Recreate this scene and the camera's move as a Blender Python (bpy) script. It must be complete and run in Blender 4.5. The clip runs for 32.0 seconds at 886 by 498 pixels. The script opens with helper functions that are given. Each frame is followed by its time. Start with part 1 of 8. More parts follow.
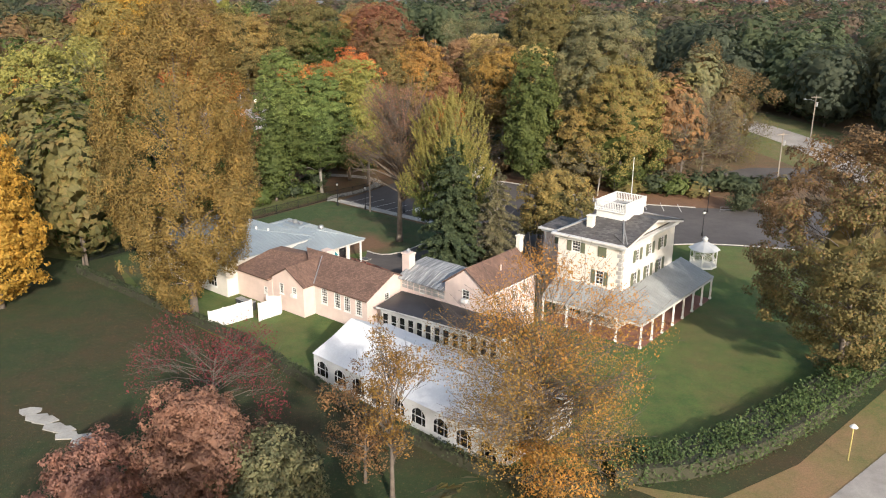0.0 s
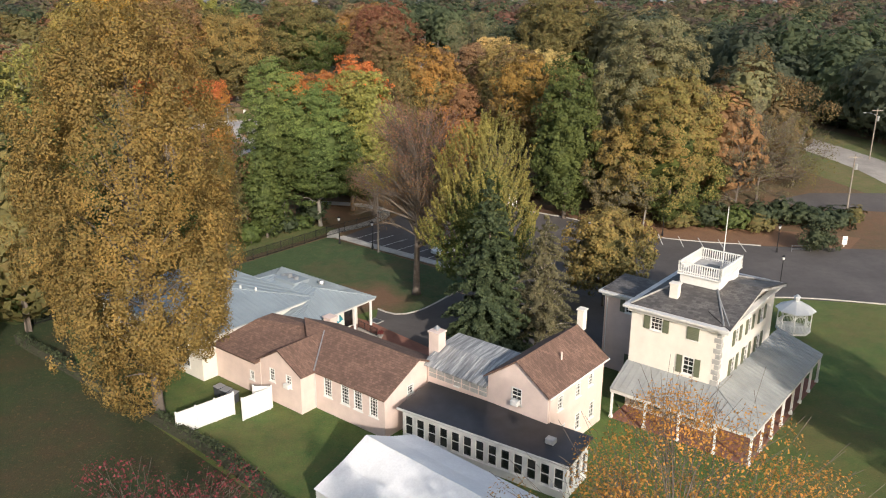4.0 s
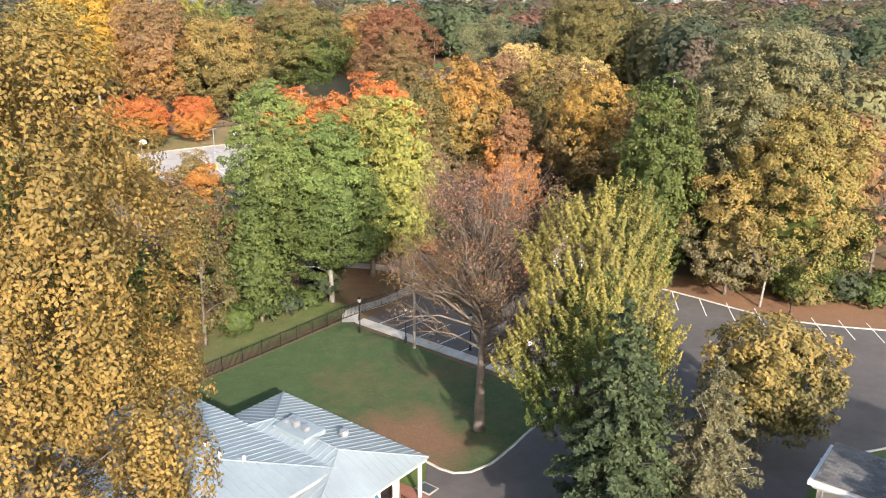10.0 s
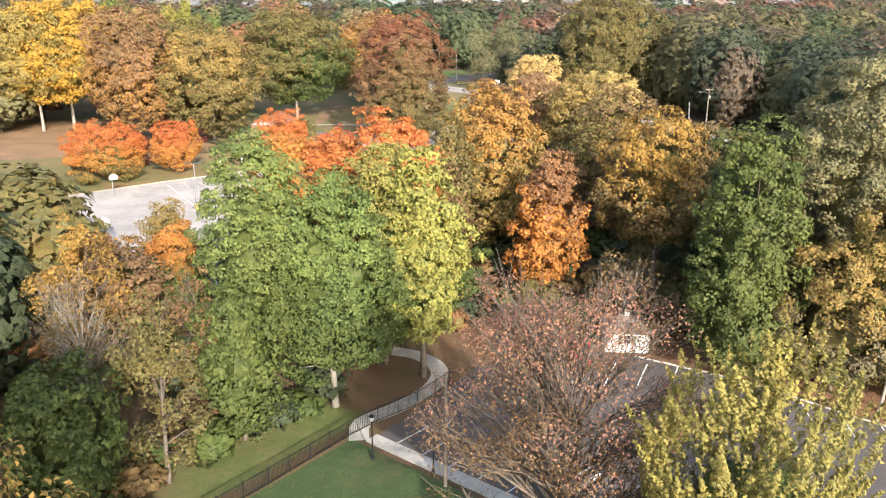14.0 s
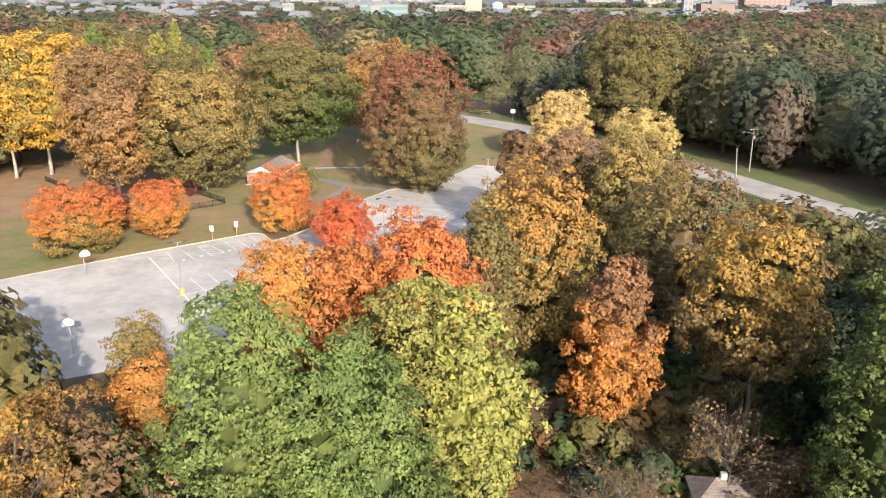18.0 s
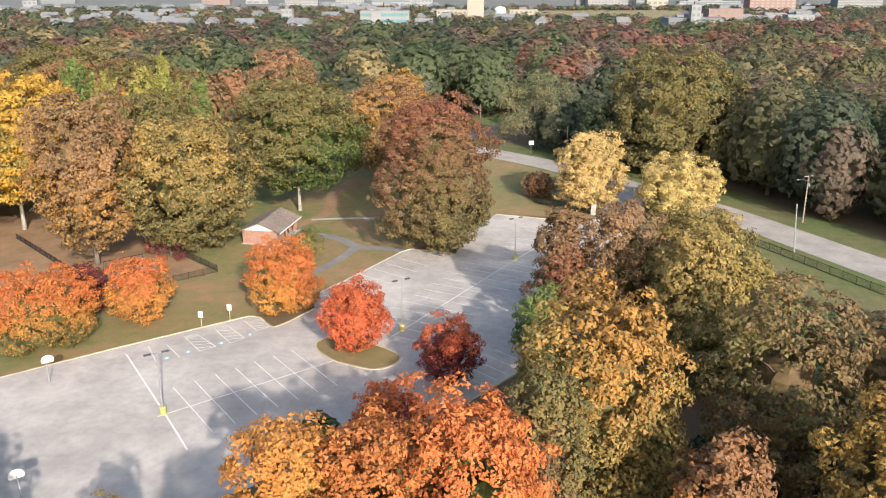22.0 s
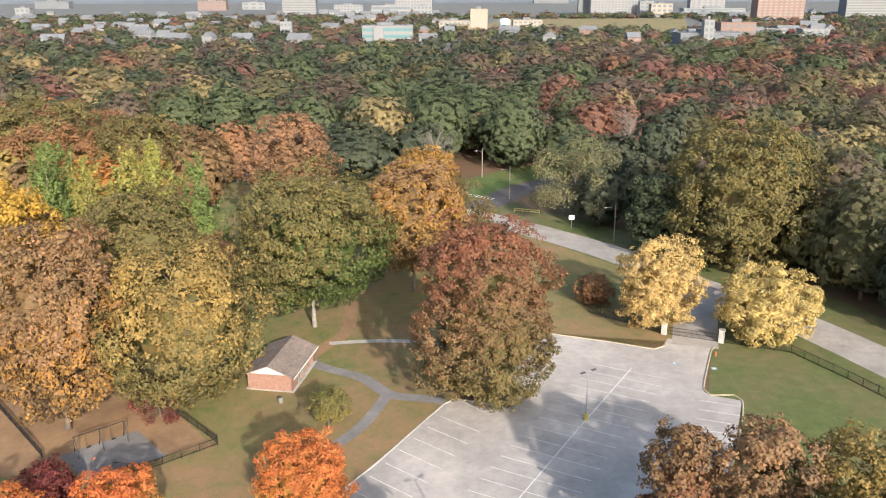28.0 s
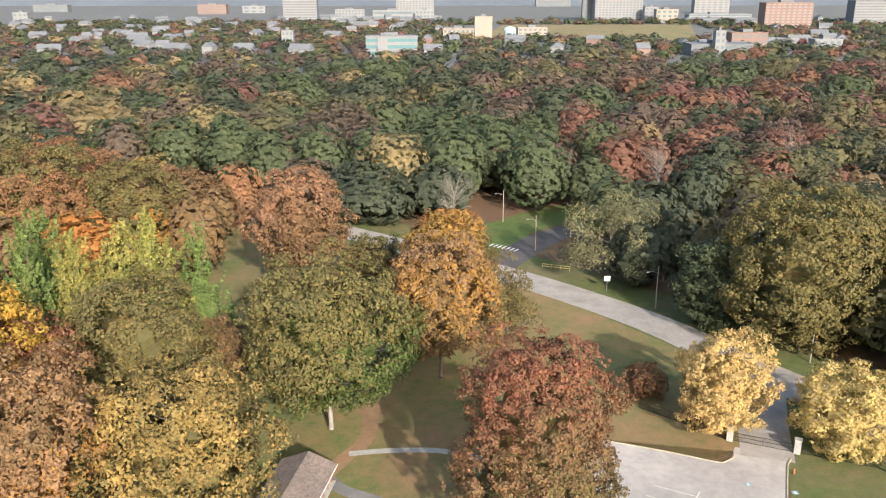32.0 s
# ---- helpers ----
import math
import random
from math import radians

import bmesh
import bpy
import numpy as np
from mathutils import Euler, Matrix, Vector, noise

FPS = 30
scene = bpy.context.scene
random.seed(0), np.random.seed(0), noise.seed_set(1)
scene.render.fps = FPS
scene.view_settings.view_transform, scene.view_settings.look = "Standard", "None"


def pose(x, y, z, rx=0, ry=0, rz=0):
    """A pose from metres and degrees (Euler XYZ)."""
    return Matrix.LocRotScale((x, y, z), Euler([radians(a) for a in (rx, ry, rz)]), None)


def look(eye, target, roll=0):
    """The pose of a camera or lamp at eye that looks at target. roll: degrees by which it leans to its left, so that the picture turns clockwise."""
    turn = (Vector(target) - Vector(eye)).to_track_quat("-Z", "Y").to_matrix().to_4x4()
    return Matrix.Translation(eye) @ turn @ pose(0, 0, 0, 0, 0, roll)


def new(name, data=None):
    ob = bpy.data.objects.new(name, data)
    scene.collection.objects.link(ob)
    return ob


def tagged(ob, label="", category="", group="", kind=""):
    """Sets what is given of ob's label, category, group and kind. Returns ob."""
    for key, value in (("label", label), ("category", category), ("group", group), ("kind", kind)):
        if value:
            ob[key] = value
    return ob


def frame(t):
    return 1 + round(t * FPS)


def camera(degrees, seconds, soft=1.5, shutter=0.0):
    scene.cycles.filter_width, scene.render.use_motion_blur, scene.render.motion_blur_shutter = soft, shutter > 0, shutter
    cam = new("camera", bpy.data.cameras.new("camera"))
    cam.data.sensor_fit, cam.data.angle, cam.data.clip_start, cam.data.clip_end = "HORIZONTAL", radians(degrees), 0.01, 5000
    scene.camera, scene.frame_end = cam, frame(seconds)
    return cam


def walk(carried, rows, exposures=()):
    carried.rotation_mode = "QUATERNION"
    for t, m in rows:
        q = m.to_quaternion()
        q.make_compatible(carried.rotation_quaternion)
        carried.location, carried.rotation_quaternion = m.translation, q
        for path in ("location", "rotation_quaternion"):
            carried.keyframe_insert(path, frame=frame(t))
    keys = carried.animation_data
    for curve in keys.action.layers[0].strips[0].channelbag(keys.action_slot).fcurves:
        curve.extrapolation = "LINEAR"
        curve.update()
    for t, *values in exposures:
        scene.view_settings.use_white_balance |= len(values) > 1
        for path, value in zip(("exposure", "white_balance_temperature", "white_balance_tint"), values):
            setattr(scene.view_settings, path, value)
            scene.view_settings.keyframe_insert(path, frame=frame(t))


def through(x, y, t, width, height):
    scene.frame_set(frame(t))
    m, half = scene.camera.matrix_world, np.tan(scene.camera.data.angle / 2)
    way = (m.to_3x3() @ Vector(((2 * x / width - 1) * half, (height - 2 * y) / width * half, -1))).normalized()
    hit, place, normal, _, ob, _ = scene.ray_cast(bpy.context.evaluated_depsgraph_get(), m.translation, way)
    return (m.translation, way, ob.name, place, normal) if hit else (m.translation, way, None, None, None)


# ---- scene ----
cam = camera(57.0, 32.0, 1.1)
# seconds, eye x y z in metres, yaw, pitch, roll in degrees
ROWS = [
    (0, 0.000, -0.000, 34.600, -0.098, -17.864, -0.202),
    (0.5, -0.446, 2.705, 34.544, -0.187, -17.870, -0.222),
    (1, -0.900, 5.445, 34.543, -0.270, -17.882, -0.222),
    (1.5, -1.346, 8.165, 34.542, -0.347, -17.874, -0.224),
    (2, -1.789, 10.842, 34.522, -0.385, -17.880, -0.225),
    (2.5, -2.299, 13.519, 34.527, -0.390, -17.885, -0.236),
    (3, -2.807, 16.171, 34.517, -0.447, -17.899, -0.228),
    (3.5, -3.273, 18.886, 34.532, -0.509, -17.921, -0.250),
    (4, -3.766, 21.573, 34.528, -0.539, -17.925, -0.259),
    (4.5, -4.278, 24.241, 34.513, -0.568, -17.929, -0.268),
    (5, -4.800, 26.894, 34.494, -0.597, -17.933, -0.276),
    (5.5, -5.325, 29.538, 34.479, -0.627, -17.937, -0.285),
    (6, -5.845, 32.180, 34.474, -0.648, -17.931, -0.296),
    (6.5, -6.385, 34.772, 34.453, -0.646, -17.930, -0.308),
    (7, -6.906, 37.391, 34.451, -0.693, -17.933, -0.298),
    (7.5, -7.403, 40.019, 34.460, -0.722, -17.919, -0.286),
    (8, -7.913, 42.636, 34.446, -0.739, -17.911, -0.292),
    (8.5, -8.456, 45.212, 34.424, -0.781, -17.902, -0.296),
    (9, -8.945, 47.794, 34.365, -0.815, -17.896, -0.290),
    (9.5, -9.435, 50.380, 34.309, -0.847, -17.890, -0.294),
    (10, -9.885, 53.008, 34.189, -0.889, -17.894, -0.280),
    (10.5, -10.264, 55.626, 34.112, -0.924, -17.904, -0.287),
    (11, -10.599, 58.262, 34.106, -0.959, -17.926, -0.283),
    (11.5, -10.874, 60.948, 34.090, -0.970, -17.935, -0.261),
    (12, -11.257, 63.630, 34.079, -1.007, -17.946, -0.269),
    (12.5, -11.604, 66.286, 34.055, -1.026, -17.954, -0.240),
    (13, -11.980, 68.948, 34.243, -1.061, -17.964, -0.243),
    (13.5, -12.338, 71.619, 34.936, -1.086, -17.976, -0.246),
    (14, -12.735, 74.275, 35.850, -1.114, -17.993, -0.199),
    (14.5, -13.115, 76.905, 36.821, -1.119, -18.001, -0.194),
    (15, -13.529, 79.560, 37.826, -1.126, -18.007, -0.160),
    (15.5, -13.939, 82.187, 38.710, -1.146, -17.967, -0.155),
    (16, -14.332, 84.785, 39.509, -1.151, -17.927, -0.136),
    (16.5, -14.717, 87.362, 40.181, -1.155, -17.887, -0.117),
    (17, -15.104, 89.926, 40.683, -1.160, -17.849, -0.098),
    (17.5, -15.502, 92.483, 40.973, -1.164, -17.813, -0.080),
    (18, -15.918, 95.043, 41.010, -1.198, -17.791, -0.078),
    (18.5, -16.312, 97.608, 41.017, -1.209, -17.797, -0.046),
    (19, -16.712, 100.171, 41.183, -1.218, -17.803, -0.011),
    (19.5, -17.137, 102.742, 41.856, -1.257, -17.842, -0.012),
    (20, -17.501, 105.293, 42.727, -1.254, -17.858, 0.039),
    (20.5, -17.906, 107.765, 43.689, -1.260, -17.859, 0.081),
    (21, -18.317, 110.296, 44.673, -1.271, -17.828, 0.080),
    (21.5, -18.686, 112.858, 45.656, -1.285, -17.825, 0.108),
    (22, -19.083, 115.453, 46.662, -1.295, -17.825, 0.116),
    (22.5, -19.519, 118.027, 47.652, -1.319, -17.841, 0.113),
    (23, -19.985, 120.594, 48.645, -1.330, -17.857, 0.150),
    (23.5, -20.524, 123.176, 49.616, -1.350, -17.840, 0.169),
    (24, -21.062, 125.740, 50.665, -1.358, -17.836, 0.193),
    (24.5, -21.613, 128.242, 51.682, -1.369, -17.835, 0.197),
    (25, -22.145, 130.756, 52.651, -1.385, -17.818, 0.199),
    (25.5, -22.719, 133.339, 53.643, -1.405, -17.803, 0.217),
    (26, -23.336, 135.940, 54.659, -1.431, -17.812, 0.183),
    (26.5, -23.975, 138.547, 55.684, -1.459, -17.820, 0.149),
    (27, -24.621, 141.146, 56.700, -1.487, -17.829, 0.115),
    (27.5, -25.256, 143.724, 57.691, -1.514, -17.839, 0.080),
    (28, -25.862, 146.266, 58.640, -1.539, -17.815, 0.107),
    (28.5, -26.473, 148.787, 59.564, -1.561, -17.794, 0.084),
    (29, -27.097, 151.294, 60.493, -1.568, -17.795, 0.065),
    (29.5, -27.665, 153.789, 61.523, -1.582, -17.801, 0.067),
    (30, -28.256, 156.246, 62.527, -1.588, -17.802, 0.059),
    (30.5, -28.823, 158.741, 63.547, -1.579, -17.810, 0.040),
    (31, -29.384, 161.235, 64.577, -1.575, -17.802, 0.039),
    (31.5, -29.932, 163.719, 65.566, -1.569, -17.796, 0.019),
    (32, -30.504, 166.227, 66.558, -1.556, -17.797, 0.019),
]
walk(cam, [(t, pose(x, y, z, 90 + pitch, roll, yaw)) for t, x, y, z, yaw, pitch, roll in ROWS],
     exposures=[(t, stops, 6150, 10) for t, stops in ((0, 0.57), (3, 0.38), (5, 0.34), (6, 0.42), (8, 0.95), (10, 1.28), (13, 1.4), (16, 1.3), (18, 1.16), (20, 1.06), (26, 0.98), (32, 1.03))])
# ---- light ----
SUN_AZ, SUN_EL = -72.2, 23.5
world = bpy.data.worlds.new("world")
scene.world = world
world.use_nodes = True
wn = world.node_tree
sky = wn.nodes.new("ShaderNodeTexSky")
sky.sky_type, sky.sun_disc = "NISHITA", False
sky.sun_elevation, sky.sun_rotation = radians(SUN_EL), radians(90 - SUN_AZ)
sky.air_density, sky.dust_density, sky.ozone_density = 1.3, 3.0, 1.0
wn.nodes["Background"].inputs["Strength"].default_value = 0.15
wn.links.new(sky.outputs["Color"], wn.nodes["Background"].inputs["Color"])
sun_data = bpy.data.lights.new("sun", "SUN")
sun_data.energy, sun_data.angle, sun_data.color = 4.0, radians(0.9), (1.0, 0.88, 0.74)
sun = new("sun", sun_data)
sun.matrix_world = look((0, 0, 0), (-math.cos(radians(SUN_EL)) * math.cos(radians(SUN_AZ)), -math.cos(radians(SUN_EL)) * math.sin(radians(SUN_AZ)), -math.sin(radians(SUN_EL))))

# ---- lie of the land ----
HY = (-400, 100, 135, 150, 170, 193, 205, 240, 270, 330, 450, 600, 850, 1120, 3200)
HZ = (-0.3, -0.3, -0.1, 0.6, 2.2, 3.5, 3.8, 4.2, 4.0, 4.3, 5.0, 6.0, 7.0, 7.0, 7.0)


def land(y):
    return float(np.interp(y, HY, HZ))


# ---- materials ----
def material(name, rough=0.8, metal=0.0):
    m = bpy.data.materials.new(name)
    m.use_nodes = True
    t = m.node_tree
    b = t.nodes["Principled BSDF"]
    b.inputs["Roughness"].default_value, b.inputs["Metallic"].default_value = rough, metal
    return m, t, b


def noise_node(t, scale, detail=4.0, rough=0.6, coords="Object"):
    tc = t.nodes.new("ShaderNodeTexCoord")
    n = t.nodes.new("ShaderNodeTexNoise")
    n.inputs["Scale"].default_value, n.inputs["Detail"].default_value, n.inputs["Roughness"].default_value = scale, detail, rough
    t.links.new(tc.outputs[coords], n.inputs["Vector"])
    return n


def ramp(t, source, *stops):
    r = t.nodes.new("ShaderNodeValToRGB")
    while len(r.color_ramp.elements) < len(stops):
        r.color_ramp.elements.new(0.5)
    for e, (p, c) in zip(r.color_ramp.elements, stops):
        e.position, e.color = p, (*c, 1.0)
    t.links.new(source, r.inputs["Fac"])
    return r


def mix(t, fac, a, b, mode="MIX"):
    m = t.nodes.new("ShaderNodeMix")
    m.data_type, m.blend_type = "RGBA", mode
    for socket, value in ((m.inputs[0], fac), (m.inputs[6], a), (m.inputs[7], b)):
        if hasattr(value, "node"):
            t.links.new(value, socket)
        elif isinstance(value, tuple):
            socket.default_value = (*value, 1.0)
        else:
            socket.default_value = value
    return m.outputs[2]


def bump(t, b, height, strength=0.3, distance=0.02):
    n = t.nodes.new("ShaderNodeBump")
    n.inputs["Strength"].default_value, n.inputs["Distance"].default_value = strength, distance
    t.links.new(height, n.inputs["Height"])
    t.links.new(n.outputs["Normal"], b.inputs["Normal"])


def dark(c, k):
    return tuple(min(1.0, v * k) for v in c)


def plain(name, colour, rough=0.7, metal=0.0, scale=1.2, spread=0.25, fine=18.0, relief=0.15):
    """Paint, plaster, stone: colour with broad stains and a fine grain."""
    m, t, b = material(name, rough, metal)
    broad, grain = noise_node(t, scale), noise_node(t, fine, 3.0)
    c1 = ramp(t, broad.outputs["Fac"], (0.3, dark(colour, 1 - spread)), (0.65, colour), (0.85, dark(colour, 1 + spread * 0.4)))
    c2 = ramp(t, grain.outputs["Fac"], (0.3, (0.82, 0.82, 0.82)), (0.7, (1.0, 1.0, 1.0)))
    t.links.new(mix(t, 0.6, c1.outputs["Color"], c2.outputs["Color"], "MULTIPLY"), b.inputs["Base Color"])
    bump(t, b, grain.outputs["Fac"], relief)
    return m


def leafy(name, colours, through=0.3, vivid=0.84, tuft=0.7, gain=1.18):
    """Foliage: each leaf takes its own tone, each tree a slight shift."""
    m, t, b = material(name, 0.65)
    geo = t.nodes.new("ShaderNodeNewGeometry")
    info = t.nodes.new("ShaderNodeObjectInfo")
    n = len(colours)
    mean = [sum(c[i] for c in colours) / n for i in range(3)]
    colours = [tuple(0.55 * v + 0.45 * w for v, w in zip(c, mean)) for c in colours]
    colours = [tuple(gain * (vivid * v + (1 - vivid) * (0.35 * c[0] + 0.5 * c[1] + 0.15 * c[2])) for v in c) for c in colours]
    r = ramp(t, geo.outputs["Random Per Island"], *[((i + 0.5) / n, c) for i, c in enumerate(colours)])
    broad = noise_node(t, 0.22, 3.0)
    tone = ramp(t, broad.outputs["Fac"], (0.3, (0.68, 0.7, 0.72)), (0.7, (1.18, 1.1, 1.0)))
    c = mix(t, 0.9, r.outputs["Color"], tone.outputs["Color"], "MULTIPLY")
    tufts = ramp(t, noise_node(t, 0.95, 2.0).outputs["Fac"], (0.32, (0.72, 0.75, 0.78)), (0.68, (1.24, 1.2, 1.12)))
    c = mix(t, tuft, c, tufts.outputs["Color"], "MULTIPLY")
    hue = t.nodes.new("ShaderNodeHueSaturation")
    span = t.nodes.new("ShaderNodeMapRange")
    span.inputs["To Min"].default_value, span.inputs["To Max"].default_value = 0.488, 0.512
    t.links.new(info.outputs["Random"], span.inputs["Value"])
    t.links.new(span.outputs["Result"], hue.inputs["Hue"])
    t.links.new(c, hue.inputs["Color"])
    t.links.new(hue.outputs["Color"], b.inputs["Base Color"])
    tr = t.nodes.new("ShaderNodeBsdfTranslucent")
    t.links.new(hue.outputs["Color"], tr.inputs["Color"])
    mx = t.nodes.new("ShaderNodeMixShader")
    mx.inputs["Fac"].default_value = through
    out = t.nodes["Material Output"]
    t.links.new(b.outputs["BSDF"], mx.inputs[1])
    t.links.new(tr.outputs["BSDF"], mx.inputs[2])
    t.links.new(mx.outputs["Shader"], out.inputs["Surface"])
    b.inputs["Specular IOR Level"].default_value = 0.25
    return m


LEAF = {
    "green": leafy("leaf_green", [(0.055, 0.088, 0.018), (0.082, 0.12, 0.022), (0.118, 0.15, 0.028), (0.06, 0.09, 0.02)]),
    "fresh": leafy("leaf_fresh_green", [(0.1, 0.16, 0.035), (0.14, 0.2, 0.042), (0.185, 0.23, 0.05), (0.09, 0.14, 0.035)], 0.3, 0.86),
    "lime": leafy("leaf_lime", [(0.2, 0.215, 0.045), (0.29, 0.27, 0.045), (0.34, 0.29, 0.045), (0.16, 0.19, 0.045)], 0.3, 0.86),
    "chartreuse": leafy("leaf_chartreuse", [(0.23, 0.215, 0.04), (0.3, 0.26, 0.045), (0.17, 0.175, 0.04), (0.27, 0.215, 0.04)]),
    # far kinds: paler, greyer, more translucent, with distance haze mixed into the colour
    "far_green": leafy("leaf_hazed_green", [(0.068, 0.095, 0.045), (0.085, 0.115, 0.05), (0.105, 0.12, 0.05)], 0.58, 0.76, 0.3, 1.7),
    "far_dark": leafy("leaf_hazed_dark", [(0.058, 0.076, 0.046), (0.07, 0.087, 0.052), (0.08, 0.093, 0.054)], 0.58, 0.76, 0.3, 1.7),
    "far_olive": leafy("leaf_hazed_olive", [(0.12, 0.112, 0.05), (0.15, 0.13, 0.055), (0.1, 0.1, 0.048)], 0.58, 0.76, 0.3, 1.7),
    "far_brown": leafy("leaf_hazed_brown", [(0.13, 0.09, 0.065), (0.15, 0.105, 0.075), (0.11, 0.085, 0.065)], 0.58, 0.76, 0.3, 1.7),
    "far_rust": leafy("leaf_hazed_rust", [(0.2, 0.1, 0.058), (0.23, 0.115, 0.065), (0.17, 0.09, 0.055)], 0.58, 0.76, 0.3, 1.7),
    "far_red": leafy("leaf_hazed_red", [(0.19, 0.08, 0.068), (0.16, 0.072, 0.062), (0.175, 0.09, 0.075)], 0.58, 0.76, 0.3, 1.7),
    "far_gold": leafy("leaf_hazed_gold", [(0.235, 0.18, 0.075), (0.2, 0.16, 0.075), (0.25, 0.18, 0.07)], 0.58, 0.76, 0.3, 1.7),
    "dark": leafy("leaf_dark_green", [(0.04, 0.06, 0.03), (0.055, 0.077, 0.038), (0.07, 0.09, 0.04)]),
    "olive": leafy("leaf_olive", [(0.1, 0.1, 0.03), (0.15, 0.135, 0.035), (0.19, 0.16, 0.04), (0.085, 0.1, 0.035), (0.2, 0.13, 0.035)]),
    "sage": leafy("leaf_sage", [(0.16, 0.17, 0.075), (0.2, 0.2, 0.09), (0.13, 0.14, 0.06), (0.22, 0.18, 0.08)]),
    "gold": leafy("leaf_gold", [(0.27, 0.195, 0.04), (0.33, 0.24, 0.045), (0.22, 0.165, 0.038), (0.17, 0.165, 0.045), (0.29, 0.17, 0.035)]),
    "tulip": leafy("leaf_tulip_brown", [(0.27, 0.163, 0.03), (0.31, 0.195, 0.036), (0.21, 0.132, 0.028), (0.18, 0.15, 0.036), (0.25, 0.125, 0.026), (0.13, 0.105, 0.03)]),
    "yellow": leafy("leaf_yellow", [(0.42, 0.275, 0.03), (0.46, 0.31, 0.038), (0.36, 0.225, 0.028), (0.36, 0.275, 0.04)], 0.3, 0.95),
    "pale": leafy("leaf_pale_yellow", [(0.46, 0.35, 0.11), (0.5, 0.37, 0.12), (0.44, 0.28, 0.06), (0.36, 0.28, 0.11)]),
    "orange": leafy("leaf_orange", [(0.44, 0.18, 0.035), (0.5, 0.225, 0.04), (0.4, 0.14, 0.03), (0.34, 0.19, 0.045)], 0.3, 0.93),
    "amber": leafy("leaf_amber", [(0.33, 0.165, 0.03), (0.27, 0.145, 0.03), (0.36, 0.2, 0.036), (0.22, 0.14, 0.035)], 0.3, 0.9),
    "rust": leafy("leaf_rust", [(0.25, 0.115, 0.045), (0.3, 0.145, 0.055), (0.2, 0.095, 0.04), (0.22, 0.125, 0.05)]),
    "red": leafy("leaf_red", [(0.48, 0.105, 0.035), (0.54, 0.145, 0.04), (0.4, 0.08, 0.03), (0.46, 0.17, 0.04)], 0.3, 0.93),
    "maroon": leafy("leaf_maroon", [(0.2, 0.09, 0.042), (0.25, 0.1, 0.045), (0.16, 0.092, 0.038), (0.16, 0.1, 0.038), (0.24, 0.085, 0.042)]),
    "crimson": leafy("leaf_crimson", [(0.17, 0.035, 0.035), (0.22, 0.05, 0.045), (0.12, 0.035, 0.03)], 0.3, 0.93),
    "brown": leafy("leaf_brown", [(0.17, 0.107, 0.044), (0.22, 0.138, 0.052), (0.14, 0.092, 0.04), (0.2, 0.125, 0.042)]),
    "tan": leafy("leaf_tan", [(0.25, 0.15, 0.07), (0.29, 0.175, 0.078), (0.21, 0.125, 0.06), (0.27, 0.145, 0.062)]),
    "rose": leafy("leaf_rose_brown", [(0.28, 0.145, 0.09), (0.32, 0.17, 0.105), (0.23, 0.12, 0.075), (0.25, 0.115, 0.07)]),
    "straw": leafy("leaf_straw", [(0.17, 0.145, 0.08), (0.21, 0.18, 0.1), (0.14, 0.12, 0.065), (0.12, 0.115, 0.05)]),
    "spruce": leafy("leaf_spruce", [(0.03, 0.05, 0.022), (0.045, 0.07, 0.03), (0.06, 0.08, 0.03)], 0.1),
    "hedge": leafy("leaf_hedge", [(0.04, 0.085, 0.025), (0.06, 0.11, 0.03), (0.085, 0.13, 0.035)], 0.2),
}
BARK = plain("bark", (0.17, 0.14, 0.115), 0.95, 0, 1.5, 0.4, 9.0, 0.6)
BARK_PALE = plain("bark_pale", (0.34, 0.31, 0.27), 0.95, 0, 1.5, 0.4, 9.0, 0.5)


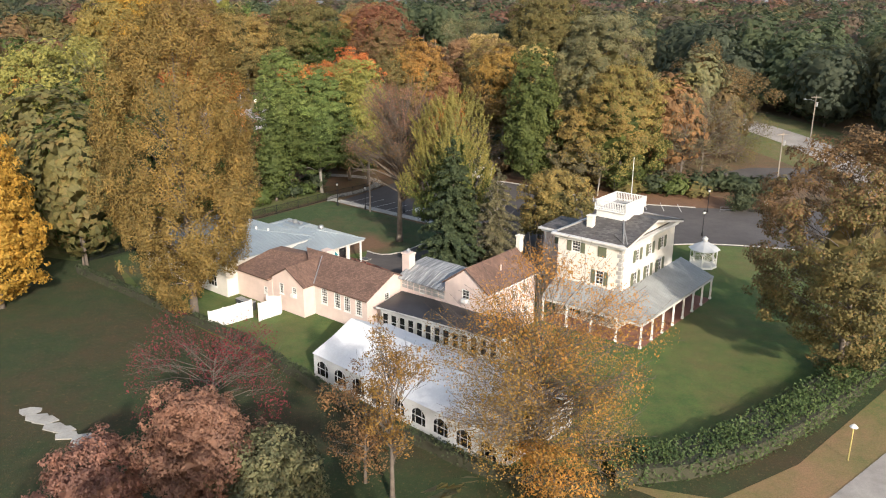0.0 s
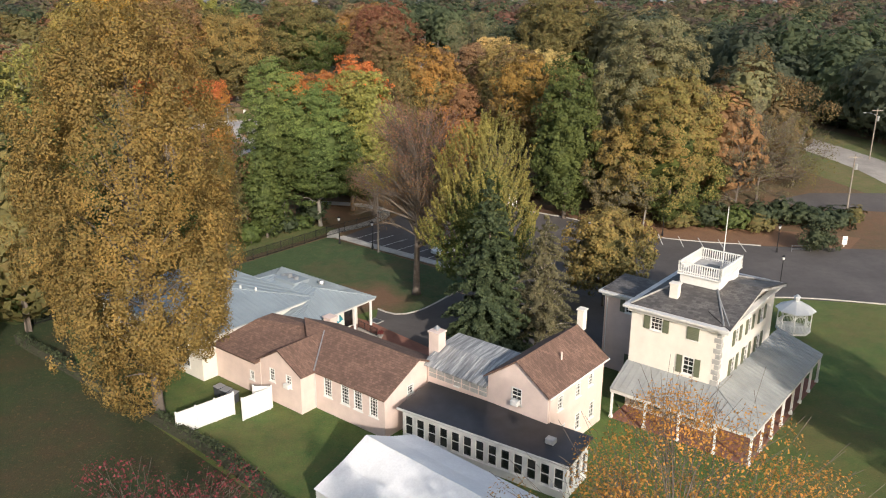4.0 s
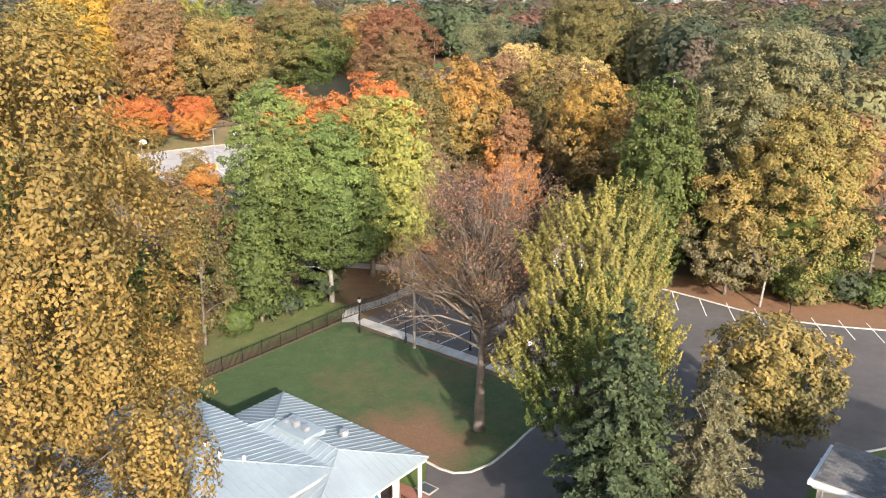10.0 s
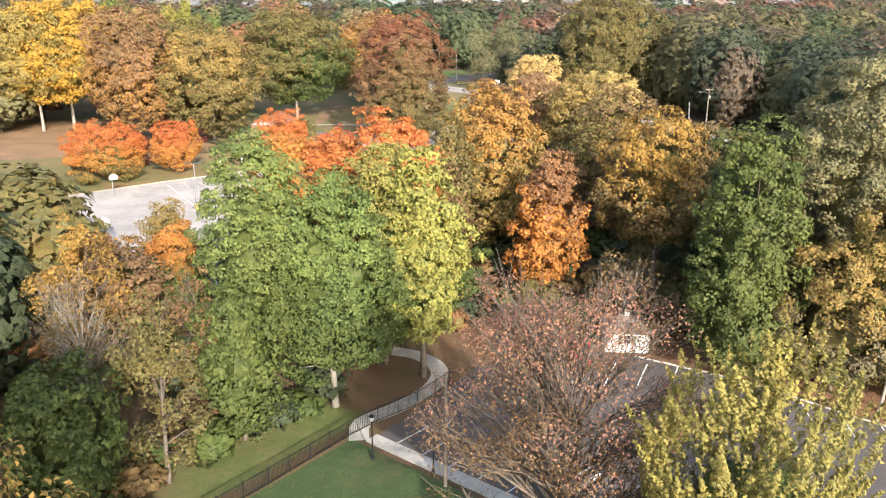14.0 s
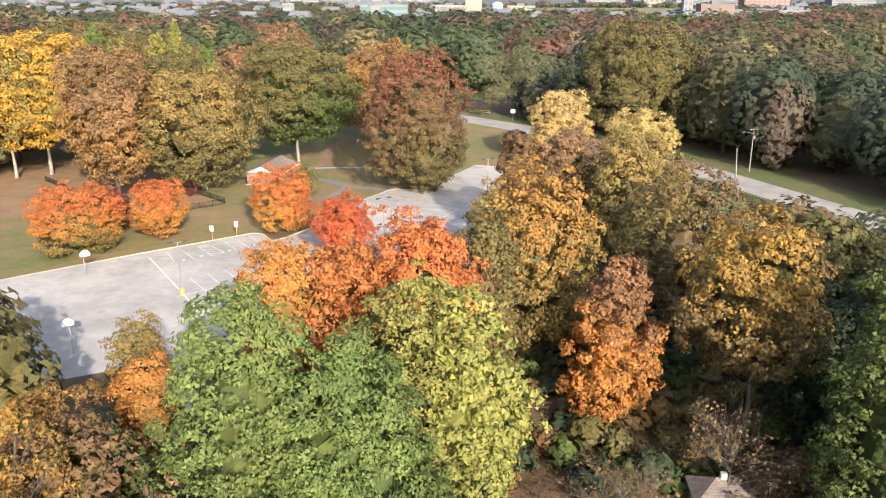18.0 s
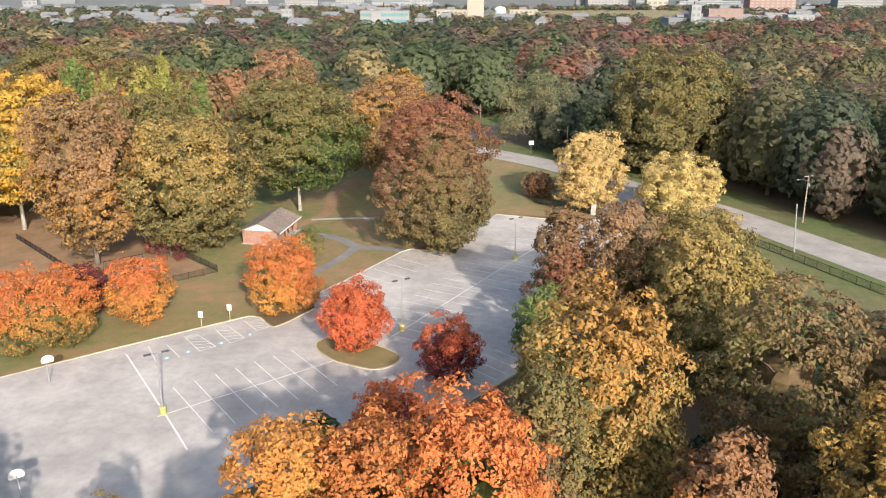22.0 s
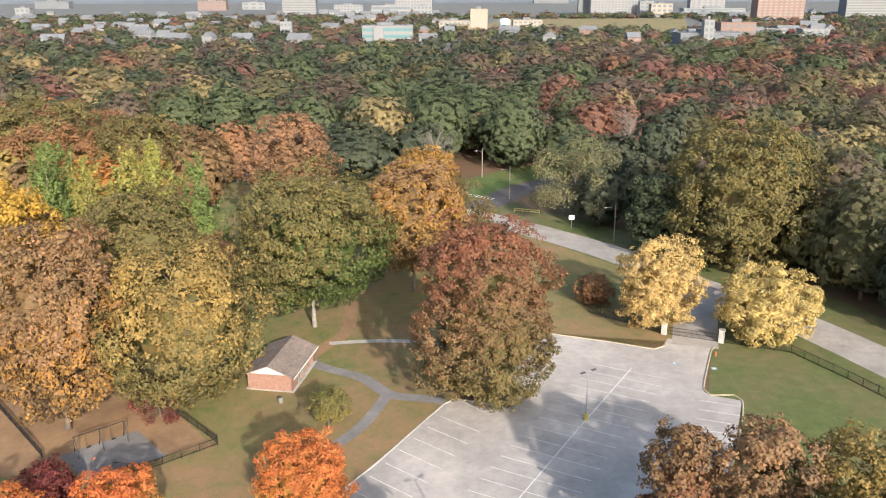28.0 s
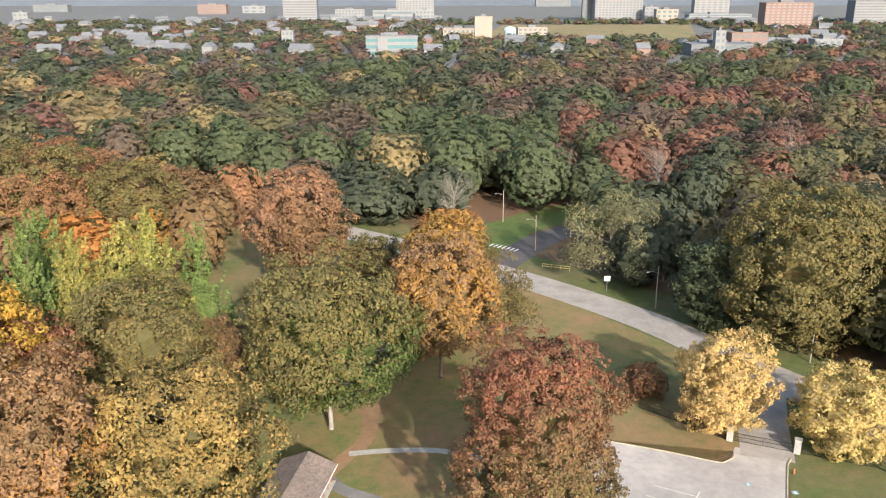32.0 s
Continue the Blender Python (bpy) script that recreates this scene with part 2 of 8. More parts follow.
def ground_material(name, grass, grass2, litter, share, leaves=0.0, patch=None):
    """Grass with worn patches and fallen leaves. share: how much of it is litter."""
    m, t, b = material(name, 0.95)
    big, mid, fine = noise_node(t, 0.05, 6.0, 0.7), noise_node(t, 0.5, 6.0, 0.7), noise_node(t, 7.0, 4.0, 0.7)
    g = ramp(t, mid.outputs["Fac"], (0.3, grass), (0.55, grass2), (0.75, dark(grass2, 1.35)))
    mask = ramp(t, mix(t, 0.3, big.outputs["Color"], mid.outputs["Color"]), (0.6 - share, (0, 0, 0)), (0.78 - share, (1, 1, 1)))
    c = mix(t, mask.outputs["Color"], g.outputs["Color"], litter)
    if patch:
        tc, dist = t.nodes.new("ShaderNodeTexCoord"), t.nodes.new("ShaderNodeVectorMath")
        dist.operation = "DISTANCE"
        dist.inputs[1].default_value = patch
        scale = t.nodes.new("ShaderNodeVectorMath")
        scale.operation = "MULTIPLY_ADD"
        scale.inputs[1].default_value, scale.inputs[2].default_value = (9.0, 9.0, 0.0), (-4.5, -4.5, 0.0)
        t.links.new(noise_node(t, 0.16, 5.0, 0.65).outputs["Color"], scale.inputs[0])
        add = t.nodes.new("ShaderNodeVectorMath")
        t.links.new(tc.outputs["Object"], add.inputs[0])
        t.links.new(scale.outputs["Vector"], add.inputs[1])
        t.links.new(add.outputs["Vector"], dist.inputs[0])
        worn = t.nodes.new("ShaderNodeMapRange")
        worn.inputs["From Min"].default_value, worn.inputs["From Max"].default_value = 6.2, 3.0
        t.links.new(dist.outputs["Value"], worn.inputs["Value"])
        c = mix(t, worn.outputs["Result"], c, (0.17, 0.095, 0.05))
    specks = ramp(t, noise_node(t, 3.0, 8.0, 0.85).outputs["Fac"], (0.55, (0, 0, 0)), (0.63, (1, 1, 1)))
    f = t.nodes.new("ShaderNodeMath")
    f.operation = "MULTIPLY"
    f.inputs[1].default_value = leaves
    t.links.new(specks.outputs["Color"], f.inputs[0])
    c = mix(t, f.outputs[0], c, (0.3, 0.17, 0.07))
    shade = ramp(t, fine.outputs["Fac"], (0.25, (0.6, 0.6, 0.6)), (0.75, (1.2, 1.2, 1.2)))
    t.links.new(mix(t, 0.85, c, shade.outputs["Color"], "MULTIPLY"), b.inputs["Base Color"])
    bump(t, b, fine.outputs["Fac"], 0.8, 0.1)
    return m


M_GROUND = ground_material("woodland_floor", (0.05, 0.066, 0.024), (0.07, 0.078, 0.03), (0.15, 0.085, 0.045), 0.24, 0.6)
M_LAWN_FRONT = ground_material("front_lawn_grass", (0.052, 0.1, 0.018), (0.084, 0.13, 0.026), (0.15, 0.115, 0.04), 0.12, 0.3)
# darker green than the front lawn, with one worn brown patch
M_LAWN = ground_material("lawn_grass", (0.034, 0.068, 0.017), (0.05, 0.085, 0.024), (0.13, 0.075, 0.04), 0.11, 0.3, (-12.0, 110.0, -0.3))
M_VERGE = ground_material("verge_grass", (0.07, 0.105, 0.022), (0.1, 0.125, 0.032), (0.2, 0.135, 0.075), 0.14, 0.45)
M_PARK = ground_material("park_grass", (0.085, 0.13, 0.03), (0.125, 0.15, 0.04), (0.28, 0.17, 0.085), 0.19, 0.55)


def paved(name, colour, patch, scale=0.12, rough=0.9):
    m, t, b = material(name, rough)
    big, mid, fine = noise_node(t, scale, 6.0, 0.65), noise_node(t, scale * 9, 5.0), noise_node(t, 40.0, 2.0)
    c = ramp(t, big.outputs["Fac"], (0.32, dark(colour, 0.78)), (0.5, colour), (0.68, patch))
    d = ramp(t, mid.outputs["Fac"], (0.3, (0.8, 0.8, 0.8)), (0.6, (1.0, 1.0, 1.0)))
    e = ramp(t, fine.outputs["Fac"], (0.3, (0.78, 0.78, 0.78)), (0.7, (1.08, 1.08, 1.08)))
    c = mix(t, 0.7, c.outputs["Color"], d.outputs["Color"], "MULTIPLY")
    t.links.new(mix(t, 0.7, c, e.outputs["Color"], "MULTIPLY"), b.inputs["Base Color"])
    bump(t, b, fine.outputs["Fac"], 0.3, 0.01)
    return m


M_ASPHALT_OLD = paved("worn_asphalt", (0.4, 0.365, 0.335), (0.5, 0.455, 0.415))
M_ASPHALT = paved("dark_asphalt", (0.095, 0.084, 0.08), (0.12, 0.106, 0.1))
M_ROAD = paved("road_asphalt", (0.34, 0.31, 0.28), (0.4, 0.37, 0.335), 0.2)
M_PATH = paved("path_asphalt", (0.2, 0.19, 0.185), (0.25, 0.235, 0.225), 0.3)
M_CONCRETE = paved("concrete", (0.42, 0.4, 0.36), (0.5, 0.475, 0.43), 0.5)
M_EARTH = paved("bare_earth", (0.26, 0.16, 0.085), (0.32, 0.2, 0.105), 0.2)
M_BRICKPAVE = paved("brick_paving", (0.25, 0.11, 0.075), (0.3, 0.14, 0.1), 0.6)
M_LITTER = ground_material("leaf_litter", (0.07, 0.06, 0.026), (0.1, 0.075, 0.034), (0.2, 0.105, 0.055), 0.3, 0.7)
M_LINE = plain("line_paint", (0.72, 0.7, 0.66), 0.8, 0, 2.0, 0.35, 12.0)
M_LINE_BLUE = plain("blue_paint", (0.25, 0.42, 0.5), 0.8, 0, 2.0, 0.35, 12.0)
M_KERB = plain("kerb_yellow", (0.5, 0.43, 0.29), 0.85, 0, 0.8, 0.35, 8.0)
M_KERB_GREY = plain("kerb_grey", (0.5, 0.47, 0.42), 0.9, 0, 0.8, 0.3, 8.0)


# ---- mesh helpers ----
def mesh_from(name, verts, faces, mat, smooth=False):
    me = bpy.data.meshes.new(name)
    me.from_pydata([tuple(v) for v in verts], [], faces)
    me.materials.append(mat)
    if smooth:
        me.polygons.foreach_set("use_smooth", [True] * len(me.polygons))
    me.update()
    return me


def part(name, bm, mat, parent=None, label="", m=None, smooth=False):
    """Links a bmesh as one mesh object, under a thing or a part where one is given."""
    me = bpy.data.meshes.new(name)
    bm.normal_update()
    bm.to_mesh(me)
    bm.free()
    me.materials.append(mat)
    if smooth:
        me.polygons.foreach_set("use_smooth", [True] * len(me.polygons))
    ob = new(name, me)
    if parent:
        ob.parent = parent
    if m is not None:
        ob.matrix_basis = m
    if label:
        ob["label"] = label
    return ob


def thing(name, m, label, category, group="", kind=""):
    ob = new(name)
    ob.empty_display_size = 0.5
    ob.matrix_basis = m
    return tagged(ob, label, category, group, kind)


def add_box(bm, x0, y0, z0, x1, y1, z1, bevel=0.0):
    r = bmesh.ops.create_cube(bm, size=1.0)
    vs = r["verts"]
    bmesh.ops.scale(bm, vec=(x1 - x0, y1 - y0, z1 - z0), verts=vs)
    bmesh.ops.translate(bm, vec=((x0 + x1) / 2, (y0 + y1) / 2, (z0 + z1) / 2), verts=vs)
    if bevel:
        es = list({e for v in vs for e in v.link_edges})
        bmesh.ops.bevel(bm, geom=es, offset=bevel, segments=1, affect="EDGES")


def box(x0, y0, z0, x1, y1, z1, bevel=0.0):
    bm = bmesh.new()
    add_box(bm, x0, y0, z0, x1, y1, z1, bevel)
    return bm


def add_tube(bm, points, radii, sides=8, caps=True):
    """A tapered round bar through points."""
    rings, n = [], len(points)
    pts = [Vector(p) for p in points]
    for i, p in enumerate(pts):
        d = (pts[min(i + 1, n - 1)] - pts[max(i - 1, 0)]).normalized()
        a = d.orthogonal().normalized() if abs(d.z) < 0.95 else Vector((1, 0, 0)).cross(d).normalized()
        b = d.cross(a)
        rings.append([bm.verts.new(p + radii[i] * (math.cos(2 * math.pi * k / sides) * a + math.sin(2 * math.pi * k / sides) * b)) for k in range(sides)])
    for q, r in zip(rings, rings[1:]):
        for k in range(sides):
            bm.faces.new((q[k], q[(k + 1) % sides], r[(k + 1) % sides], r[k]))
    if caps:
        bm.faces.new(rings[0][::-1])
        bm.faces.new(rings[-1])


def tube(points, radii, sides=8):
    bm = bmesh.new()
    add_tube(bm, points, radii, sides)
    return bm


def prism(outline, z0, z1):
    """An upright block over an outline of (x, y)."""
    bm = bmesh.new()
    lo = [bm.verts.new((x, y, z0)) for x, y in outline]
    hi = [bm.verts.new((x, y, z1)) for x, y in outline]
    n = len(outline)
    bm.faces.new(lo[::-1])
    bm.faces.new(hi)
    for i in range(n):
        bm.faces.new((lo[i], lo[(i + 1) % n], hi[(i + 1) % n], hi[i]))
    return bm


def drape(bm, lift):
    """Cuts a flat bmesh along the bends of the land and lays it on the land."""
    ys = [v.co.y for v in bm.verts]
    for y in HY:
        if min(ys) < y < max(ys):
            bmesh.ops.bisect_plane(bm, geom=bm.verts[:] + bm.edges[:] + bm.faces[:], plane_co=(0, y, 0), plane_no=(0, 1, 0))
    for v in bm.verts:
        v.co.z += land(v.co.y) + lift
    return bm


def outline_mesh(outline):
    bm = bmesh.new()
    vs = [bm.verts.new((x, y, 0)) for x, y in outline]
    bm.faces.new(vs)
    bmesh.ops.triangulate(bm, faces=bm.faces[:])
    bmesh.ops.recalc_face_normals(bm, faces=bm.faces[:])
    if sum(f.normal.z for f in bm.faces) < 0:
        bmesh.ops.reverse_faces(bm, faces=bm.faces[:])
    return bm


def sheet(name, outline, lift, mat, label, category):
    ob = part(name, drape(outline_mesh(outline), lift), mat)
    return tagged(ob, label, category, kind="structure")


def curve_points(points, step=2.0):
    """A smooth line through points of a plan."""
    p = [Vector((*q, 0)) for q in points]
    p = [2 * p[0] - p[1]] + p + [2 * p[-1] - p[-2]]
    out = []
    for i in range(1, len(p) - 2):
        n = max(1, int((p[i + 1] - p[i]).length / step))
        for k in range(n):
            s = k / n
            a, b, c, d = p[i - 1], p[i], p[i + 1], p[i + 2]
            out.append(0.5 * ((2 * b) + (c - a) * s + (2 * a - 5 * b + 4 * c - d) * s * s + (3 * b - a - 3 * c + d) * s ** 3))
    out.append(p[-2])
    return [(q.x, q.y) for q in out]


def ribbon(points, width):
    """The outline of a band along a line."""
    left, right = [], []
    for i, p in enumerate(points):
        a, b = points[max(i - 1, 0)], points[min(i + 1, len(points) - 1)]
        d = Vector((b[0] - a[0], b[1] - a[1])).normalized() * width / 2
        left.append((p[0] - d.y, p[1] + d.x))
        right.append((p[0] + d.y, p[1] - d.x))
    return left, right


def band_mesh(points, width):
    left, right = ribbon(points, width)
    bm = bmesh.new()
    a = [bm.verts.new((*q, 0)) for q in left]
    b = [bm.verts.new((*q, 0)) for q in right]
    for i in range(len(points) - 1):
        bm.faces.new((b[i], b[i + 1], a[i + 1], a[i]))
    return bm


def band(name, points, width, lift, mat, label, category):
    return tagged(part(name, drape(band_mesh(points, width), lift), mat), label, category, kind="structure")


def kerb(name, points, mat, label, width=0.2, high=0.16, step=1.5):
    """A raised kerb with a bevelled top along a line."""
    pts = points if step is None else curve_points(points, step)
    rows = []
    for w in (-width / 2, -width / 2 + 0.03, width / 2 - 0.03, width / 2):
        rows.append([])
        for i, p in enumerate(pts):
            a, b = pts[max(i - 1, 0)], pts[min(i + 1, len(pts) - 1)]
            d = Vector((b[0] - a[0], b[1] - a[1])).normalized()
            rows[-1].append((p[0] - d.y * w, p[1] + d.x * w))
    bm = bmesh.new()
    prof = []
    for w, zs in ((0, -0.1), (0, high - 0.03), (1, high), (2, high), (3, high - 0.03), (3, -0.1)):
        prof.append([bm.verts.new((x, y, land(y) + zs)) for x, y in rows[w]])
    for p, q in zip(prof, prof[1:]):
        for i in range(len(pts) - 1):
            bm.faces.new((p[i], p[i + 1], q[i + 1], q[i]))
    for i in (0, len(pts) - 1):
        bm.faces.new([p[i] for p in prof])
    bmesh.ops.recalc_face_normals(bm, faces=bm.faces[:])
    return tagged(part(name, bm, mat), label, "kerb", kind="structure")


# ---- trees ----
def leaf_cloud(rng, centres, radii, count, size, flat=1.0, loose=0.5, corners=3):
    """Corners of leaves scattered over round clumps, lying mostly along the clumps' outsides."""
    k = len(centres)
    w = radii ** 2
    pick = rng.choice(k, count, p=w / w.sum())
    d = rng.normal(size=(count, 3))
    d /= np.linalg.norm(d, axis=1)[:, None]
    d[:, 2] = np.where((d[:, 2] < -0.2) & (rng.random(count) < 0.6), -d[:, 2], d[:, 2])
    r = radii[pick] * (0.55 + 0.6 * rng.random(count) ** 0.5)
    c = centres[pick] + d * r[:, None] * np.array((1, 1, flat))
    n = d + rng.normal(size=(count, 3)) * loose + np.array((0, 0, 0.3))
    n /= np.linalg.norm(n, axis=1)[:, None]
    a = np.cross(n, rng.normal(size=(count, 3)))
    a /= np.linalg.norm(a, axis=1)[:, None]
    b = np.cross(n, a)
    s = size * (0.6 + 0.8 * rng.random(count))[:, None]
    if corners == 3:
        return np.stack([c - a * s * 0.75, c + a * s * 0.5 - b * s * 0.48, c + a * s * 0.5 + b * s * 0.48], 1)
    fold = n * s * 0.25
    return np.stack([c - a * s * 0.7, c - b * s * 0.42 + fold, c + a * s * 0.7, c + b * s * 0.42 + fold], 1)


def quads_mesh(name, quads, mats, slots=None):
    """One mesh from an array of loose leaves, all with the same number of corners."""
    n, k = quads.shape[:2]
    me = bpy.data.meshes.new(name)
    me.vertices.add(k * n)
    me.vertices.foreach_set("co", quads.reshape(-1).astype(np.float32))
    me.loops.add(k * n)
    me.loops.foreach_set("vertex_index", np.arange(k * n, dtype=np.int32))
    me.polygons.add(n)
    me.polygons.foreach_set("loop_start", np.arange(0, k * n, k, dtype=np.int32))
    for m in mats:
        me.materials.append(m)
    if slots is not None:
        me.polygons.foreach_set("material_index", slots.astype(np.int32))
    me.update(calc_edges=True)
    me.validate()
    return me


def envelope(rng, shape, q):
    """How far a crown reaches from its axis at q of its height, as a share of its radius."""
    if shape == "round":
        return np.sqrt(np.clip(1 - (2 * q - 0.84) ** 2 / 1.4, 0.03, 1))
    if shape == "oval":
        return np.clip(np.sin(np.pi * np.clip(q * 0.84 + 0.12, 0, 1)) ** 0.75, 0.12, 1)
    if shape == "column":
        return np.clip(1.0 - 0.5 * q ** 3 - 0.6 * (1 - q) ** 2, 0.3, 1)
    if shape == "cone":
        return np.clip(1.04 - q, 0.03, 1) ** 0.75
    return np.clip(0.42 + 0.7 * q, 0, 1) * np.sqrt(np.clip(1 - np.clip(q - 0.7, 0, 1) ** 2 * 9, 0.05, 1))


def crown_clumps(rng, shape, high, radius, low, n):
    """Centres and radii of the clumps of a crown: lobes at the ends of the limbs, clumps over the lobes."""
    n, span = int(n), high - low
    if shape in ("cone", "column", "dome"):
        s = rng.random(n)
        q = (1 - s ** 0.6) * 0.97 if shape == "cone" else 0.02 + 0.94 * s
        az = rng.random(n) * 2 * math.pi
        env = envelope(rng, "round" if shape == "dome" else shape, q) * ((0.92 + 0.12 * rng.random(n)) if shape == "dome" else (0.8 + 0.28 * rng.random(n)))
        size = radius * (0.13 + 0.15 * rng.random(n) ** 1.4) * np.clip(env + 0.2, 0.35, 1) * (1.7 if n < 40 else 1.0)
        rho = np.clip(radius * env * (1 + (0.04 if shape == "dome" else 0.12) * np.sin(3 * az + 8 * q)) - size * 0.4, 0, None) * np.sqrt(0.25 + 0.75 * rng.random(n))
        return np.stack([rho * np.cos(az), rho * np.sin(az), low + q * span], 1), size
    m = max(14, min(34, n // 4))
    ql = (np.arange(m) + rng.random(m)) / m * 0.82 + 0.04
    az = np.arange(m) * 2.4 + rng.normal(size=m) * 0.5 + rng.random() * 6
    env = envelope(rng, shape, ql)
    big = np.minimum(radius * (0.38 + 0.16 * rng.random(m)), span * 0.3) * np.clip(env + 0.25, 0.5, 1)
    rho = np.clip(radius * env * (0.86 + 0.26 * rng.random(m)) - big * 0.72, 0, None) * np.where(rng.random(m) < 0.22, 0.35, 1.0)
    lobes = np.stack([rho * np.cos(az), rho * np.sin(az), low + ql * span], 1)
    lobes[-1] = (rng.normal() * radius * 0.12, rng.normal() * radius * 0.12, high - big[-1] * 0.75)
    pick = rng.choice(m, n, p=big ** 2 / (big ** 2).sum())
    d = rng.normal(size=(n, 3))
    d[:, :2] += lobes[pick][:, :2] / radius * 0.9
    d[:, 2] += 0.25
    d /= np.linalg.norm(d, axis=1)[:, None]
    size = big[pick] * (0.32 + 0.26 * rng.random(n)) * (1.2 if n < 60 else 1.0)
    c = lobes[pick] + d * (big[pick] - size * 0.5)[:, None] * np.array((1, 1, 0.85))
    c[:, 2] = np.clip(c[:, 2], low + 0.3 * size, high - 0.3 * size)
    return c, size


TREES = 0


def outline_of(shape, q):
    """How far a crown's skin stands from its axis at q of its height, as a share of its radius."""
    wide, top, foot = {"round": (0.45, 2.2, 2.2), "dome": (0.40, 2.5, 2.6), "oval": (0.42, 1.7, 2.0), "column": (0.42, 2.3, 1.7), "cone": (0.12, 1.15, 2.0), "vase": (0.66, 1.9, 1.25), "skirt": (0.26, 1.55, 2.2), "broom": (0.56, 1.5, 1.3)}[shape]
    t = np.where(q > wide, (q - wide) / (1 - wide), (wide - q) / wide)
    return np.clip(1 - t ** np.where(q > wide, top, foot), 0.0, 1) ** np.where(q > wide, 1 / top, 0.6)


class Skin:
    """The skin of a crown: a turned outline with the swellings that the limbs carry."""

    def __init__(self, rng, shape, high, radius, low, swell=0.7):
        self.span, self.low, self.radius = high - low, low, radius
        self.q = np.linspace(0.004, 0.996, 240)
        self.r = outline_of(shape, self.q) * radius
        self.slope = np.gradient(self.r, self.q * self.span)
        w = self.r * np.sqrt(1 + np.clip(self.slope, -6, 6) ** 2)
        self.cum = np.cumsum(w) / w.sum()
        self.area = 2 * math.pi * w.sum() * self.span / len(self.q)
        self.turn = rng.random() * 6.28
        self.side = 1 + 0.1 * rng.normal(size=3)
        self.phase = rng.random(3) * 6.28
        m = int(np.clip(self.area / (1.3 + 0.36 * radius) ** 2, 12, 60))
        self.gap = math.sqrt(self.area / m)
        self.swell = 0.0
        self.lobes = self.points(rng, m)[0]
        self.lobes += rng.normal(size=self.lobes.shape) * self.gap * 0.25
        self.out = np.clip(rng.normal(size=m) * 0.17, -0.4, 0.3) * self.gap
        self.swell = swell

    def at(self, q, az):
        r = np.interp(q, self.q, self.r)
        r = r * (1 + 0.06 * np.sin(az + self.phase[0]) + 0.05 * np.sin(2 * az + self.phase[1] + 3 * q) + 0.04 * np.sin(3 * az + self.phase[2] - 4 * q))
        slope = np.clip(np.interp(q, self.q, self.slope), -6, 6)
        p = np.stack([r * np.cos(az), r * np.sin(az), self.low + q * self.span], -1)
        n = np.stack([np.cos(az), np.sin(az), -slope], -1)
        n /= np.linalg.norm(n, axis=-1)[..., None]
        if self.swell:
            flat = p.reshape(-1, 3)
            far = np.linalg.norm(flat[:, None] - self.lobes[None], axis=2)
            near = np.argmin(far, axis=1)
            d = far[np.arange(len(flat)), near] / (0.85 * self.gap)
            dip = (1 - np.sqrt(np.clip(1 - d ** 2, 0, 1))) * self.gap * self.swell - self.out[near]
            p = (flat - n.reshape(-1, 3) * np.minimum(dip, 0.45 * self.radius)[:, None]).reshape(p.shape)
        return p, n

    def points(self, rng, n):
        """n points spread evenly over the skin, with the way that it faces there."""
        u = (np.arange(n) + rng.random(n)) / n
        return self.at(np.interp(u, self.cum, self.q), np.arange(n) * 2.39996 + self.turn + rng.normal(size=n) * 0.25)

    def inside(self, share, rings=9, sides=12):
        """A closed faceted body within the crown, as triangles: the shaded mass of twigs and leaves."""
        q, az = np.meshgrid(np.linspace(0.05, 0.93, rings), np.arange(sides + 1) * 2 * math.pi / sides, indexing="ij")
        p = self.at(q, az)[0]
        p[..., :2] *= share
        p[..., 2] = self.low + self.span * 0.46 + (p[..., 2] - self.low - self.span * 0.46) * share
        a, b, c, d = p[:-1, :-1], p[1:, :-1], p[1:, 1:], p[:-1, 1:]
        return np.concatenate([np.stack([a, d, c], 2).reshape(-1, 3, 3), np.stack([a, c, b], 2).reshape(-1, 3, 3)])


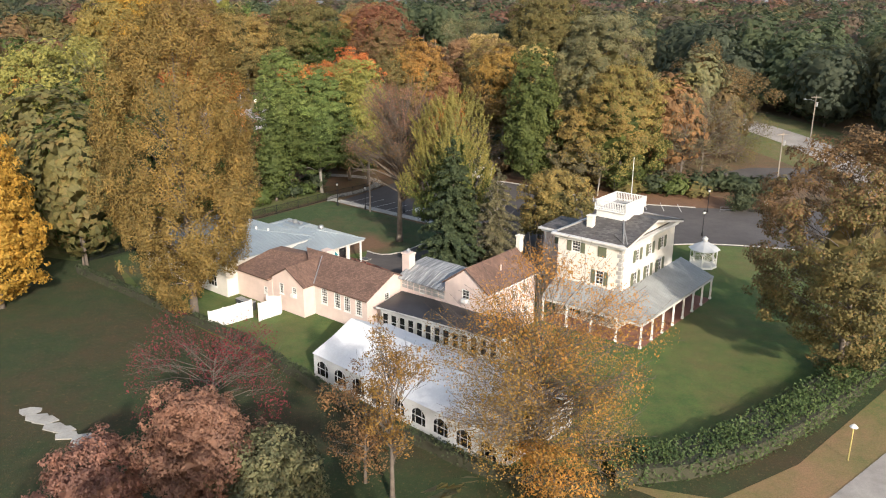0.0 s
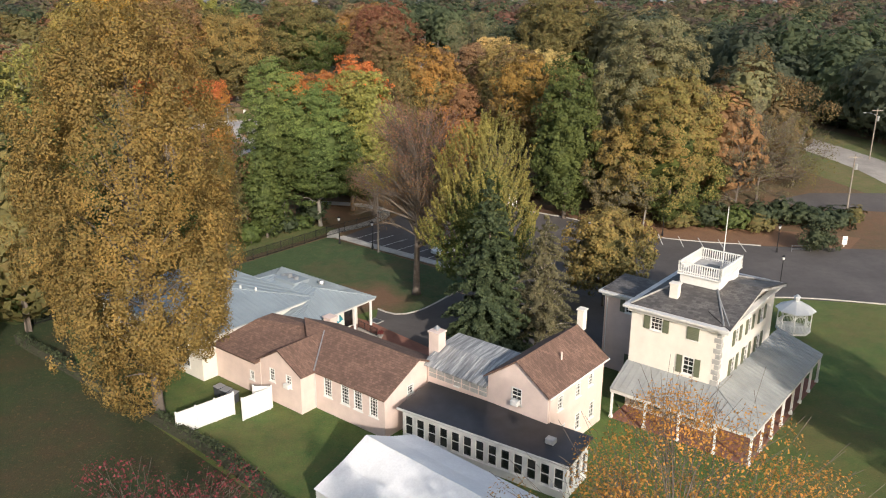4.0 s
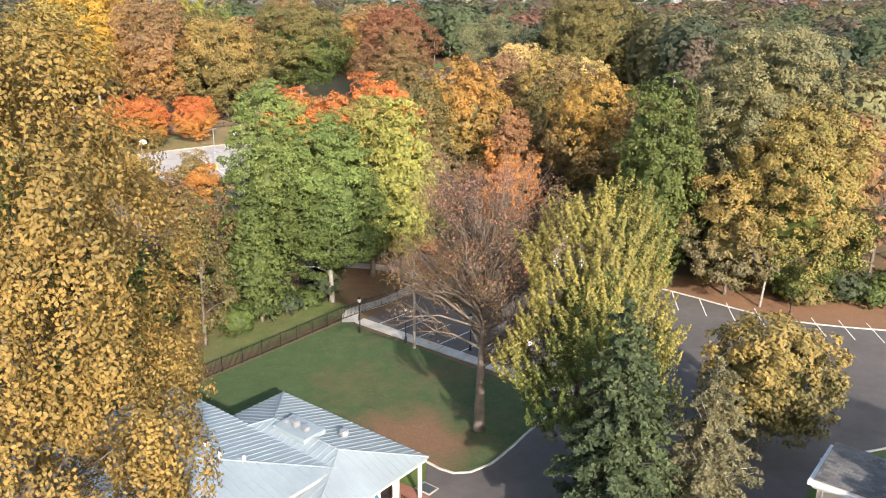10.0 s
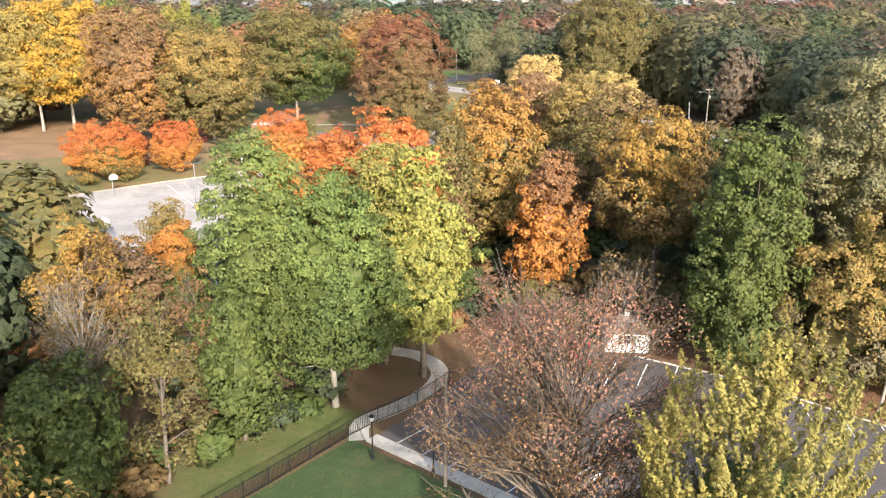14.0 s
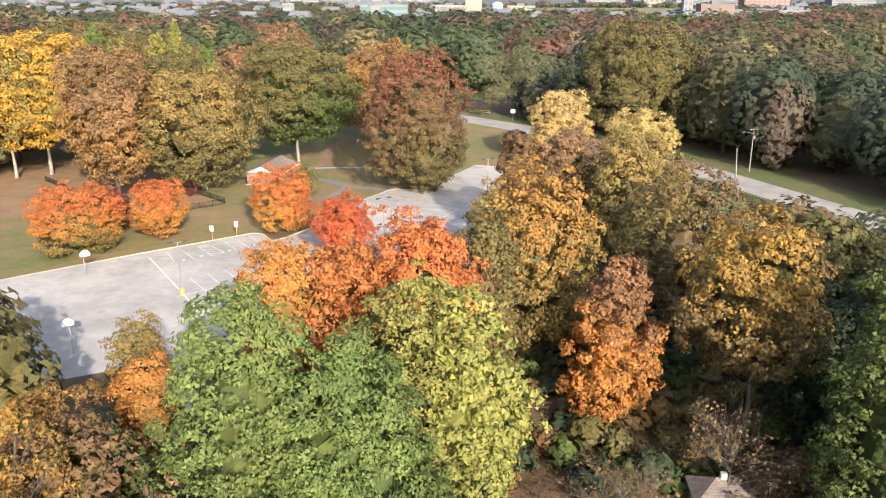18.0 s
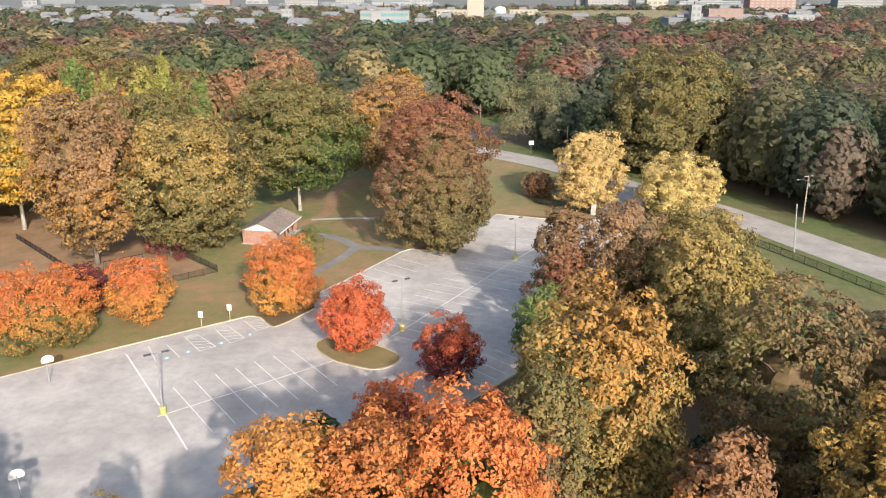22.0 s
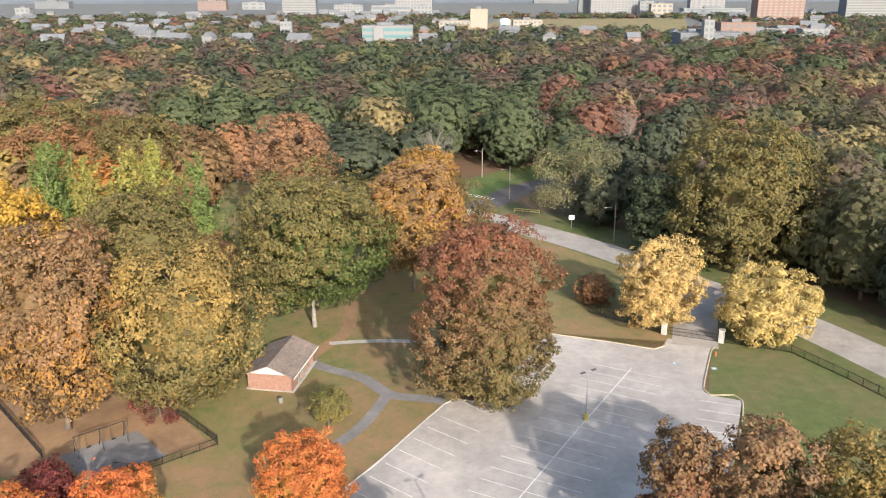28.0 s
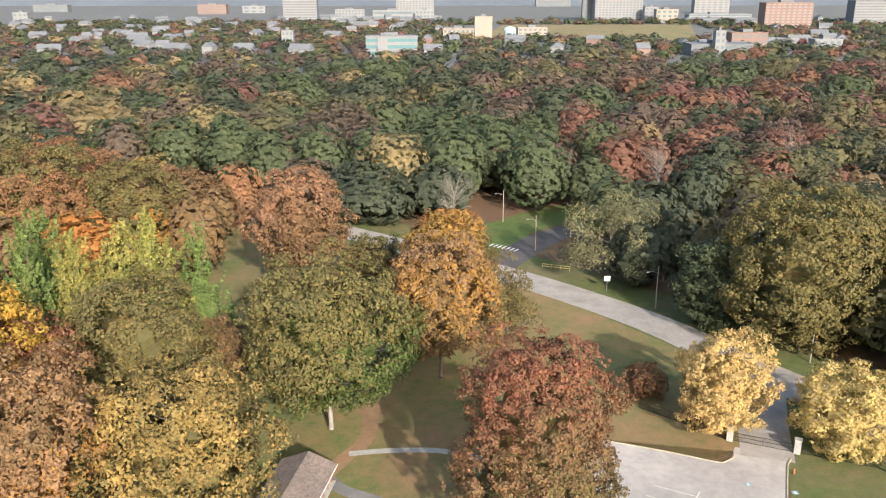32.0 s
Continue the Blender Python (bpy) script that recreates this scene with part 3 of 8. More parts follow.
def skin_leaves(rng, skin, rc, count, size, holes=0.06, depth=0.3, plume=(1.1, 1.1, 0.7), loose=0.4, corners=3, up=0.3, rise=0.0, sleek=0.0):
    """Leaves in tufts over a crown's skin, lying along the outside of their tufts. Returns leaves, tuft centres, tuft radii."""
    n = max(12, int(skin.area / (1.5 * rc * rc)))
    c, face = skin.points(rng, n)
    keep = rng.random(n) > holes
    c, face = c[keep], face[keep]
    n = len(c)
    r = rc * (0.5 + 0.9 * rng.random(n))
    c = c + face * ((rng.normal(size=n) * 0.5 * rc - 0.4 * rc) * (1 - 0.6 * sleek))[:, None] + rng.normal(size=(n, 3)) * 0.25 * rc
    deep = rng.random(n) < depth
    c[deep] -= face[deep] * (rc * (0.8 + 1.4 * rng.random(deep.sum())))[:, None]
    pick = rng.choice(n, count, p=r ** 2 / (r ** 2).sum())
    d = rng.normal(size=(count, 3))
    d /= np.linalg.norm(d, axis=1)[:, None]
    f = face[pick]
    dot = (d * f).sum(1)
    d -= f * np.where(dot < -0.25, 2 * dot, 0)[:, None]
    p = c[pick] + d * (r[pick] * (0.6 + 0.55 * rng.random(count)) * (1 - 0.4 * sleek))[:, None] * np.array(plume)
    if rise:
        u = rng.random(count) ** 0.8
        axis = f * 0.55 + np.array((0, 0, 1.0)) + rng.normal(size=(n, 3))[pick] * 0.18
        p = c[pick] + axis * (u * rise * r[pick] / rc)[:, None] + d * (r[pick] * (1.05 - u) * rng.random(count) ** 0.4)[:, None]
    nn = d * (0.8 - 0.45 * sleek) + f * (0.35 + 0.5 * sleek) + rng.normal(size=(count, 3)) * loose + np.array((0, 0, up))
    nn /= np.linalg.norm(nn, axis=1)[:, None]
    a = np.cross(nn, rng.normal(size=(count, 3)))
    a /= np.linalg.norm(a, axis=1)[:, None]
    b = np.cross(nn, a)
    s = size * (0.65 + 0.7 * rng.random(count))[:, None]
    if corners == 3:
        return np.stack([p - a * s * 0.75, p + a * s * 0.5 - b * s * 0.48, p + a * s * 0.5 + b * s * 0.48], 1), c, r
    fold = nn * s * 0.25
    return np.stack([p - a * s * 0.7, p - b * s * 0.42 + fold, p + a * s * 0.7, p + b * s * 0.42 + fold], 1), c, r


def spruce_leaves(rng, high, radius, low, tiers=22, size=0.3):
    """Needled boughs in tiers, long and flat, hanging at their ends."""
    out, tips = [], []
    for k in range(tiers):
        q = k / (tiers - 1)
        z, reach = low + (high - low) * q, radius * (1 - q) ** 0.62 * (1 - 0.25 * math.exp(-9 * q)) + 0.25
        for j in range(int(7 + 9 * (1 - q))):
            az = 6.283 * (j + rng.random()) / int(7 + 9 * (1 - q)) + k
            ln = reach * (0.72 + 0.38 * rng.random())
            m = int(26 + 46 * ln)
            s = rng.random(m) ** 0.8
            w = (rng.random(m) - 0.5) * (0.5 + 0.34 * ln) * (1.15 - s)
            dz = -0.3 * ln * s ** 1.5 + 0.12 * ln * np.clip(s - 0.8, 0, 1) - 0.25 * rng.random(m) - np.abs(w) * 0.3
            c = np.stack([s * ln * math.cos(az) - w * math.sin(az), s * ln * math.sin(az) + w * math.cos(az), z + dz + 0.45 * rng.normal()], 1)
            out.append(c)
            tips.append(((ln * 0.9 * math.cos(az), ln * 0.9 * math.sin(az), z - 0.3 * ln)))
    c = np.concatenate(out)
    n = len(c)
    nn = rng.normal(size=(n, 3)) * 0.4 + np.array((0, 0, 0.8)) + c * np.array((1, 1, 0)) / radius * 0.6
    nn /= np.linalg.norm(nn, axis=1)[:, None]
    a = np.cross(nn, rng.normal(size=(n, 3)))
    a /= np.linalg.norm(a, axis=1)[:, None]
    b = np.cross(nn, a)
    s = size * (0.6 + 0.8 * rng.random(n))[:, None]
    return np.stack([c - a * s * 0.8, c + a * s * 0.5 - b * s * 0.4, c + a * s * 0.5 + b * s * 0.4], 1), np.array(tips)


def tree(x, y, high, radius, leaf, label, category="tree", shape="round", low=0.25, leaves=4200, size=0.42, clumps=80, bark=None, bare=0.0, stems=1, group="", limbs=16, trunk=None, name="tree", corners=3, dense=True, tuft=0.0, cover=1.65, holes=0.1, plume=(1.1, 1.1, 0.7), swell=0.55, rise=0.0, core=0.58, tiers=22):
    """A tree on the land: tapered trunk, limbs that reach into the crown, and a crown of leaves in tufts."""
    global TREES
    TREES += 1
    rng = np.random.default_rng(1000 + TREES)
    bark = bark or BARK
    z0 = land(y)
    root = thing(name, pose(x, y, z0, 0, 0, rng.random() * 360), label, category, group)
    quads, inner = None, 0
    if shape == "spruce":
        quads, centres = spruce_leaves(rng, high, radius, high * low, tiers, size)
        radii = np.full(len(centres), 0.5)
    elif dense:
        skin = Skin(rng, shape, high, radius, high * low, swell)
        rc = tuft or 0.32 + 0.075 * radius
        leaf_size = size * 1.3
        count = int(np.clip(cover * skin.area / (0.6 * leaf_size ** 2), 600, 150000))
        quads, centres, radii = skin_leaves(rng, skin, rc, count, leaf_size, holes, plume=plume, corners=corners, rise=rise)
        if corners == 3:
            mass = skin.inside(core)
            inner = len(mass)
            quads = np.concatenate([quads, mass])
        centres = centres * np.array((0.8, 0.8, 0.96))
    else:
        centres, radii = crown_clumps(rng, shape, high, radius, high * low, clumps)
        quads = leaf_cloud(rng, centres, radii, leaves, size, 0.85, corners=corners) if leaves else None
    r0 = trunk or max(0.1, high * 0.0125)
    bm = bmesh.new()
    for s in range(stems):
        lean = (rng.random(2) - 0.5) * radius * (0.25 if stems == 1 else 0.9)
        foot = (rng.random(2) - 0.5) * (0.0 if stems == 1 else r0 * 4)
        f = 0.96 if shape == "spruce" else 0.9 if shape in ("cone", "column") else 0.7
        if shape == "spruce":
            lean *= 0.0
        pts = [(foot[0] + lean[0] * q ** 1.5, foot[1] + lean[1] * q ** 1.5, high * f * q - 0.25 * (q == 0)) for q in (0, 0.05, 0.2, 0.4, 0.6, 0.8, 1.0)]
        add_tube(bm, pts, [r0 * k for k in (1.5, 1.1, 0.92, 0.75, 0.55, 0.35, 0.12)], 8)
    part("trunk", bm, bark, root, smooth=True)
    bm = bmesh.new()
    order = rng.permutation(len(centres))[:int(limbs)]
    for i in order:
        c, rc = [float(v) for v in centres[i]], float(radii[i])
        start = max(high * 0.12, min(c[2] * (0.62 + 0.2 * rng.random()), high * f * 0.92))
        q = start / (high * f)
        a = Vector((lean[0] * q ** 1.5, lean[1] * q ** 1.5, start)) if stems == 1 else Vector((c[0] * 0.25, c[1] * 0.25, start))
        e = Vector(c) + Vector(rng.normal(size=3)) * 0.15 * rc
        midp = a.lerp(e, 0.55) + Vector((0, 0, (e - a).length * 0.08))
        rr = max(0.035, r0 * (0.42 - 0.25 * q))
        add_tube(bm, (a, midp, e), (rr, rr * 0.6, rr * 0.16), 5, False)
        if bare:
            for _ in range(int(3 + 9 * bare)):
                reach = max(rc, radius * 0.12)
                tip = e + Vector(np.clip(rng.normal(size=3), -1.2, 1.2)) * reach * 0.8 + Vector((0, 0, reach * 0.55))
                s0 = a.lerp(e, 0.45 + 0.5 * rng.random())
                add_tube(bm, (s0, s0.lerp(tip, 0.5) + Vector(rng.normal(size=3)) * 0.12, tip), (rr * 0.32, rr * 0.2, 0.012), 3, False)
    part("branchwork", bm, bark, root, smooth=True)
    if quads is not None:
        kinds = leaf if isinstance(leaf, tuple) else (leaf,)
        slots = np.zeros(len(quads), int)
        if len(kinds) > 1:
            q = (quads[:, 0, 2] / high - low) / (1 - low) + 0.2 * np.sin(quads[:, 0, 0] * 2.2 / radius + TREES) + rng.normal(size=len(quads)) * 0.13
            slots = np.clip((q * len(kinds)).astype(int), 0, len(kinds) - 1)
        if inner:
            slots[-inner:] = 0
        me = quads_mesh("crown", quads, [LEAF[k] for k in kinds], slots)
        ob = new("crown", me)
        ob.parent = root
    return root


def woods(name, seed, spots, leaf_names, weights, high, radius, size, label, taper=0.1, cover=1.3, tuft=1.3):
    """Many far trees as one mesh: domed crowns of leaves in tufts; kinds of tree gather in patches."""
    rng = np.random.default_rng(seed)
    tris, slots = [], []
    base = np.array(weights, float)
    phase = np.arange(len(base)) * 2.4 + seed
    for x, y in spots:
        w = base * np.clip(1 + 1.1 * np.sin(phase + x / 42 + 0.6 * np.sin(y / 37)) * np.sin(phase * 1.7 + y / 55), 0.05, 3)
        k = rng.choice(len(leaf_names), p=w / w.sum())
        hh, rr = high * (0.7 + 0.5 * rng.random()), radius * (0.7 + 0.55 * rng.random())
        skin = Skin(rng, str(rng.choice(["dome", "oval", "round", "dome"])), hh, rr, hh * taper, 0.45)
        n = max(40, int(cover * skin.area / (0.6 * size * size)))
        q = np.concatenate([skin_leaves(rng, skin, tuft * (0.8 + 0.4 * rng.random()), n, size, 0.05, 0.12, plume=(1.1, 1.1, 0.55), loose=0.12, sleek=1.0)[0], skin.inside(0.74, 5, 8)])
        q += np.array((x, y, land(y)))
        tris.append(q)
        slots.append(np.full(len(q), k))
        w, z0 = hh * 0.02, land(y)
        tris.append(np.array([[(x - w, y, z0 - 0.3), (x + w, y, z0 - 0.3), (x, y, z0 + hh * 0.75)], [(x, y - w, z0 - 0.3), (x, y + w, z0 - 0.3), (x, y, z0 + hh * 0.75)]]))
        slots.append(np.full(2, len(leaf_names)))
    me = quads_mesh(name, np.concatenate(tris), [LEAF[k] for k in leaf_names] + [BARK], np.concatenate(slots))
    return tagged(new(name, me), label, "woods", kind="stuff")


def scatter(seed, x0, x1, y0, y1, gap, keep=None):
    rng = random.Random(seed)
    out = []
    nx, ny = int((x1 - x0) / gap), int((y1 - y0) / gap)
    for i in range(nx):
        for j in range(ny):
            x = x0 + (i + 0.5 + rng.uniform(-0.42, 0.42) + 0.5 * (j % 2)) * gap
            y = y0 + (j + 0.5 + rng.uniform(-0.42, 0.42)) * gap
            if keep is None or keep(x, y):
                out.append((x, y))
    return out


# ---- ground, roads, lots ----
xs = [-2600, -1200, -600, -300, -150, -80, -40, 0, 40, 80, 150, 300, 600, 1200, 2600]
ys = sorted(set(HY) | {-100, 0, 50})
gv = [(x, y, land(y)) for y in ys for x in xs]
gf = [(j * len(xs) + i, j * len(xs) + i + 1, (j + 1) * len(xs) + i + 1, (j + 1) * len(xs) + i) for j in range(len(ys) - 1) for i in range(len(xs) - 1)]
tagged(new("ground", mesh_from("ground", gv, gf, M_GROUND)), "grass and leaf-strewn woodland floor", "ground", kind="structure")
# grass colour darkened to hold the tree shadow that lies on this side
M_ROUGH = ground_material("rough_grass", (0.018, 0.038, 0.008), (0.028, 0.048, 0.011), (0.07, 0.04, 0.017), 0.13, 0.35)
sheet("rough_grass", [(-85, 28), (16, 28), (60, 86), (66, 104), (-44, 108), (-85, 108)], 0.012, M_ROUGH, "rough grass before the house, brown with fallen leaves", "grass")
LAWN = [(-37, 91), (-11, 66.6), (4.3, 54), (13.6, 53.5), (25, 61.6), (36, 70), (52, 82), (62, 104), (36, 112), (20, 109), (-2, 112), (-6, 120), (-19, 134), (-32, 118.6), (-44, 104)]
sheet("lawn", LAWN, 0.03, M_LAWN_FRONT, "mown green lawn round the house, leaves on it", "lawn")
sheet("back_lawn", [(-44, 104), (-32, 118.6), (-19, 133.9), (-2.4, 119.9), (1.2, 115.6), (-1.8, 111.7), (-5.5, 106.7), (-8.1, 105.6), (-10.2, 107), (-14, 104), (-26, 92), (-36, 92)], 0.038, M_LAWN, "darker green lawn behind the hall, worn brown in one place", "lawn")
PARK = [(-120, 170), (-84, 191), (-57.5, 209.4), (-43.3, 218.9), (-35, 222), (-31.7, 231.8), (-21.5, 247.6), (-12, 256), (-5, 270), (14, 266), (26, 284), (14, 303), (-2, 326), (-40, 356), (-120, 400), (-170, 330)]
sheet("park_lawn", PARK, 0.03, M_PARK, "park grass strewn with fallen leaves", "lawn")
sheet("verge", [(20, 264), (14, 248), (18, 246), (10, 229), (2, 214), (26, 190), (56, 210), (48, 233), (36, 266), (26, 281)], 0.03, M_VERGE, "green roadside grass beyond the car park", "lawn")

# upper car park
UPPER = [(-84, 191), (-57.5, 209.4), (-43.3, 218.9), (-41.5, 218.3), (-39.2, 215.2), (-35.6, 219.9), (-34.6, 221.5), (-35.7, 226), (-31.7, 231.8), (-23.1, 246.2), (-21.5, 247.6), (-17.3, 246.9), (-12.4, 255.8), (-5.3, 269.9), (10.7, 263.2), (12.3, 264.5), (13.9, 267.3), (20.7, 264.2), (19.4, 262.4), (13.6, 248.8), (14.2, 247.6), (18, 245.9), (10.6, 229.6), (2, 214), (-6.3, 203.9), (-12.6, 197.1), (-16.3, 193.5), (-24, 188), (-40.5, 177.3), (-57.5, 170.4), (-75, 163)]
sheet("car_park", UPPER, 0.05, M_ASPHALT_OLD, "worn pale asphalt car park with white bays", "car park")
LOWER = [(-17.2, 134), (-11.5, 141), (-8, 146), (0, 150), (8, 148), (17.4, 142.4), (28.6, 133.8), (42, 130), (64, 128), (68, 112), (50, 108), (36, 110.5), (20, 107), (12.5, 96), (8, 92.5), (1.5, 92.5), (-3, 94.5), (-6.5, 97.5), (-10.3, 101), (-10.1, 106.9), (-8.1, 105.4), (-5.4, 106.5), (-1.6, 111.6), (1.4, 115.6), (-1.8, 121)]
sheet("car_park_lower", LOWER, 0.06, M_ASPHALT, "dark asphalt drive and car park behind the house", "car park")
MAIN_ROAD = curve_points([(16, 37), (31, 46.7), (38.5, 53), (52, 70), (64, 92), (78, 130), (80, 165), (72, 195), (62, 215), (51.5, 238), (38.9, 271), (25.9, 292), (14.4, 311.7), (-3, 332), (-22, 350), (-40, 366), (-58, 380), (-92, 402), (-140, 430)], 5)
band("road", MAIN_ROAD, 9.2, 0.08, M_ROAD, "pale worn two-lane asphalt road", "road")
band("side_road", curve_points([(-14, 345), (0, 366), (12, 376), (40, 392)], 4), 9, 0.07, M_ASPHALT, "dark asphalt side road at the junction", "road")
sheet("junction_verge", [(-22, 352), (-9, 356), (-2, 372), (11, 383), (40, 399), (40, 412), (4, 398), (-12, 382), (-34, 366)], 0.05, M_LAWN_FRONT, "green grass verge behind the side road", "grass")
band("gate_drive", curve_points([(17.3, 264), (21, 275), (27, 290)], 2), 7.2, 0.065, M_ROAD, "pale asphalt drive through the gate", "road")

HOUSE = pose(19.0, 81.5, -0.3, 0, 0, -39.5)
sheet("grass_strip", [(-48.5, 102.5), (-20.2, 135), (-18.2, 138), (-26, 141), (-40, 127), (-58, 106)], 0.02, M_VERGE, "worn grass strip outside the black fence", "grass")

# ---- buildings ----
M_CREAM = plain("stucco_cream", (0.77, 0.72, 0.64), 0.92, 0, 0.7, 0.12, 25.0, 0.2)
M_PINK = plain("stucco_pink", (0.72, 0.58, 0.52), 0.92, 0, 0.7, 0.14, 25.0, 0.2)
M_WHITE = plain("white_paint", (0.78, 0.77, 0.74), 0.55, 0, 1.5, 0.12, 20.0, 0.08)
M_TRIM = plain("grey_white_trim", (0.62, 0.61, 0.59), 0.6, 0, 1.5, 0.15, 20.0, 0.08)
M_SHUTTER = plain("green_shutter", (0.13, 0.14, 0.085), 0.6, 0, 2.0, 0.2, 20.0)
M_STONE = plain("grey_quoin", (0.42, 0.41, 0.39), 0.9, 0, 2.0, 0.3, 9.0, 0.4)
M_BLACK = plain("black_metal", (0.02, 0.02, 0.022), 0.5, 0.3, 3.0, 0.3, 30.0)
M_BRICK = plain("red_brick", (0.33, 0.19, 0.145), 0.9, 0, 2.0, 0.3, 9.0, 0.4)
M_GREYMETAL = plain("galvanised_metal", (0.45, 0.46, 0.47), 0.45, 0.6, 3.0, 0.2, 30.0)
M_BIN = plain("grey_plastic", (0.06, 0.065, 0.07), 0.5, 0, 3.0, 0.2, 30.0)


def roof_material(name, colour, rough, course, metal=0.0, spread=0.3):
    """Shingles or sheet metal: courses, stains and single darker pieces."""
    m, t, b = material(name, rough, metal)
    tc = t.nodes.new("ShaderNodeTexCoord")
    br = t.nodes.new("ShaderNodeTexBrick")
    br.inputs["Scale"].default_value = 1.0
    br.inputs["Brick Width"].default_value, br.inputs["Row Height"].default_value = course * 1.6, course
    br.inputs["Mortar Size"].default_value = 0.012
    br.inputs["Color1"].default_value, br.inputs["Color2"].default_value = (*dark(colour, 1.1), 1), (*dark(colour, 1 - spread), 1)
    br.inputs["Mortar"].default_value = (*dark(colour, 0.55), 1)
    t.links.new(tc.outputs["Object"], br.inputs["Vector"])
    stain = ramp(t, noise_node(t, 0.5, 5.0).outputs["Fac"], (0.3, (0.72, 0.72, 0.74)), (0.7, (1.12, 1.1, 1.08)))
    grain = ramp(t, noise_node(t, 14.0, 3.0).outputs["Fac"], (0.3, (0.8, 0.8, 0.8)), (0.7, (1.1, 1.1, 1.1)))
    c = mix(t, 0.9, br.outputs["Color"], stain.outputs["Color"], "MULTIPLY")
    t.links.new(mix(t, 0.8, c, grain.outputs["Color"], "MULTIPLY"), b.inputs["Base Color"])
    return m


M_SLATE = roof_material("grey_slate", (0.135, 0.125, 0.118), 0.75, 0.25, 0.0, 0.5)
M_LEAD = plain("lead_flashing", (0.33, 0.32, 0.31), 0.6, 0.1, 2.0, 0.3, 15.0)
M_SHINGLE = roof_material("brown_shingle", (0.2, 0.12, 0.088), 0.9, 0.2)
M_TIN = plain("blue_grey_metal", (0.3, 0.35, 0.385), 0.45, 0.1, 0.35, 0.16, 12.0, 0.05)
M_TIN_OLD, tt, tb = material("weathered_metal", 0.6, 0.1)
tc, mp, nz = tt.nodes.new("ShaderNodeTexCoord"), tt.nodes.new("ShaderNodeMapping"), tt.nodes.new("ShaderNodeTexNoise")
mp.inputs["Scale"].default_value = (2.6, 0.22, 0.3)
nz.inputs["Scale"].default_value, nz.inputs["Detail"].default_value, nz.inputs["Roughness"].default_value = 1.6, 6.0, 0.7
tt.links.new(tc.outputs["Object"], mp.inputs["Vector"])
tt.links.new(mp.outputs["Vector"], nz.inputs["Vector"])
tt.links.new(ramp(tt, nz.outputs["Fac"], (0.36, (0.15, 0.155, 0.16)), (0.5, (0.27, 0.275, 0.28)), (0.62, (0.48, 0.48, 0.47))).outputs["Color"], tb.inputs["Base Color"])
bump(tt, tb, nz.outputs["Fac"], 0.1)
M_PORCH_TIN = plain("grey_porch_metal", (0.36, 0.37, 0.36), 0.55, 0.1, 0.6, 0.22, 12.0, 0.05)
M_TAR = plain("black_roofing", (0.035, 0.035, 0.04), 0.35, 0, 0.8, 0.5, 10.0, 0.1)
glass, gt, gb = material("window_glass", 0.08)
gb.inputs["Base Color"].default_value = (0.012, 0.014, 0.017, 1)
gb.inputs["Specular IOR Level"].default_value = 0.8
gt.links.new(ramp(gt, noise_node(gt, 0.6, 2.0).outputs["Fac"], (0.35, (0.008, 0.01, 0.012)), (0.7, (0.05, 0.05, 0.05))).outputs["Color"], gb.inputs["Base Color"])


def slab(points, thick):
    """A sheet of a given thickness under a flat outline in space."""
    bm = bmesh.new()
    top = [bm.verts.new(p) for p in points]
    low = [bm.verts.new((p[0], p[1], p[2] - thick)) for p in points]
    n = len(points)
    bm.faces.new(top)
    bm.faces.new(low[::-1])
    for i in range(n):
        bm.faces.new((top[i], low[i], low[(i + 1) % n], top[(i + 1) % n]))
    bmesh.ops.recalc_face_normals(bm, faces=bm.faces[:])
    return bm


def seam_lines(points, gap, wide=0.035, tall=0.05):
    """Standing seams that run up a roof sheet, square to its first edge."""
    p = [Vector(q) for q in points]
    e = (p[1] - p[0]).normalized()
    nrm = e.cross(p[-1] - p[0]).normalized()
    if nrm.z < 0:
        nrm = -nrm
    s = nrm.cross(e)
    uv = [((q - p[0]).dot(e), (q - p[0]).dot(s)) for q in p]
    lo, hi = min(u for u, _ in uv), max(u for u, _ in uv)
    bm = bmesh.new()
    k = lo + gap / 2
    while k < hi:
        cut = []
        for (u0, v0), (u1, v1) in zip(uv, uv[1:] + uv[:1]):
            if (u0 - k) * (u1 - k) < 0:
                cut.append(v0 + (v1 - v0) * (k - u0) / (u1 - u0))
        if len(cut) >= 2 and max(cut) - min(cut) > 0.3:
            a, b = p[0] + e * k + s * min(cut), p[0] + e * k + s * max(cut)
            q = [a - e * wide / 2, a + e * wide / 2, b + e * wide / 2, b - e * wide / 2]
            lowv = [bm.verts.new(v) for v in q]
            topv = [bm.verts.new(v + nrm * tall) for v in q]
            bm.faces.new(topv)
            for i in range(4):
                bm.faces.new((lowv[i], lowv[(i + 1) % 4], topv[(i + 1) % 4], topv[i]))
        k += gap
    return bm


def roof_sheet(parent, points, mat, thick=0.14, seams=0.0, seam_mat=None):
    r = part("roof", slab(points, thick), mat, parent)
    if seams:
        part("standing_seam", seam_lines(points, seams), seam_mat or mat, r)["kind"] = "stuff"
    return r


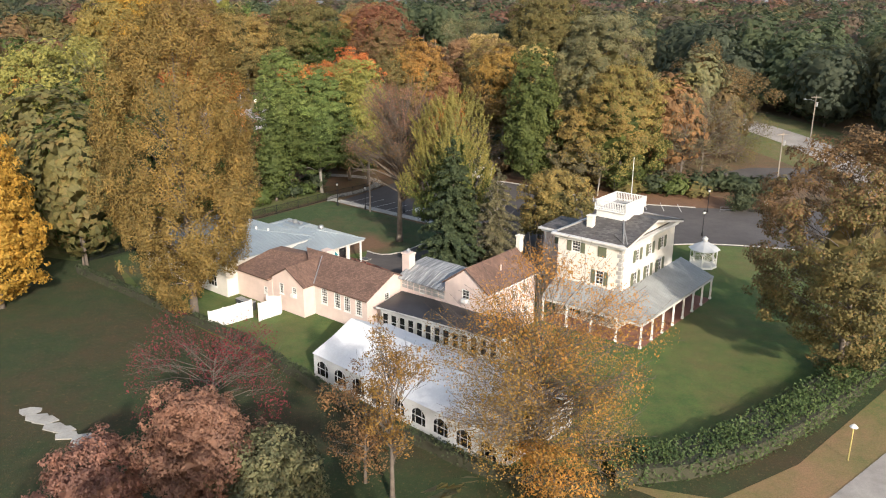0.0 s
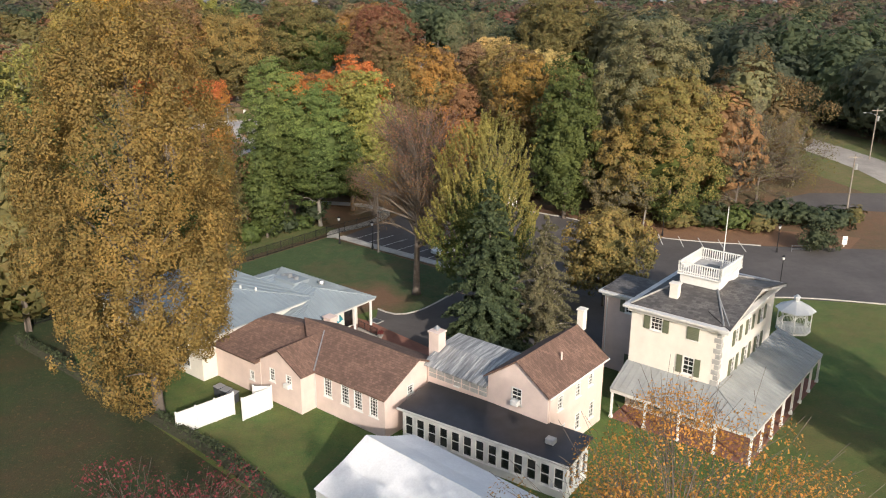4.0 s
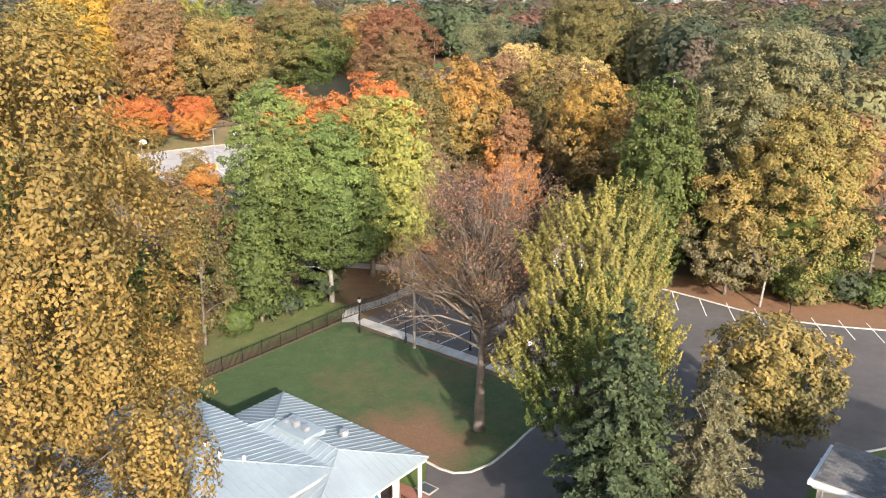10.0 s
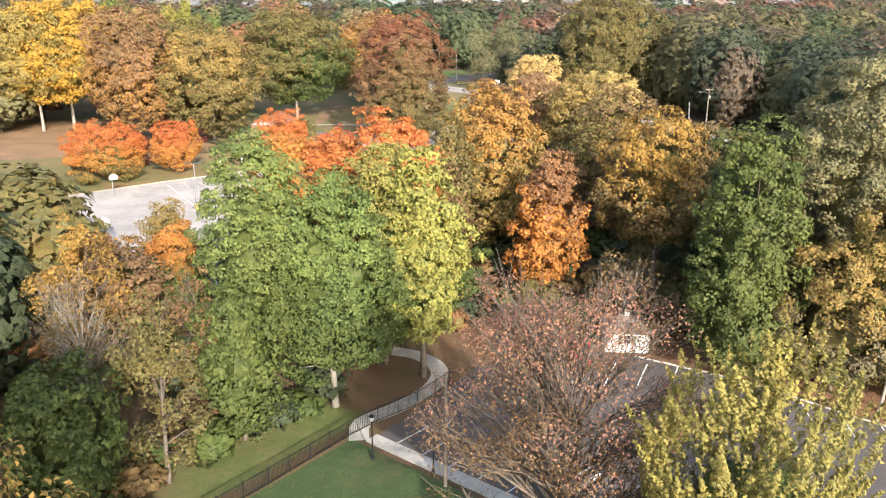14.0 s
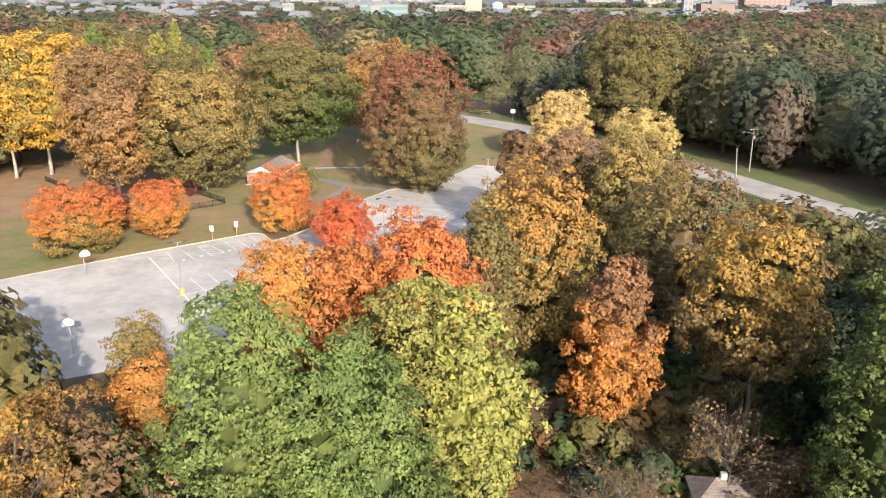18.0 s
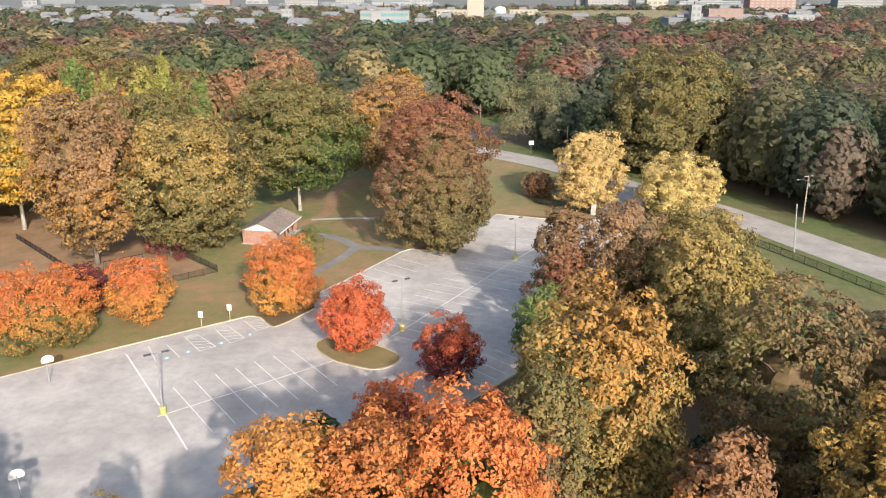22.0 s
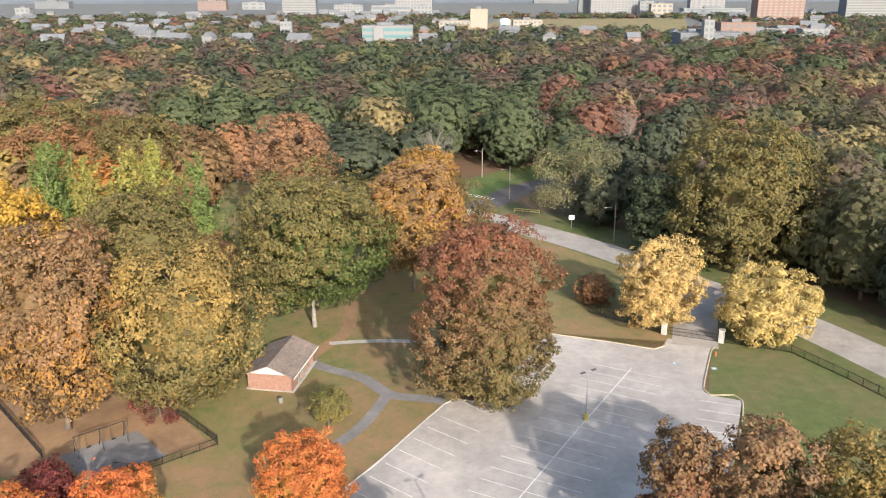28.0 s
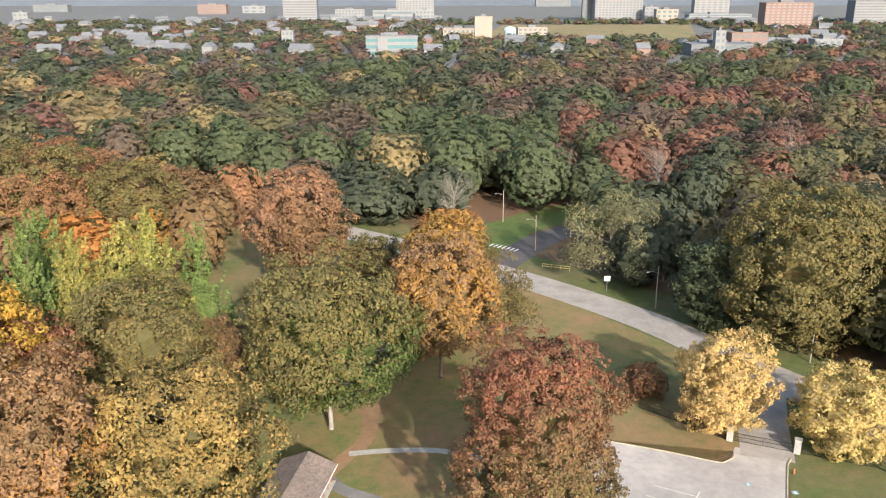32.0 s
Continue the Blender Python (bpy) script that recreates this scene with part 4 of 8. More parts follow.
def window(parent, x, z, w, hgt, panes=(2, 4), shutters="", mat=None, sill=True):
    """A window in a wall whose outer face is y = 0: frame, glazing bars, pane, sill, shutters."""
    mat = mat or M_WHITE
    f = 0.07
    bm = bmesh.new()
    for a in ((x - w / 2, x - w / 2 + f, z, z + hgt), (x + w / 2 - f, x + w / 2, z, z + hgt), (x - w / 2 + f, x + w / 2 - f, z, z + f), (x - w / 2 + f, x + w / 2 - f, z + hgt - f, z + hgt)):
        add_box(bm, a[0], -0.03, a[2], a[1], 0.12, a[3])
    fr = part("window", bm, mat, parent)
    bm = bmesh.new()
    for i in range(1, panes[0]):
        q = x - w / 2 + w * i / panes[0]
        add_box(bm, q - 0.011, 0.035, z + f, q + 0.011, 0.075, z + hgt - f)
    for i in range(1, panes[1]):
        q = z + hgt * i / panes[1]
        k = 0.025 if i * 2 == panes[1] else 0.011
        add_box(bm, x - w / 2 + f, 0.03, q - k, x + w / 2 - f, 0.08, q + k)
    part("glazing_bar", bm, mat, fr)
    part("pane", box(x - w / 2 + 0.03, 0.085, z + 0.03, x + w / 2 - 0.03, 0.1, z + hgt - 0.03), glass, fr)
    if sill:
        part("sill", box(x - w / 2 - 0.08, -0.1, z - 0.09, x + w / 2 + 0.08, 0.05, z, 0.015), mat, fr)
    for side in shutters:
        sx = {"l": x - w / 2 - w / 4 - 0.05, "r": x + w / 2 + w / 4 + 0.05, "c": x}[side]
        sw = w / 4 if side != "c" else w / 2
        n = int(hgt / 0.16)
        edge = [(-0.02, z), (-0.07, z)]
        for i in range(n):
            q = z + 0.06 + (hgt - 0.12) * i / n
            edge += [(-0.065, q), (-0.1, q + 0.012), (-0.068, q + 0.1)]
        edge += [(-0.07, z + hgt), (-0.02, z + hgt)]
        bm = bmesh.new()
        ends = [[bm.verts.new((sx + k * sw, a, b)) for a, b in edge] for k in (-1, 1)]
        for a in range(len(edge)):
            b = (a + 1) % len(edge)
            bm.faces.new((ends[0][a], ends[0][b], ends[1][b], ends[1][a]))
        bm.faces.new(ends[0][::-1])
        bm.faces.new(ends[1])
        bmesh.ops.recalc_face_normals(bm, faces=bm.faces)
        part("shutter", bm, M_SHUTTER, fr, "dark green louvred shutter")
    return fr


def wall(parent, x0, y0, x1, y1, z0, z1, mat, openings=(), thick=0.3, gable=0.0, peak=0.5, name="wall"):
    """A wall from (x0, y0) to (x1, y1), its outside on the right of that line, with openings that go through it. gable: rise of a gable on top."""
    length = math.hypot(x1 - x0, y1 - y0)
    m = pose(x0, y0, 0, 0, 0, math.degrees(math.atan2(y1 - y0, x1 - x0)))
    bm = bmesh.new()
    xs = sorted({0.0, length, *[o[0] - o[2] / 2 for o in openings], *[o[0] + o[2] / 2 for o in openings]})
    for a, b in zip(xs, xs[1:]):
        if b - a < 1e-4:
            continue
        spans = sorted((o[1], o[1] + o[3]) for o in openings if o[0] - o[2] / 2 < (a + b) / 2 < o[0] + o[2] / 2)
        z = z0
        for lo, hi in spans + [(z1, z1)]:
            if lo - z > 1e-4:
                add_box(bm, a, 0, z, b, thick, lo)
            z = hi
    if gable:
        tri = ((0, z1), (length, z1), (length * peak, z1 + gable))
        a = [bm.verts.new((x, 0, z)) for x, z in tri]
        b = [bm.verts.new((x, thick, z)) for x, z in tri]
        bm.faces.new(a)
        bm.faces.new(b[::-1])
        for i in range(3):
            bm.faces.new((a[i], b[i], b[(i + 1) % 3], a[(i + 1) % 3]))
    return part(name, bm, mat, parent, m=m)


def with_windows(parent, x0, y0, x1, y1, z0, z1, mat, wins, **more):
    """A wall and its windows. wins: x along the wall, sill height, width, height, panes, shutters."""
    w = wall(parent, x0, y0, x1, y1, z0, z1, mat, [(q[0], q[1], q[2], q[3]) for q in wins], **more)
    for q in wins:
        window(w, *q[:4], panes=q[4], shutters=q[5])
    return w


def chimney(parent, x, y, w, d, z0, z1, mat, pot=False):
    bm = box(x - w / 2, y - d / 2, z0, x + w / 2, y + d / 2, z1, 0.03)
    c = part("chimney", bm, mat, parent)
    part("chimney_cap", box(x - w / 2 - 0.08, y - d / 2 - 0.08, z1, x + w / 2 + 0.08, y + d / 2 + 0.08, z1 + 0.14, 0.03), mat, c)
    if pot:
        part("chimney_pot", tube([(x, y, z1 + 0.14), (x, y, z1 + 0.35), (x, y, z1 + 0.36), (x, y, z1 + 0.6)], [0.12, 0.12, 0.28, 0.04], 10), M_GREYMETAL, c)
    return c


# main house: two tall storeys over a wrap-round porch
main = thing("house", HOUSE, "two-storey cream stucco house with grey porch roof", "house")
X0, X1, Y0, Y1, EAVE = -7.0, 0.7, -1.2, 11.6, 9.3
with_windows(main, X0, Y0, X1, Y0, 0, EAVE, M_CREAM, [(2.25, 7.7, 1.05, 1.3, (3, 4), "lr"), (5.4, 7.75, 1.0, 1.3, (2, 4), "c"), (5.25, 4.65, 0.95, 1.55, (2, 4), "lr"), (2.2, 0.7, 0.95, 1.6, (2, 4), "lr"), (5.2, 0.7, 0.95, 1.6, (2, 4), "lr")])
with_windows(main, X1, Y0 + 0.3, X1, Y1, 0, EAVE, M_CREAM, [(3.3, 6.9, 0.95, 1.35, (2, 4), "lr"), (6.3, 6.9, 0.95, 1.35, (2, 4), "lr"), (9.3, 6.9, 0.95, 1.35, (2, 4), "lr"), (3.1, 3.75, 1.0, 2.0, (2, 4), "lr"), (6.1, 3.75, 1.0, 2.0, (2, 4), "lr"), (9.1, 3.75, 1.0, 2.0, (2, 4), "lr"), (3.1, 0.3, 1.0, 2.1, (2, 4), "lr"), (6.1, 0.3, 1.0, 2.1, (2, 4), "lr"), (9.1, 0.3, 1.0, 2.1, (2, 4), "lr")], gable=1.5)
wall(main, X1 - 0.3, Y1, X0, Y1, 0, EAVE, M_CREAM)
with_windows(main, X0, Y1 - 0.3, X0, Y0 + 0.3, 0, EAVE, M_CREAM, [(9.0, 7.6, 0.95, 1.3, (2, 4), "lr")])
for i in range(11):
    z = 3.9 + i * 0.46
    k = 0.55 if i % 2 else 0.35
    part("quoin", box(X1 - k, Y0 - 0.03, z, X1 + 0.03, Y0 + (0.9 - k), z + 0.42, 0.02), M_STONE, main)
# cornice in two steps
for d, z, hh in ((0.28, EAVE - 0.35, 0.35), (0.62, EAVE, 0.22)):
    bm = bmesh.new()
    add_box(bm, X0 - d, Y0 - d, z, X1 + d, Y0 + 0.05, z + hh, 0.02)
    add_box(bm, X0 - d, Y1 - 0.05, z, X1 + d, Y1 + d, z + hh, 0.02)
    add_box(bm, X0 - d, Y0 + 0.05, z, X0 + 0.05, Y1 - 0.05, z + hh, 0.02)
    add_box(bm, X1 - 0.05, Y0 + 0.05, z, X1 + d, Y1 - 0.05, z + hh, 0.02)
    part("cornice", bm, M_TRIM, main, "grey-white moulded cornice")
CX0, CX1, CY0, CY1, CZ = -4.7, -1.5, 3.0, 7.4, 10.85
E4 = [(X0 - 0.12, Y0 - 0.12, EAVE + 0.26), (X1 + 0.12, Y0 - 0.12, EAVE + 0.26), (X1 + 0.12, Y1 + 0.12, EAVE + 0.26), (X0 - 0.12, Y1 + 0.12, EAVE + 0.26)]
C4 = [(CX0, CY0, CZ), (CX1, CY0, CZ), (CX1, CY1, CZ), (CX0, CY1, CZ)]
for i in range(4):
    j = (i + 1) % 4
    roof_sheet(main, [E4[i], E4[j], C4[j], C4[i]], M_SLATE, 0.12)
for i in range(4):
    part("hip_cap", tube([Vector(E4[i]) + Vector((0, 0, 0.06)), Vector(C4[i]) + Vector((0, 0, 0.06))], [0.09, 0.09], 6), M_LEAD, main)
# cross gable over the long side
gy = (Y0 + Y1) / 2
roof_sheet(main, [(X1 + 0.75, Y0 - 0.5, EAVE + 0.28), (X1 + 0.75, gy, EAVE + 1.75), (-1.8, gy, EAVE + 1.75), (-1.0, Y0 + 1.2, EAVE + 0.72)], M_SLATE, 0.1)
roof_sheet(main, [(X1 + 0.75, gy, EAVE + 1.75), (X1 + 0.75, Y1 + 0.5, EAVE + 0.28), (-1.0, Y1 - 1.2, EAVE + 0.72), (-1.8, gy, EAVE + 1.75)], M_SLATE, 0.1)
for a, b in (((Y0 - 0.65, EAVE + 0.2), (gy, EAVE + 1.72)), ((gy, EAVE + 1.72), (Y1 + 0.65, EAVE + 0.2))):
    part("raking_cornice", slab([(X1 - 0.02, a[0], a[1] - 0.06), (X1 + 0.7, a[0], a[1] - 0.06), (X1 + 0.7, b[0], b[1] - 0.06), (X1 - 0.02, b[0], b[1] - 0.06)], 0.26), M_TRIM, main)
chimney(main, -4.3, 0.9, 0.75, 0.6, EAVE + 0.2, EAVE + 2.0, M_CREAM)
for yy in (Y0, Y1):
    part("valley_flashing", tube([(X1 + 0.5, yy, EAVE + 0.36), (-1.55, gy + (yy - gy) * 0.36, EAVE + 1.55)], [0.07, 0.07], 5), M_LEAD, main)
# roof deck with balustrade
deck = part("roof_deck", box(CX0 - 0.1, CY0 - 0.1, CZ - 0.5, CX1 + 0.1, CY1 + 0.1, CZ + 0.75, 0.02), M_WHITE, main, "white boarded roof lantern")
part("deck_floor", box(CX0 - 0.3, CY0 - 0.3, CZ + 0.75, CX1 + 0.3, CY1 + 0.3, CZ + 0.87, 0.02), M_WHITE, deck)
count = int((CX1 - CX0 + 0.2) / 0.22)
for i in range(count):
    x0 = CX0 - 0.1 + i * (CX1 - CX0 + 0.2) / count
    part("deck_board", box(x0 + 0.006, CY0 - 0.1, CZ + 0.87, x0 + (CX1 - CX0 + 0.2) / count - 0.006, CY1 + 0.1, CZ + 0.89), M_STONE, deck)
part("hatch", box(-3.5, 4.6, CZ + 0.87, -2.5, 5.8, CZ + 1.15, 0.03), M_TAR, deck)
for x0, y0, x1, y1 in ((CX0 - 0.2, CY0 - 0.2, CX1 + 0.2, CY0 - 0.2), (CX1 + 0.2, CY0 - 0.2, CX1 + 0.2, CY1 + 0.2), (CX1 + 0.2, CY1 + 0.2, CX0 - 0.2, CY1 + 0.2), (CX0 - 0.2, CY1 + 0.2, CX0 - 0.2, CY0 - 0.2)):
    ln = math.hypot(x1 - x0, y1 - y0)
    bm = bmesh.new()
    for z in (0.12, 0.92):
        add_box(bm, 0, -0.05, z, ln, 0.05, z + 0.09)
    n = int(ln / 0.2)
    for i in range(n + 1):
        q = ln * i / n
        k = 0.07 if i in (0, n) else 0.035
        add_box(bm, q - k, -k, 0, q + k, k, 1.05 if i in (0, n) else 0.95)
    part("balustrade", bm, M_WHITE, main, "white painted wooden balustrade", pose(x0, y0, CZ + 0.87, 0, 0, math.degrees(math.atan2(y1 - y0, x1 - x0))))
part("flagpole", tube([(-2.6, 6.6, CZ + 0.8), (-2.6, 6.6, CZ + 6.2)], [0.05, 0.03], 8), M_WHITE, main, "bare white flagpole on the roof")
# porch
PX, PYN, PYF, PZ, PW = 4.9, -4.1, 14.2, 2.85, 4.35
A, B, C, D = (X0 - 0.1, PYN, PZ), (PX, PYN, PZ), (PX, PYF, PZ), (X1, PYF, PZ)
roof_sheet(main, [A, B, (X1, Y0, PW), (X0 - 0.1, Y0, PW)], M_PORCH_TIN, 0.12, 0.55)
roof_sheet(main, [B, C, (X1, PYF, PW - 0.0), (X1, Y0, PW)], M_PORCH_TIN, 0.12, 0.55)
part("hip_ridge", tube([(PX, PYN, PZ + 0.03), (X1, Y0, PW + 0.03)], [0.06, 0.06], 6), M_PORCH_TIN, main)
bm = bmesh.new()
add_box(bm, X0 - 0.1, PYN + 0.05, PZ - 0.42, PX - 0.05, PYN + 0.25, PZ - 0.12, 0.02)
add_box(bm, PX - 0.25, PYN + 0.25, PZ - 0.42, PX - 0.05, PYF - 0.05, PZ - 0.12, 0.02)
part("porch_beam", bm, M_TRIM, main)
part("porch_floor", prism([(X0, PYN + 0.1), (PX - 0.1, PYN + 0.1), (PX - 0.1, PYF), (X1, PYF), (X1, Y0), (X0, Y0)], -0.2, 0.05), M_BRICKPAVE, main, "red brick porch floor")
for x, y in [(X0 + 0.1, PYN + 0.15), (-3.9, PYN + 0.15), (-1.0, PYN + 0.15), (2.0, PYN + 0.15)] + [(PX - 0.15, PYN + 0.15 + i * 2.56) for i in range(8)]:
    p = part("porch_post", box(x - 0.09, y - 0.09, 0.05, x + 0.09, y + 0.09, PZ - 0.42, 0.015), M_WHITE, main, "white square porch post")
    part("post_base", box(x - 0.14, y - 0.14, 0.05, x + 0.14, y + 0.14, 0.3, 0.02), M_WHITE, p)
# rear wing; tan-pink walls, chosen warmer for light bounced into their shade
with_windows(main, -12.4, 4.4, X0 - 0.02, 4.4, 0, 7.6, M_PINK, [(2.6, 6.1, 0.95, 1.25, (3, 4), "lr"), (3.4, 0.6, 0.95, 1.4, (3, 4), "l")])
wall(main, -12.4, 8.4, -12.4, 4.7, 0, 7.6, M_PINK)
wall(main, X0 - 0.02, 8.4, -12.1, 8.4, 0, 7.6, M_PINK)
for d, z in ((0.25, 7.35), (0.5, 7.6)):
    part("cornice", box(-12.4 - d, 4.4 - d, z, X0 - 0.65, 8.4 + d, z + 0.25, 0.03), M_TRIM, main, "grey-white moulded cornice")
roof_sheet(main, [(-12.6, 4.2, 7.98), (X0 - 0.65, 4.2, 7.98), (X0 - 0.65, 8.6, 8.25), (-12.6, 8.6, 8.25)], M_SLATE, 0.1)
part("downpipe", tube([(-12.1, 4.32, 0.1), (-12.1, 4.32, 7.6)], [0.05, 0.05], 6), M_WHITE, main)

# middle wing with brown gable roof
mid = thing("house_wing", HOUSE, "pink stucco wing with brown shingle gable roof", "house")
mx0, mx1, my0, my1, me_, mr = -12.9, -7.4, -13.5, -4.9, 5.75, 7.75
with_windows(mid, mx0, my0, mx1, my0, 0, me_, M_PINK, [(2.7, 4.2, 0.95, 1.35, (2, 4), "")], gable=mr - me_)
with_windows(mid, mx1, my0 + 0.3, mx1, my1, 0, me_, M_PINK, [(1.5, 3.9, 0.75, 1.2, (2, 4), ""), (4.2, 3.9, 0.75, 1.2, (2, 4), ""), (6.2, 4.1, 0.75, 1.1, (2, 4), ""), (2.0, 0.9, 0.8, 1.5, (2, 4), ""), (4.4, 0.9, 0.8, 1.5, (2, 4), ""), (6.6, 1.0, 0.8, 1.5, (2, 4), "")])
wall(mid, mx1 - 0.3, my1, mx0, my1, 0, me_, M_PINK, gable=mr - me_)
wall(mid, mx0, my1 - 0.3, mx0, my0 + 0.3, 0, me_, M_PINK)
mc = (mx0 + mx1) / 2
roof_sheet(mid, [(mx1 + 0.3, my0 - 0.25, me_ + 0.02), (mx1 + 0.3, my1 + 0.25, me_ + 0.02), (mc, my1 + 0.25, mr + 0.18), (mc, my0 - 0.25, mr + 0.18)], M_SHINGLE, 0.14)
roof_sheet(mid, [(mx0 - 0.3, my1 + 0.25, me_ + 0.02), (mx0 - 0.3, my0 - 0.25, me_ + 0.02), (mc, my0 - 0.25, mr + 0.18), (mc, my1 + 0.25, mr + 0.18)], M_SHINGLE, 0.14)
part("gutter", tube([(mx1 + 0.36, my0 - 0.25, me_ - 0.05), (mx1 + 0.36, my1 + 0.25, me_ - 0.05)], [0.07, 0.07], 6), M_WHITE, mid)
part("downpipe", tube([(mx1 + 0.06, my0 + 0.2, 0.1), (mx1 + 0.06, my0 + 0.2, me_ - 0.1)], [0.05, 0.05], 6), M_PINK, mid)
chimney(mid, mc + 0.1, my1 + 0.7, 0.6, 0.6, mr - 0.4, mr + 1.35, M_CREAM)
part("vent_pipe", tube([(mc + 1.4, my0 + 4.0, mr - 1.1), (mc + 1.4, my0 + 4.0, mr - 0.2)], [0.08, 0.08], 8), M_PINK, mid)
part("air_conditioner", box(-10.5, my0 - 0.45, 4.2, -9.85, my0 + 0.05, 4.62, 0.03), M_WHITE, mid, "white window air conditioner")

# metal-roofed link with chimney
link = thing("house_link", HOUSE, "low link with weathered metal roof and chimney", "house")
wall(link, -19.2, -13.4, mx0 - 0.02, -13.4, 0, 4.7, M_PINK)
for i in range(14):
    random.seed(40 + i)
    xx, zz = -19.0 + (i % 7) * 0.86, 3.75 + (i // 7) * 0.42
    part("stone", box(xx, -13.46, zz, xx + 0.78, -13.38, zz + 0.36, 0.04), M_STONE, link)
window(wall(link, -19.2, -13.42, -19.15, -13.42, 4.69, 4.7, M_PINK), 3.1, 3.75, 0.45, 0.75, (1, 2))
wall(link, -19.2, -7.8, -19.2, -13.1, 0, 4.7, M_PINK)
wall(link, mx0 - 0.02, -7.8, -18.9, -7.8, 0, 4.7, M_PINK)
roof_sheet(link, [(-19.5, -13.8, 4.85), (mx0, -13.8, 4.85), (mx0, -11.2, 5.75), (-19.5, -11.2, 5.75)], M_TIN_OLD, 0.1, 0.5)
roof_sheet(link, [(-19.5, -11.2, 5.75), (mx0, -11.2, 5.75), (mx0, -8.8, 5.95), (-19.5, -8.8, 5.95)], M_TIN_OLD, 0.1)
roof_sheet(link, [(mx0, -7.5, 4.85), (-19.5, -7.5, 4.85), (-19.5, -8.8, 5.95), (mx0, -8.8, 5.95)], M_TIN_OLD, 0.1)
chimney(link, -19.55, -11.7, 1.1, 0.95, 0, 7.0, M_PINK, True)

# sunroom with flat black roof
sun_room = thing("sunroom", HOUSE @ pose(-18.0, -17.9, 0, 0, 0, 5), "long sunroom with flat black roof and white windows", "sunroom")
SL = 14.3
wins = [(0.62 + i * 1.09, 0.75, 0.82, 1.75, (1, 2), "") for i in range(13)]
with_windows(sun_room, 0, 0, SL, 0, 0, 2.95, M_WHITE, wins, thick=0.2)
with_windows(sun_room, SL, 0.2, SL, 3.6, 0, 2.95, M_WHITE, [(0.6, 0.75, 0.8, 1.75, (1, 2), ""), (1.7, 0.75, 0.8, 1.75, (1, 2), ""), (2.8, 0.75, 0.8, 1.75, (1, 2), "")], thick=0.2)
wall(sun_room, 0, 3.9, 0, 0.2, 0, 2.95, M_WHITE, thick=0.2)
roof_sheet(sun_room, [(-0.3, -0.35, 3.12), (SL + 0.3, -0.35, 3.12), (SL + 0.3, 3.7, 3.5), (-0.3, 4.1, 3.5)], M_TAR, 0.16)
part("fascia", box(-0.3, -0.42, 2.95, SL + 0.3, -0.35, 3.15, 0.01), M_TRIM, sun_room)
part("roof_unit", box(SL - 2.4, 1.2, 3.28, SL - 1.7, 1.8, 3.7, 0.04), M_GREYMETAL, sun_room)

# pink wing
pink = thing("house_wing", HOUSE, "long pink stucco wing with brown shingle roof", "house")
px0, px1, py0, py1, pe, pr = -27.3, -19.3, -18.6, -10.6, 3.65, 5.5
with_windows(pink, px0, py0, px1, py0, 0, pe, M_PINK, [(1.5, 1.6, 0.95, 1.75, (3, 6), ""), (3.55, 1.6, 0.95, 1.75, (3, 6), ""), (5.05, 1.6, 0.95, 1.75, (3, 6), ""), (6.8, 1.6, 0.95, 1.75, (3, 6), "")])
with_windows(pink, px1, py0 + 0.3, px1, py1, 0, pe, M_PINK, [(2.8, 2.8, 0.75, 1.25 - 0.4, (2, 3), "")], gable=pr - pe)
wall(pink, px1 - 0.3, py1, -33.0, py1, 0, pe, M_PINK)
pc = (py0 + py1) / 2
roof_sheet(pink, [(px0 - 0.2, py0 - 0.3, pe), (px1 + 0.25, py0 - 0.3, pe), (px1 + 0.25, pc, pr + 0.18), (-33.0, pc, pr + 0.18)], M_SHINGLE, 0.14)
roof_sheet(pink, [(px1 + 0.25, py1 + 0.3, pe), (-33.0, py1 + 0.3, pe), (-33.0, pc, pr + 0.18), (px1 + 0.25, pc, pr + 0.18)], M_SHINGLE, 0.14)
gx0, gx1, gy0 = -32.6, -27.4, -20.2
with_windows(pink, gx0, gy0, gx1, gy0, 0, pe, M_PINK, [(1.55, 2.0, 0.7, 1.25, (2, 4), ""), (3.7, 2.1, 0.7, 1.15, (2, 4), "")], gable=1.5)
wall(pink, gx1, gy0 + 0.3, gx1, py0 + 0.3, 0, pe, M_PINK)
wall(pink, gx0, -15.0, gx0, gy0 + 0.3, 0, pe, M_PINK)
gc = (gx0 + gx1) / 2
roof_sheet(pink, [(gx1 + 0.3, gy0 - 0.2, pe), (gx1 + 0.3, py0 - 0.2, pe), (gc, pc - 0.4, 5.32), (gc, gy0 - 0.2, 5.32)], M_SHINGLE, 0.13)
roof_sheet(pink, [(gx0 - 0.3, pc - 0.4, pe), (gx0 - 0.3, gy0 - 0.2, pe), (gc, gy0 - 0.2, 5.32), (gc, pc - 0.4, 5.32)], M_SHINGLE, 0.13)
part("valley_flashing", tube([(gx1 + 0.2, py0 - 0.25, pe + 0.06), (gc + 0.2, pc - 0.5, 5.4)], [0.07, 0.07], 5), M_GREYMETAL, pink)
part("downpipe", tube([(gx1 + 0.08, py0 - 0.06, 0.1), (gx1 + 0.08, py0 - 0.06, pe)], [0.05, 0.05], 6), M_TRIM, pink)
part("air_conditioner", box(-29.25, gy0 - 0.4, 2.1, -28.6, gy0 + 0.05, 2.5, 0.03), M_WHITE, pink, "white window air conditioner")
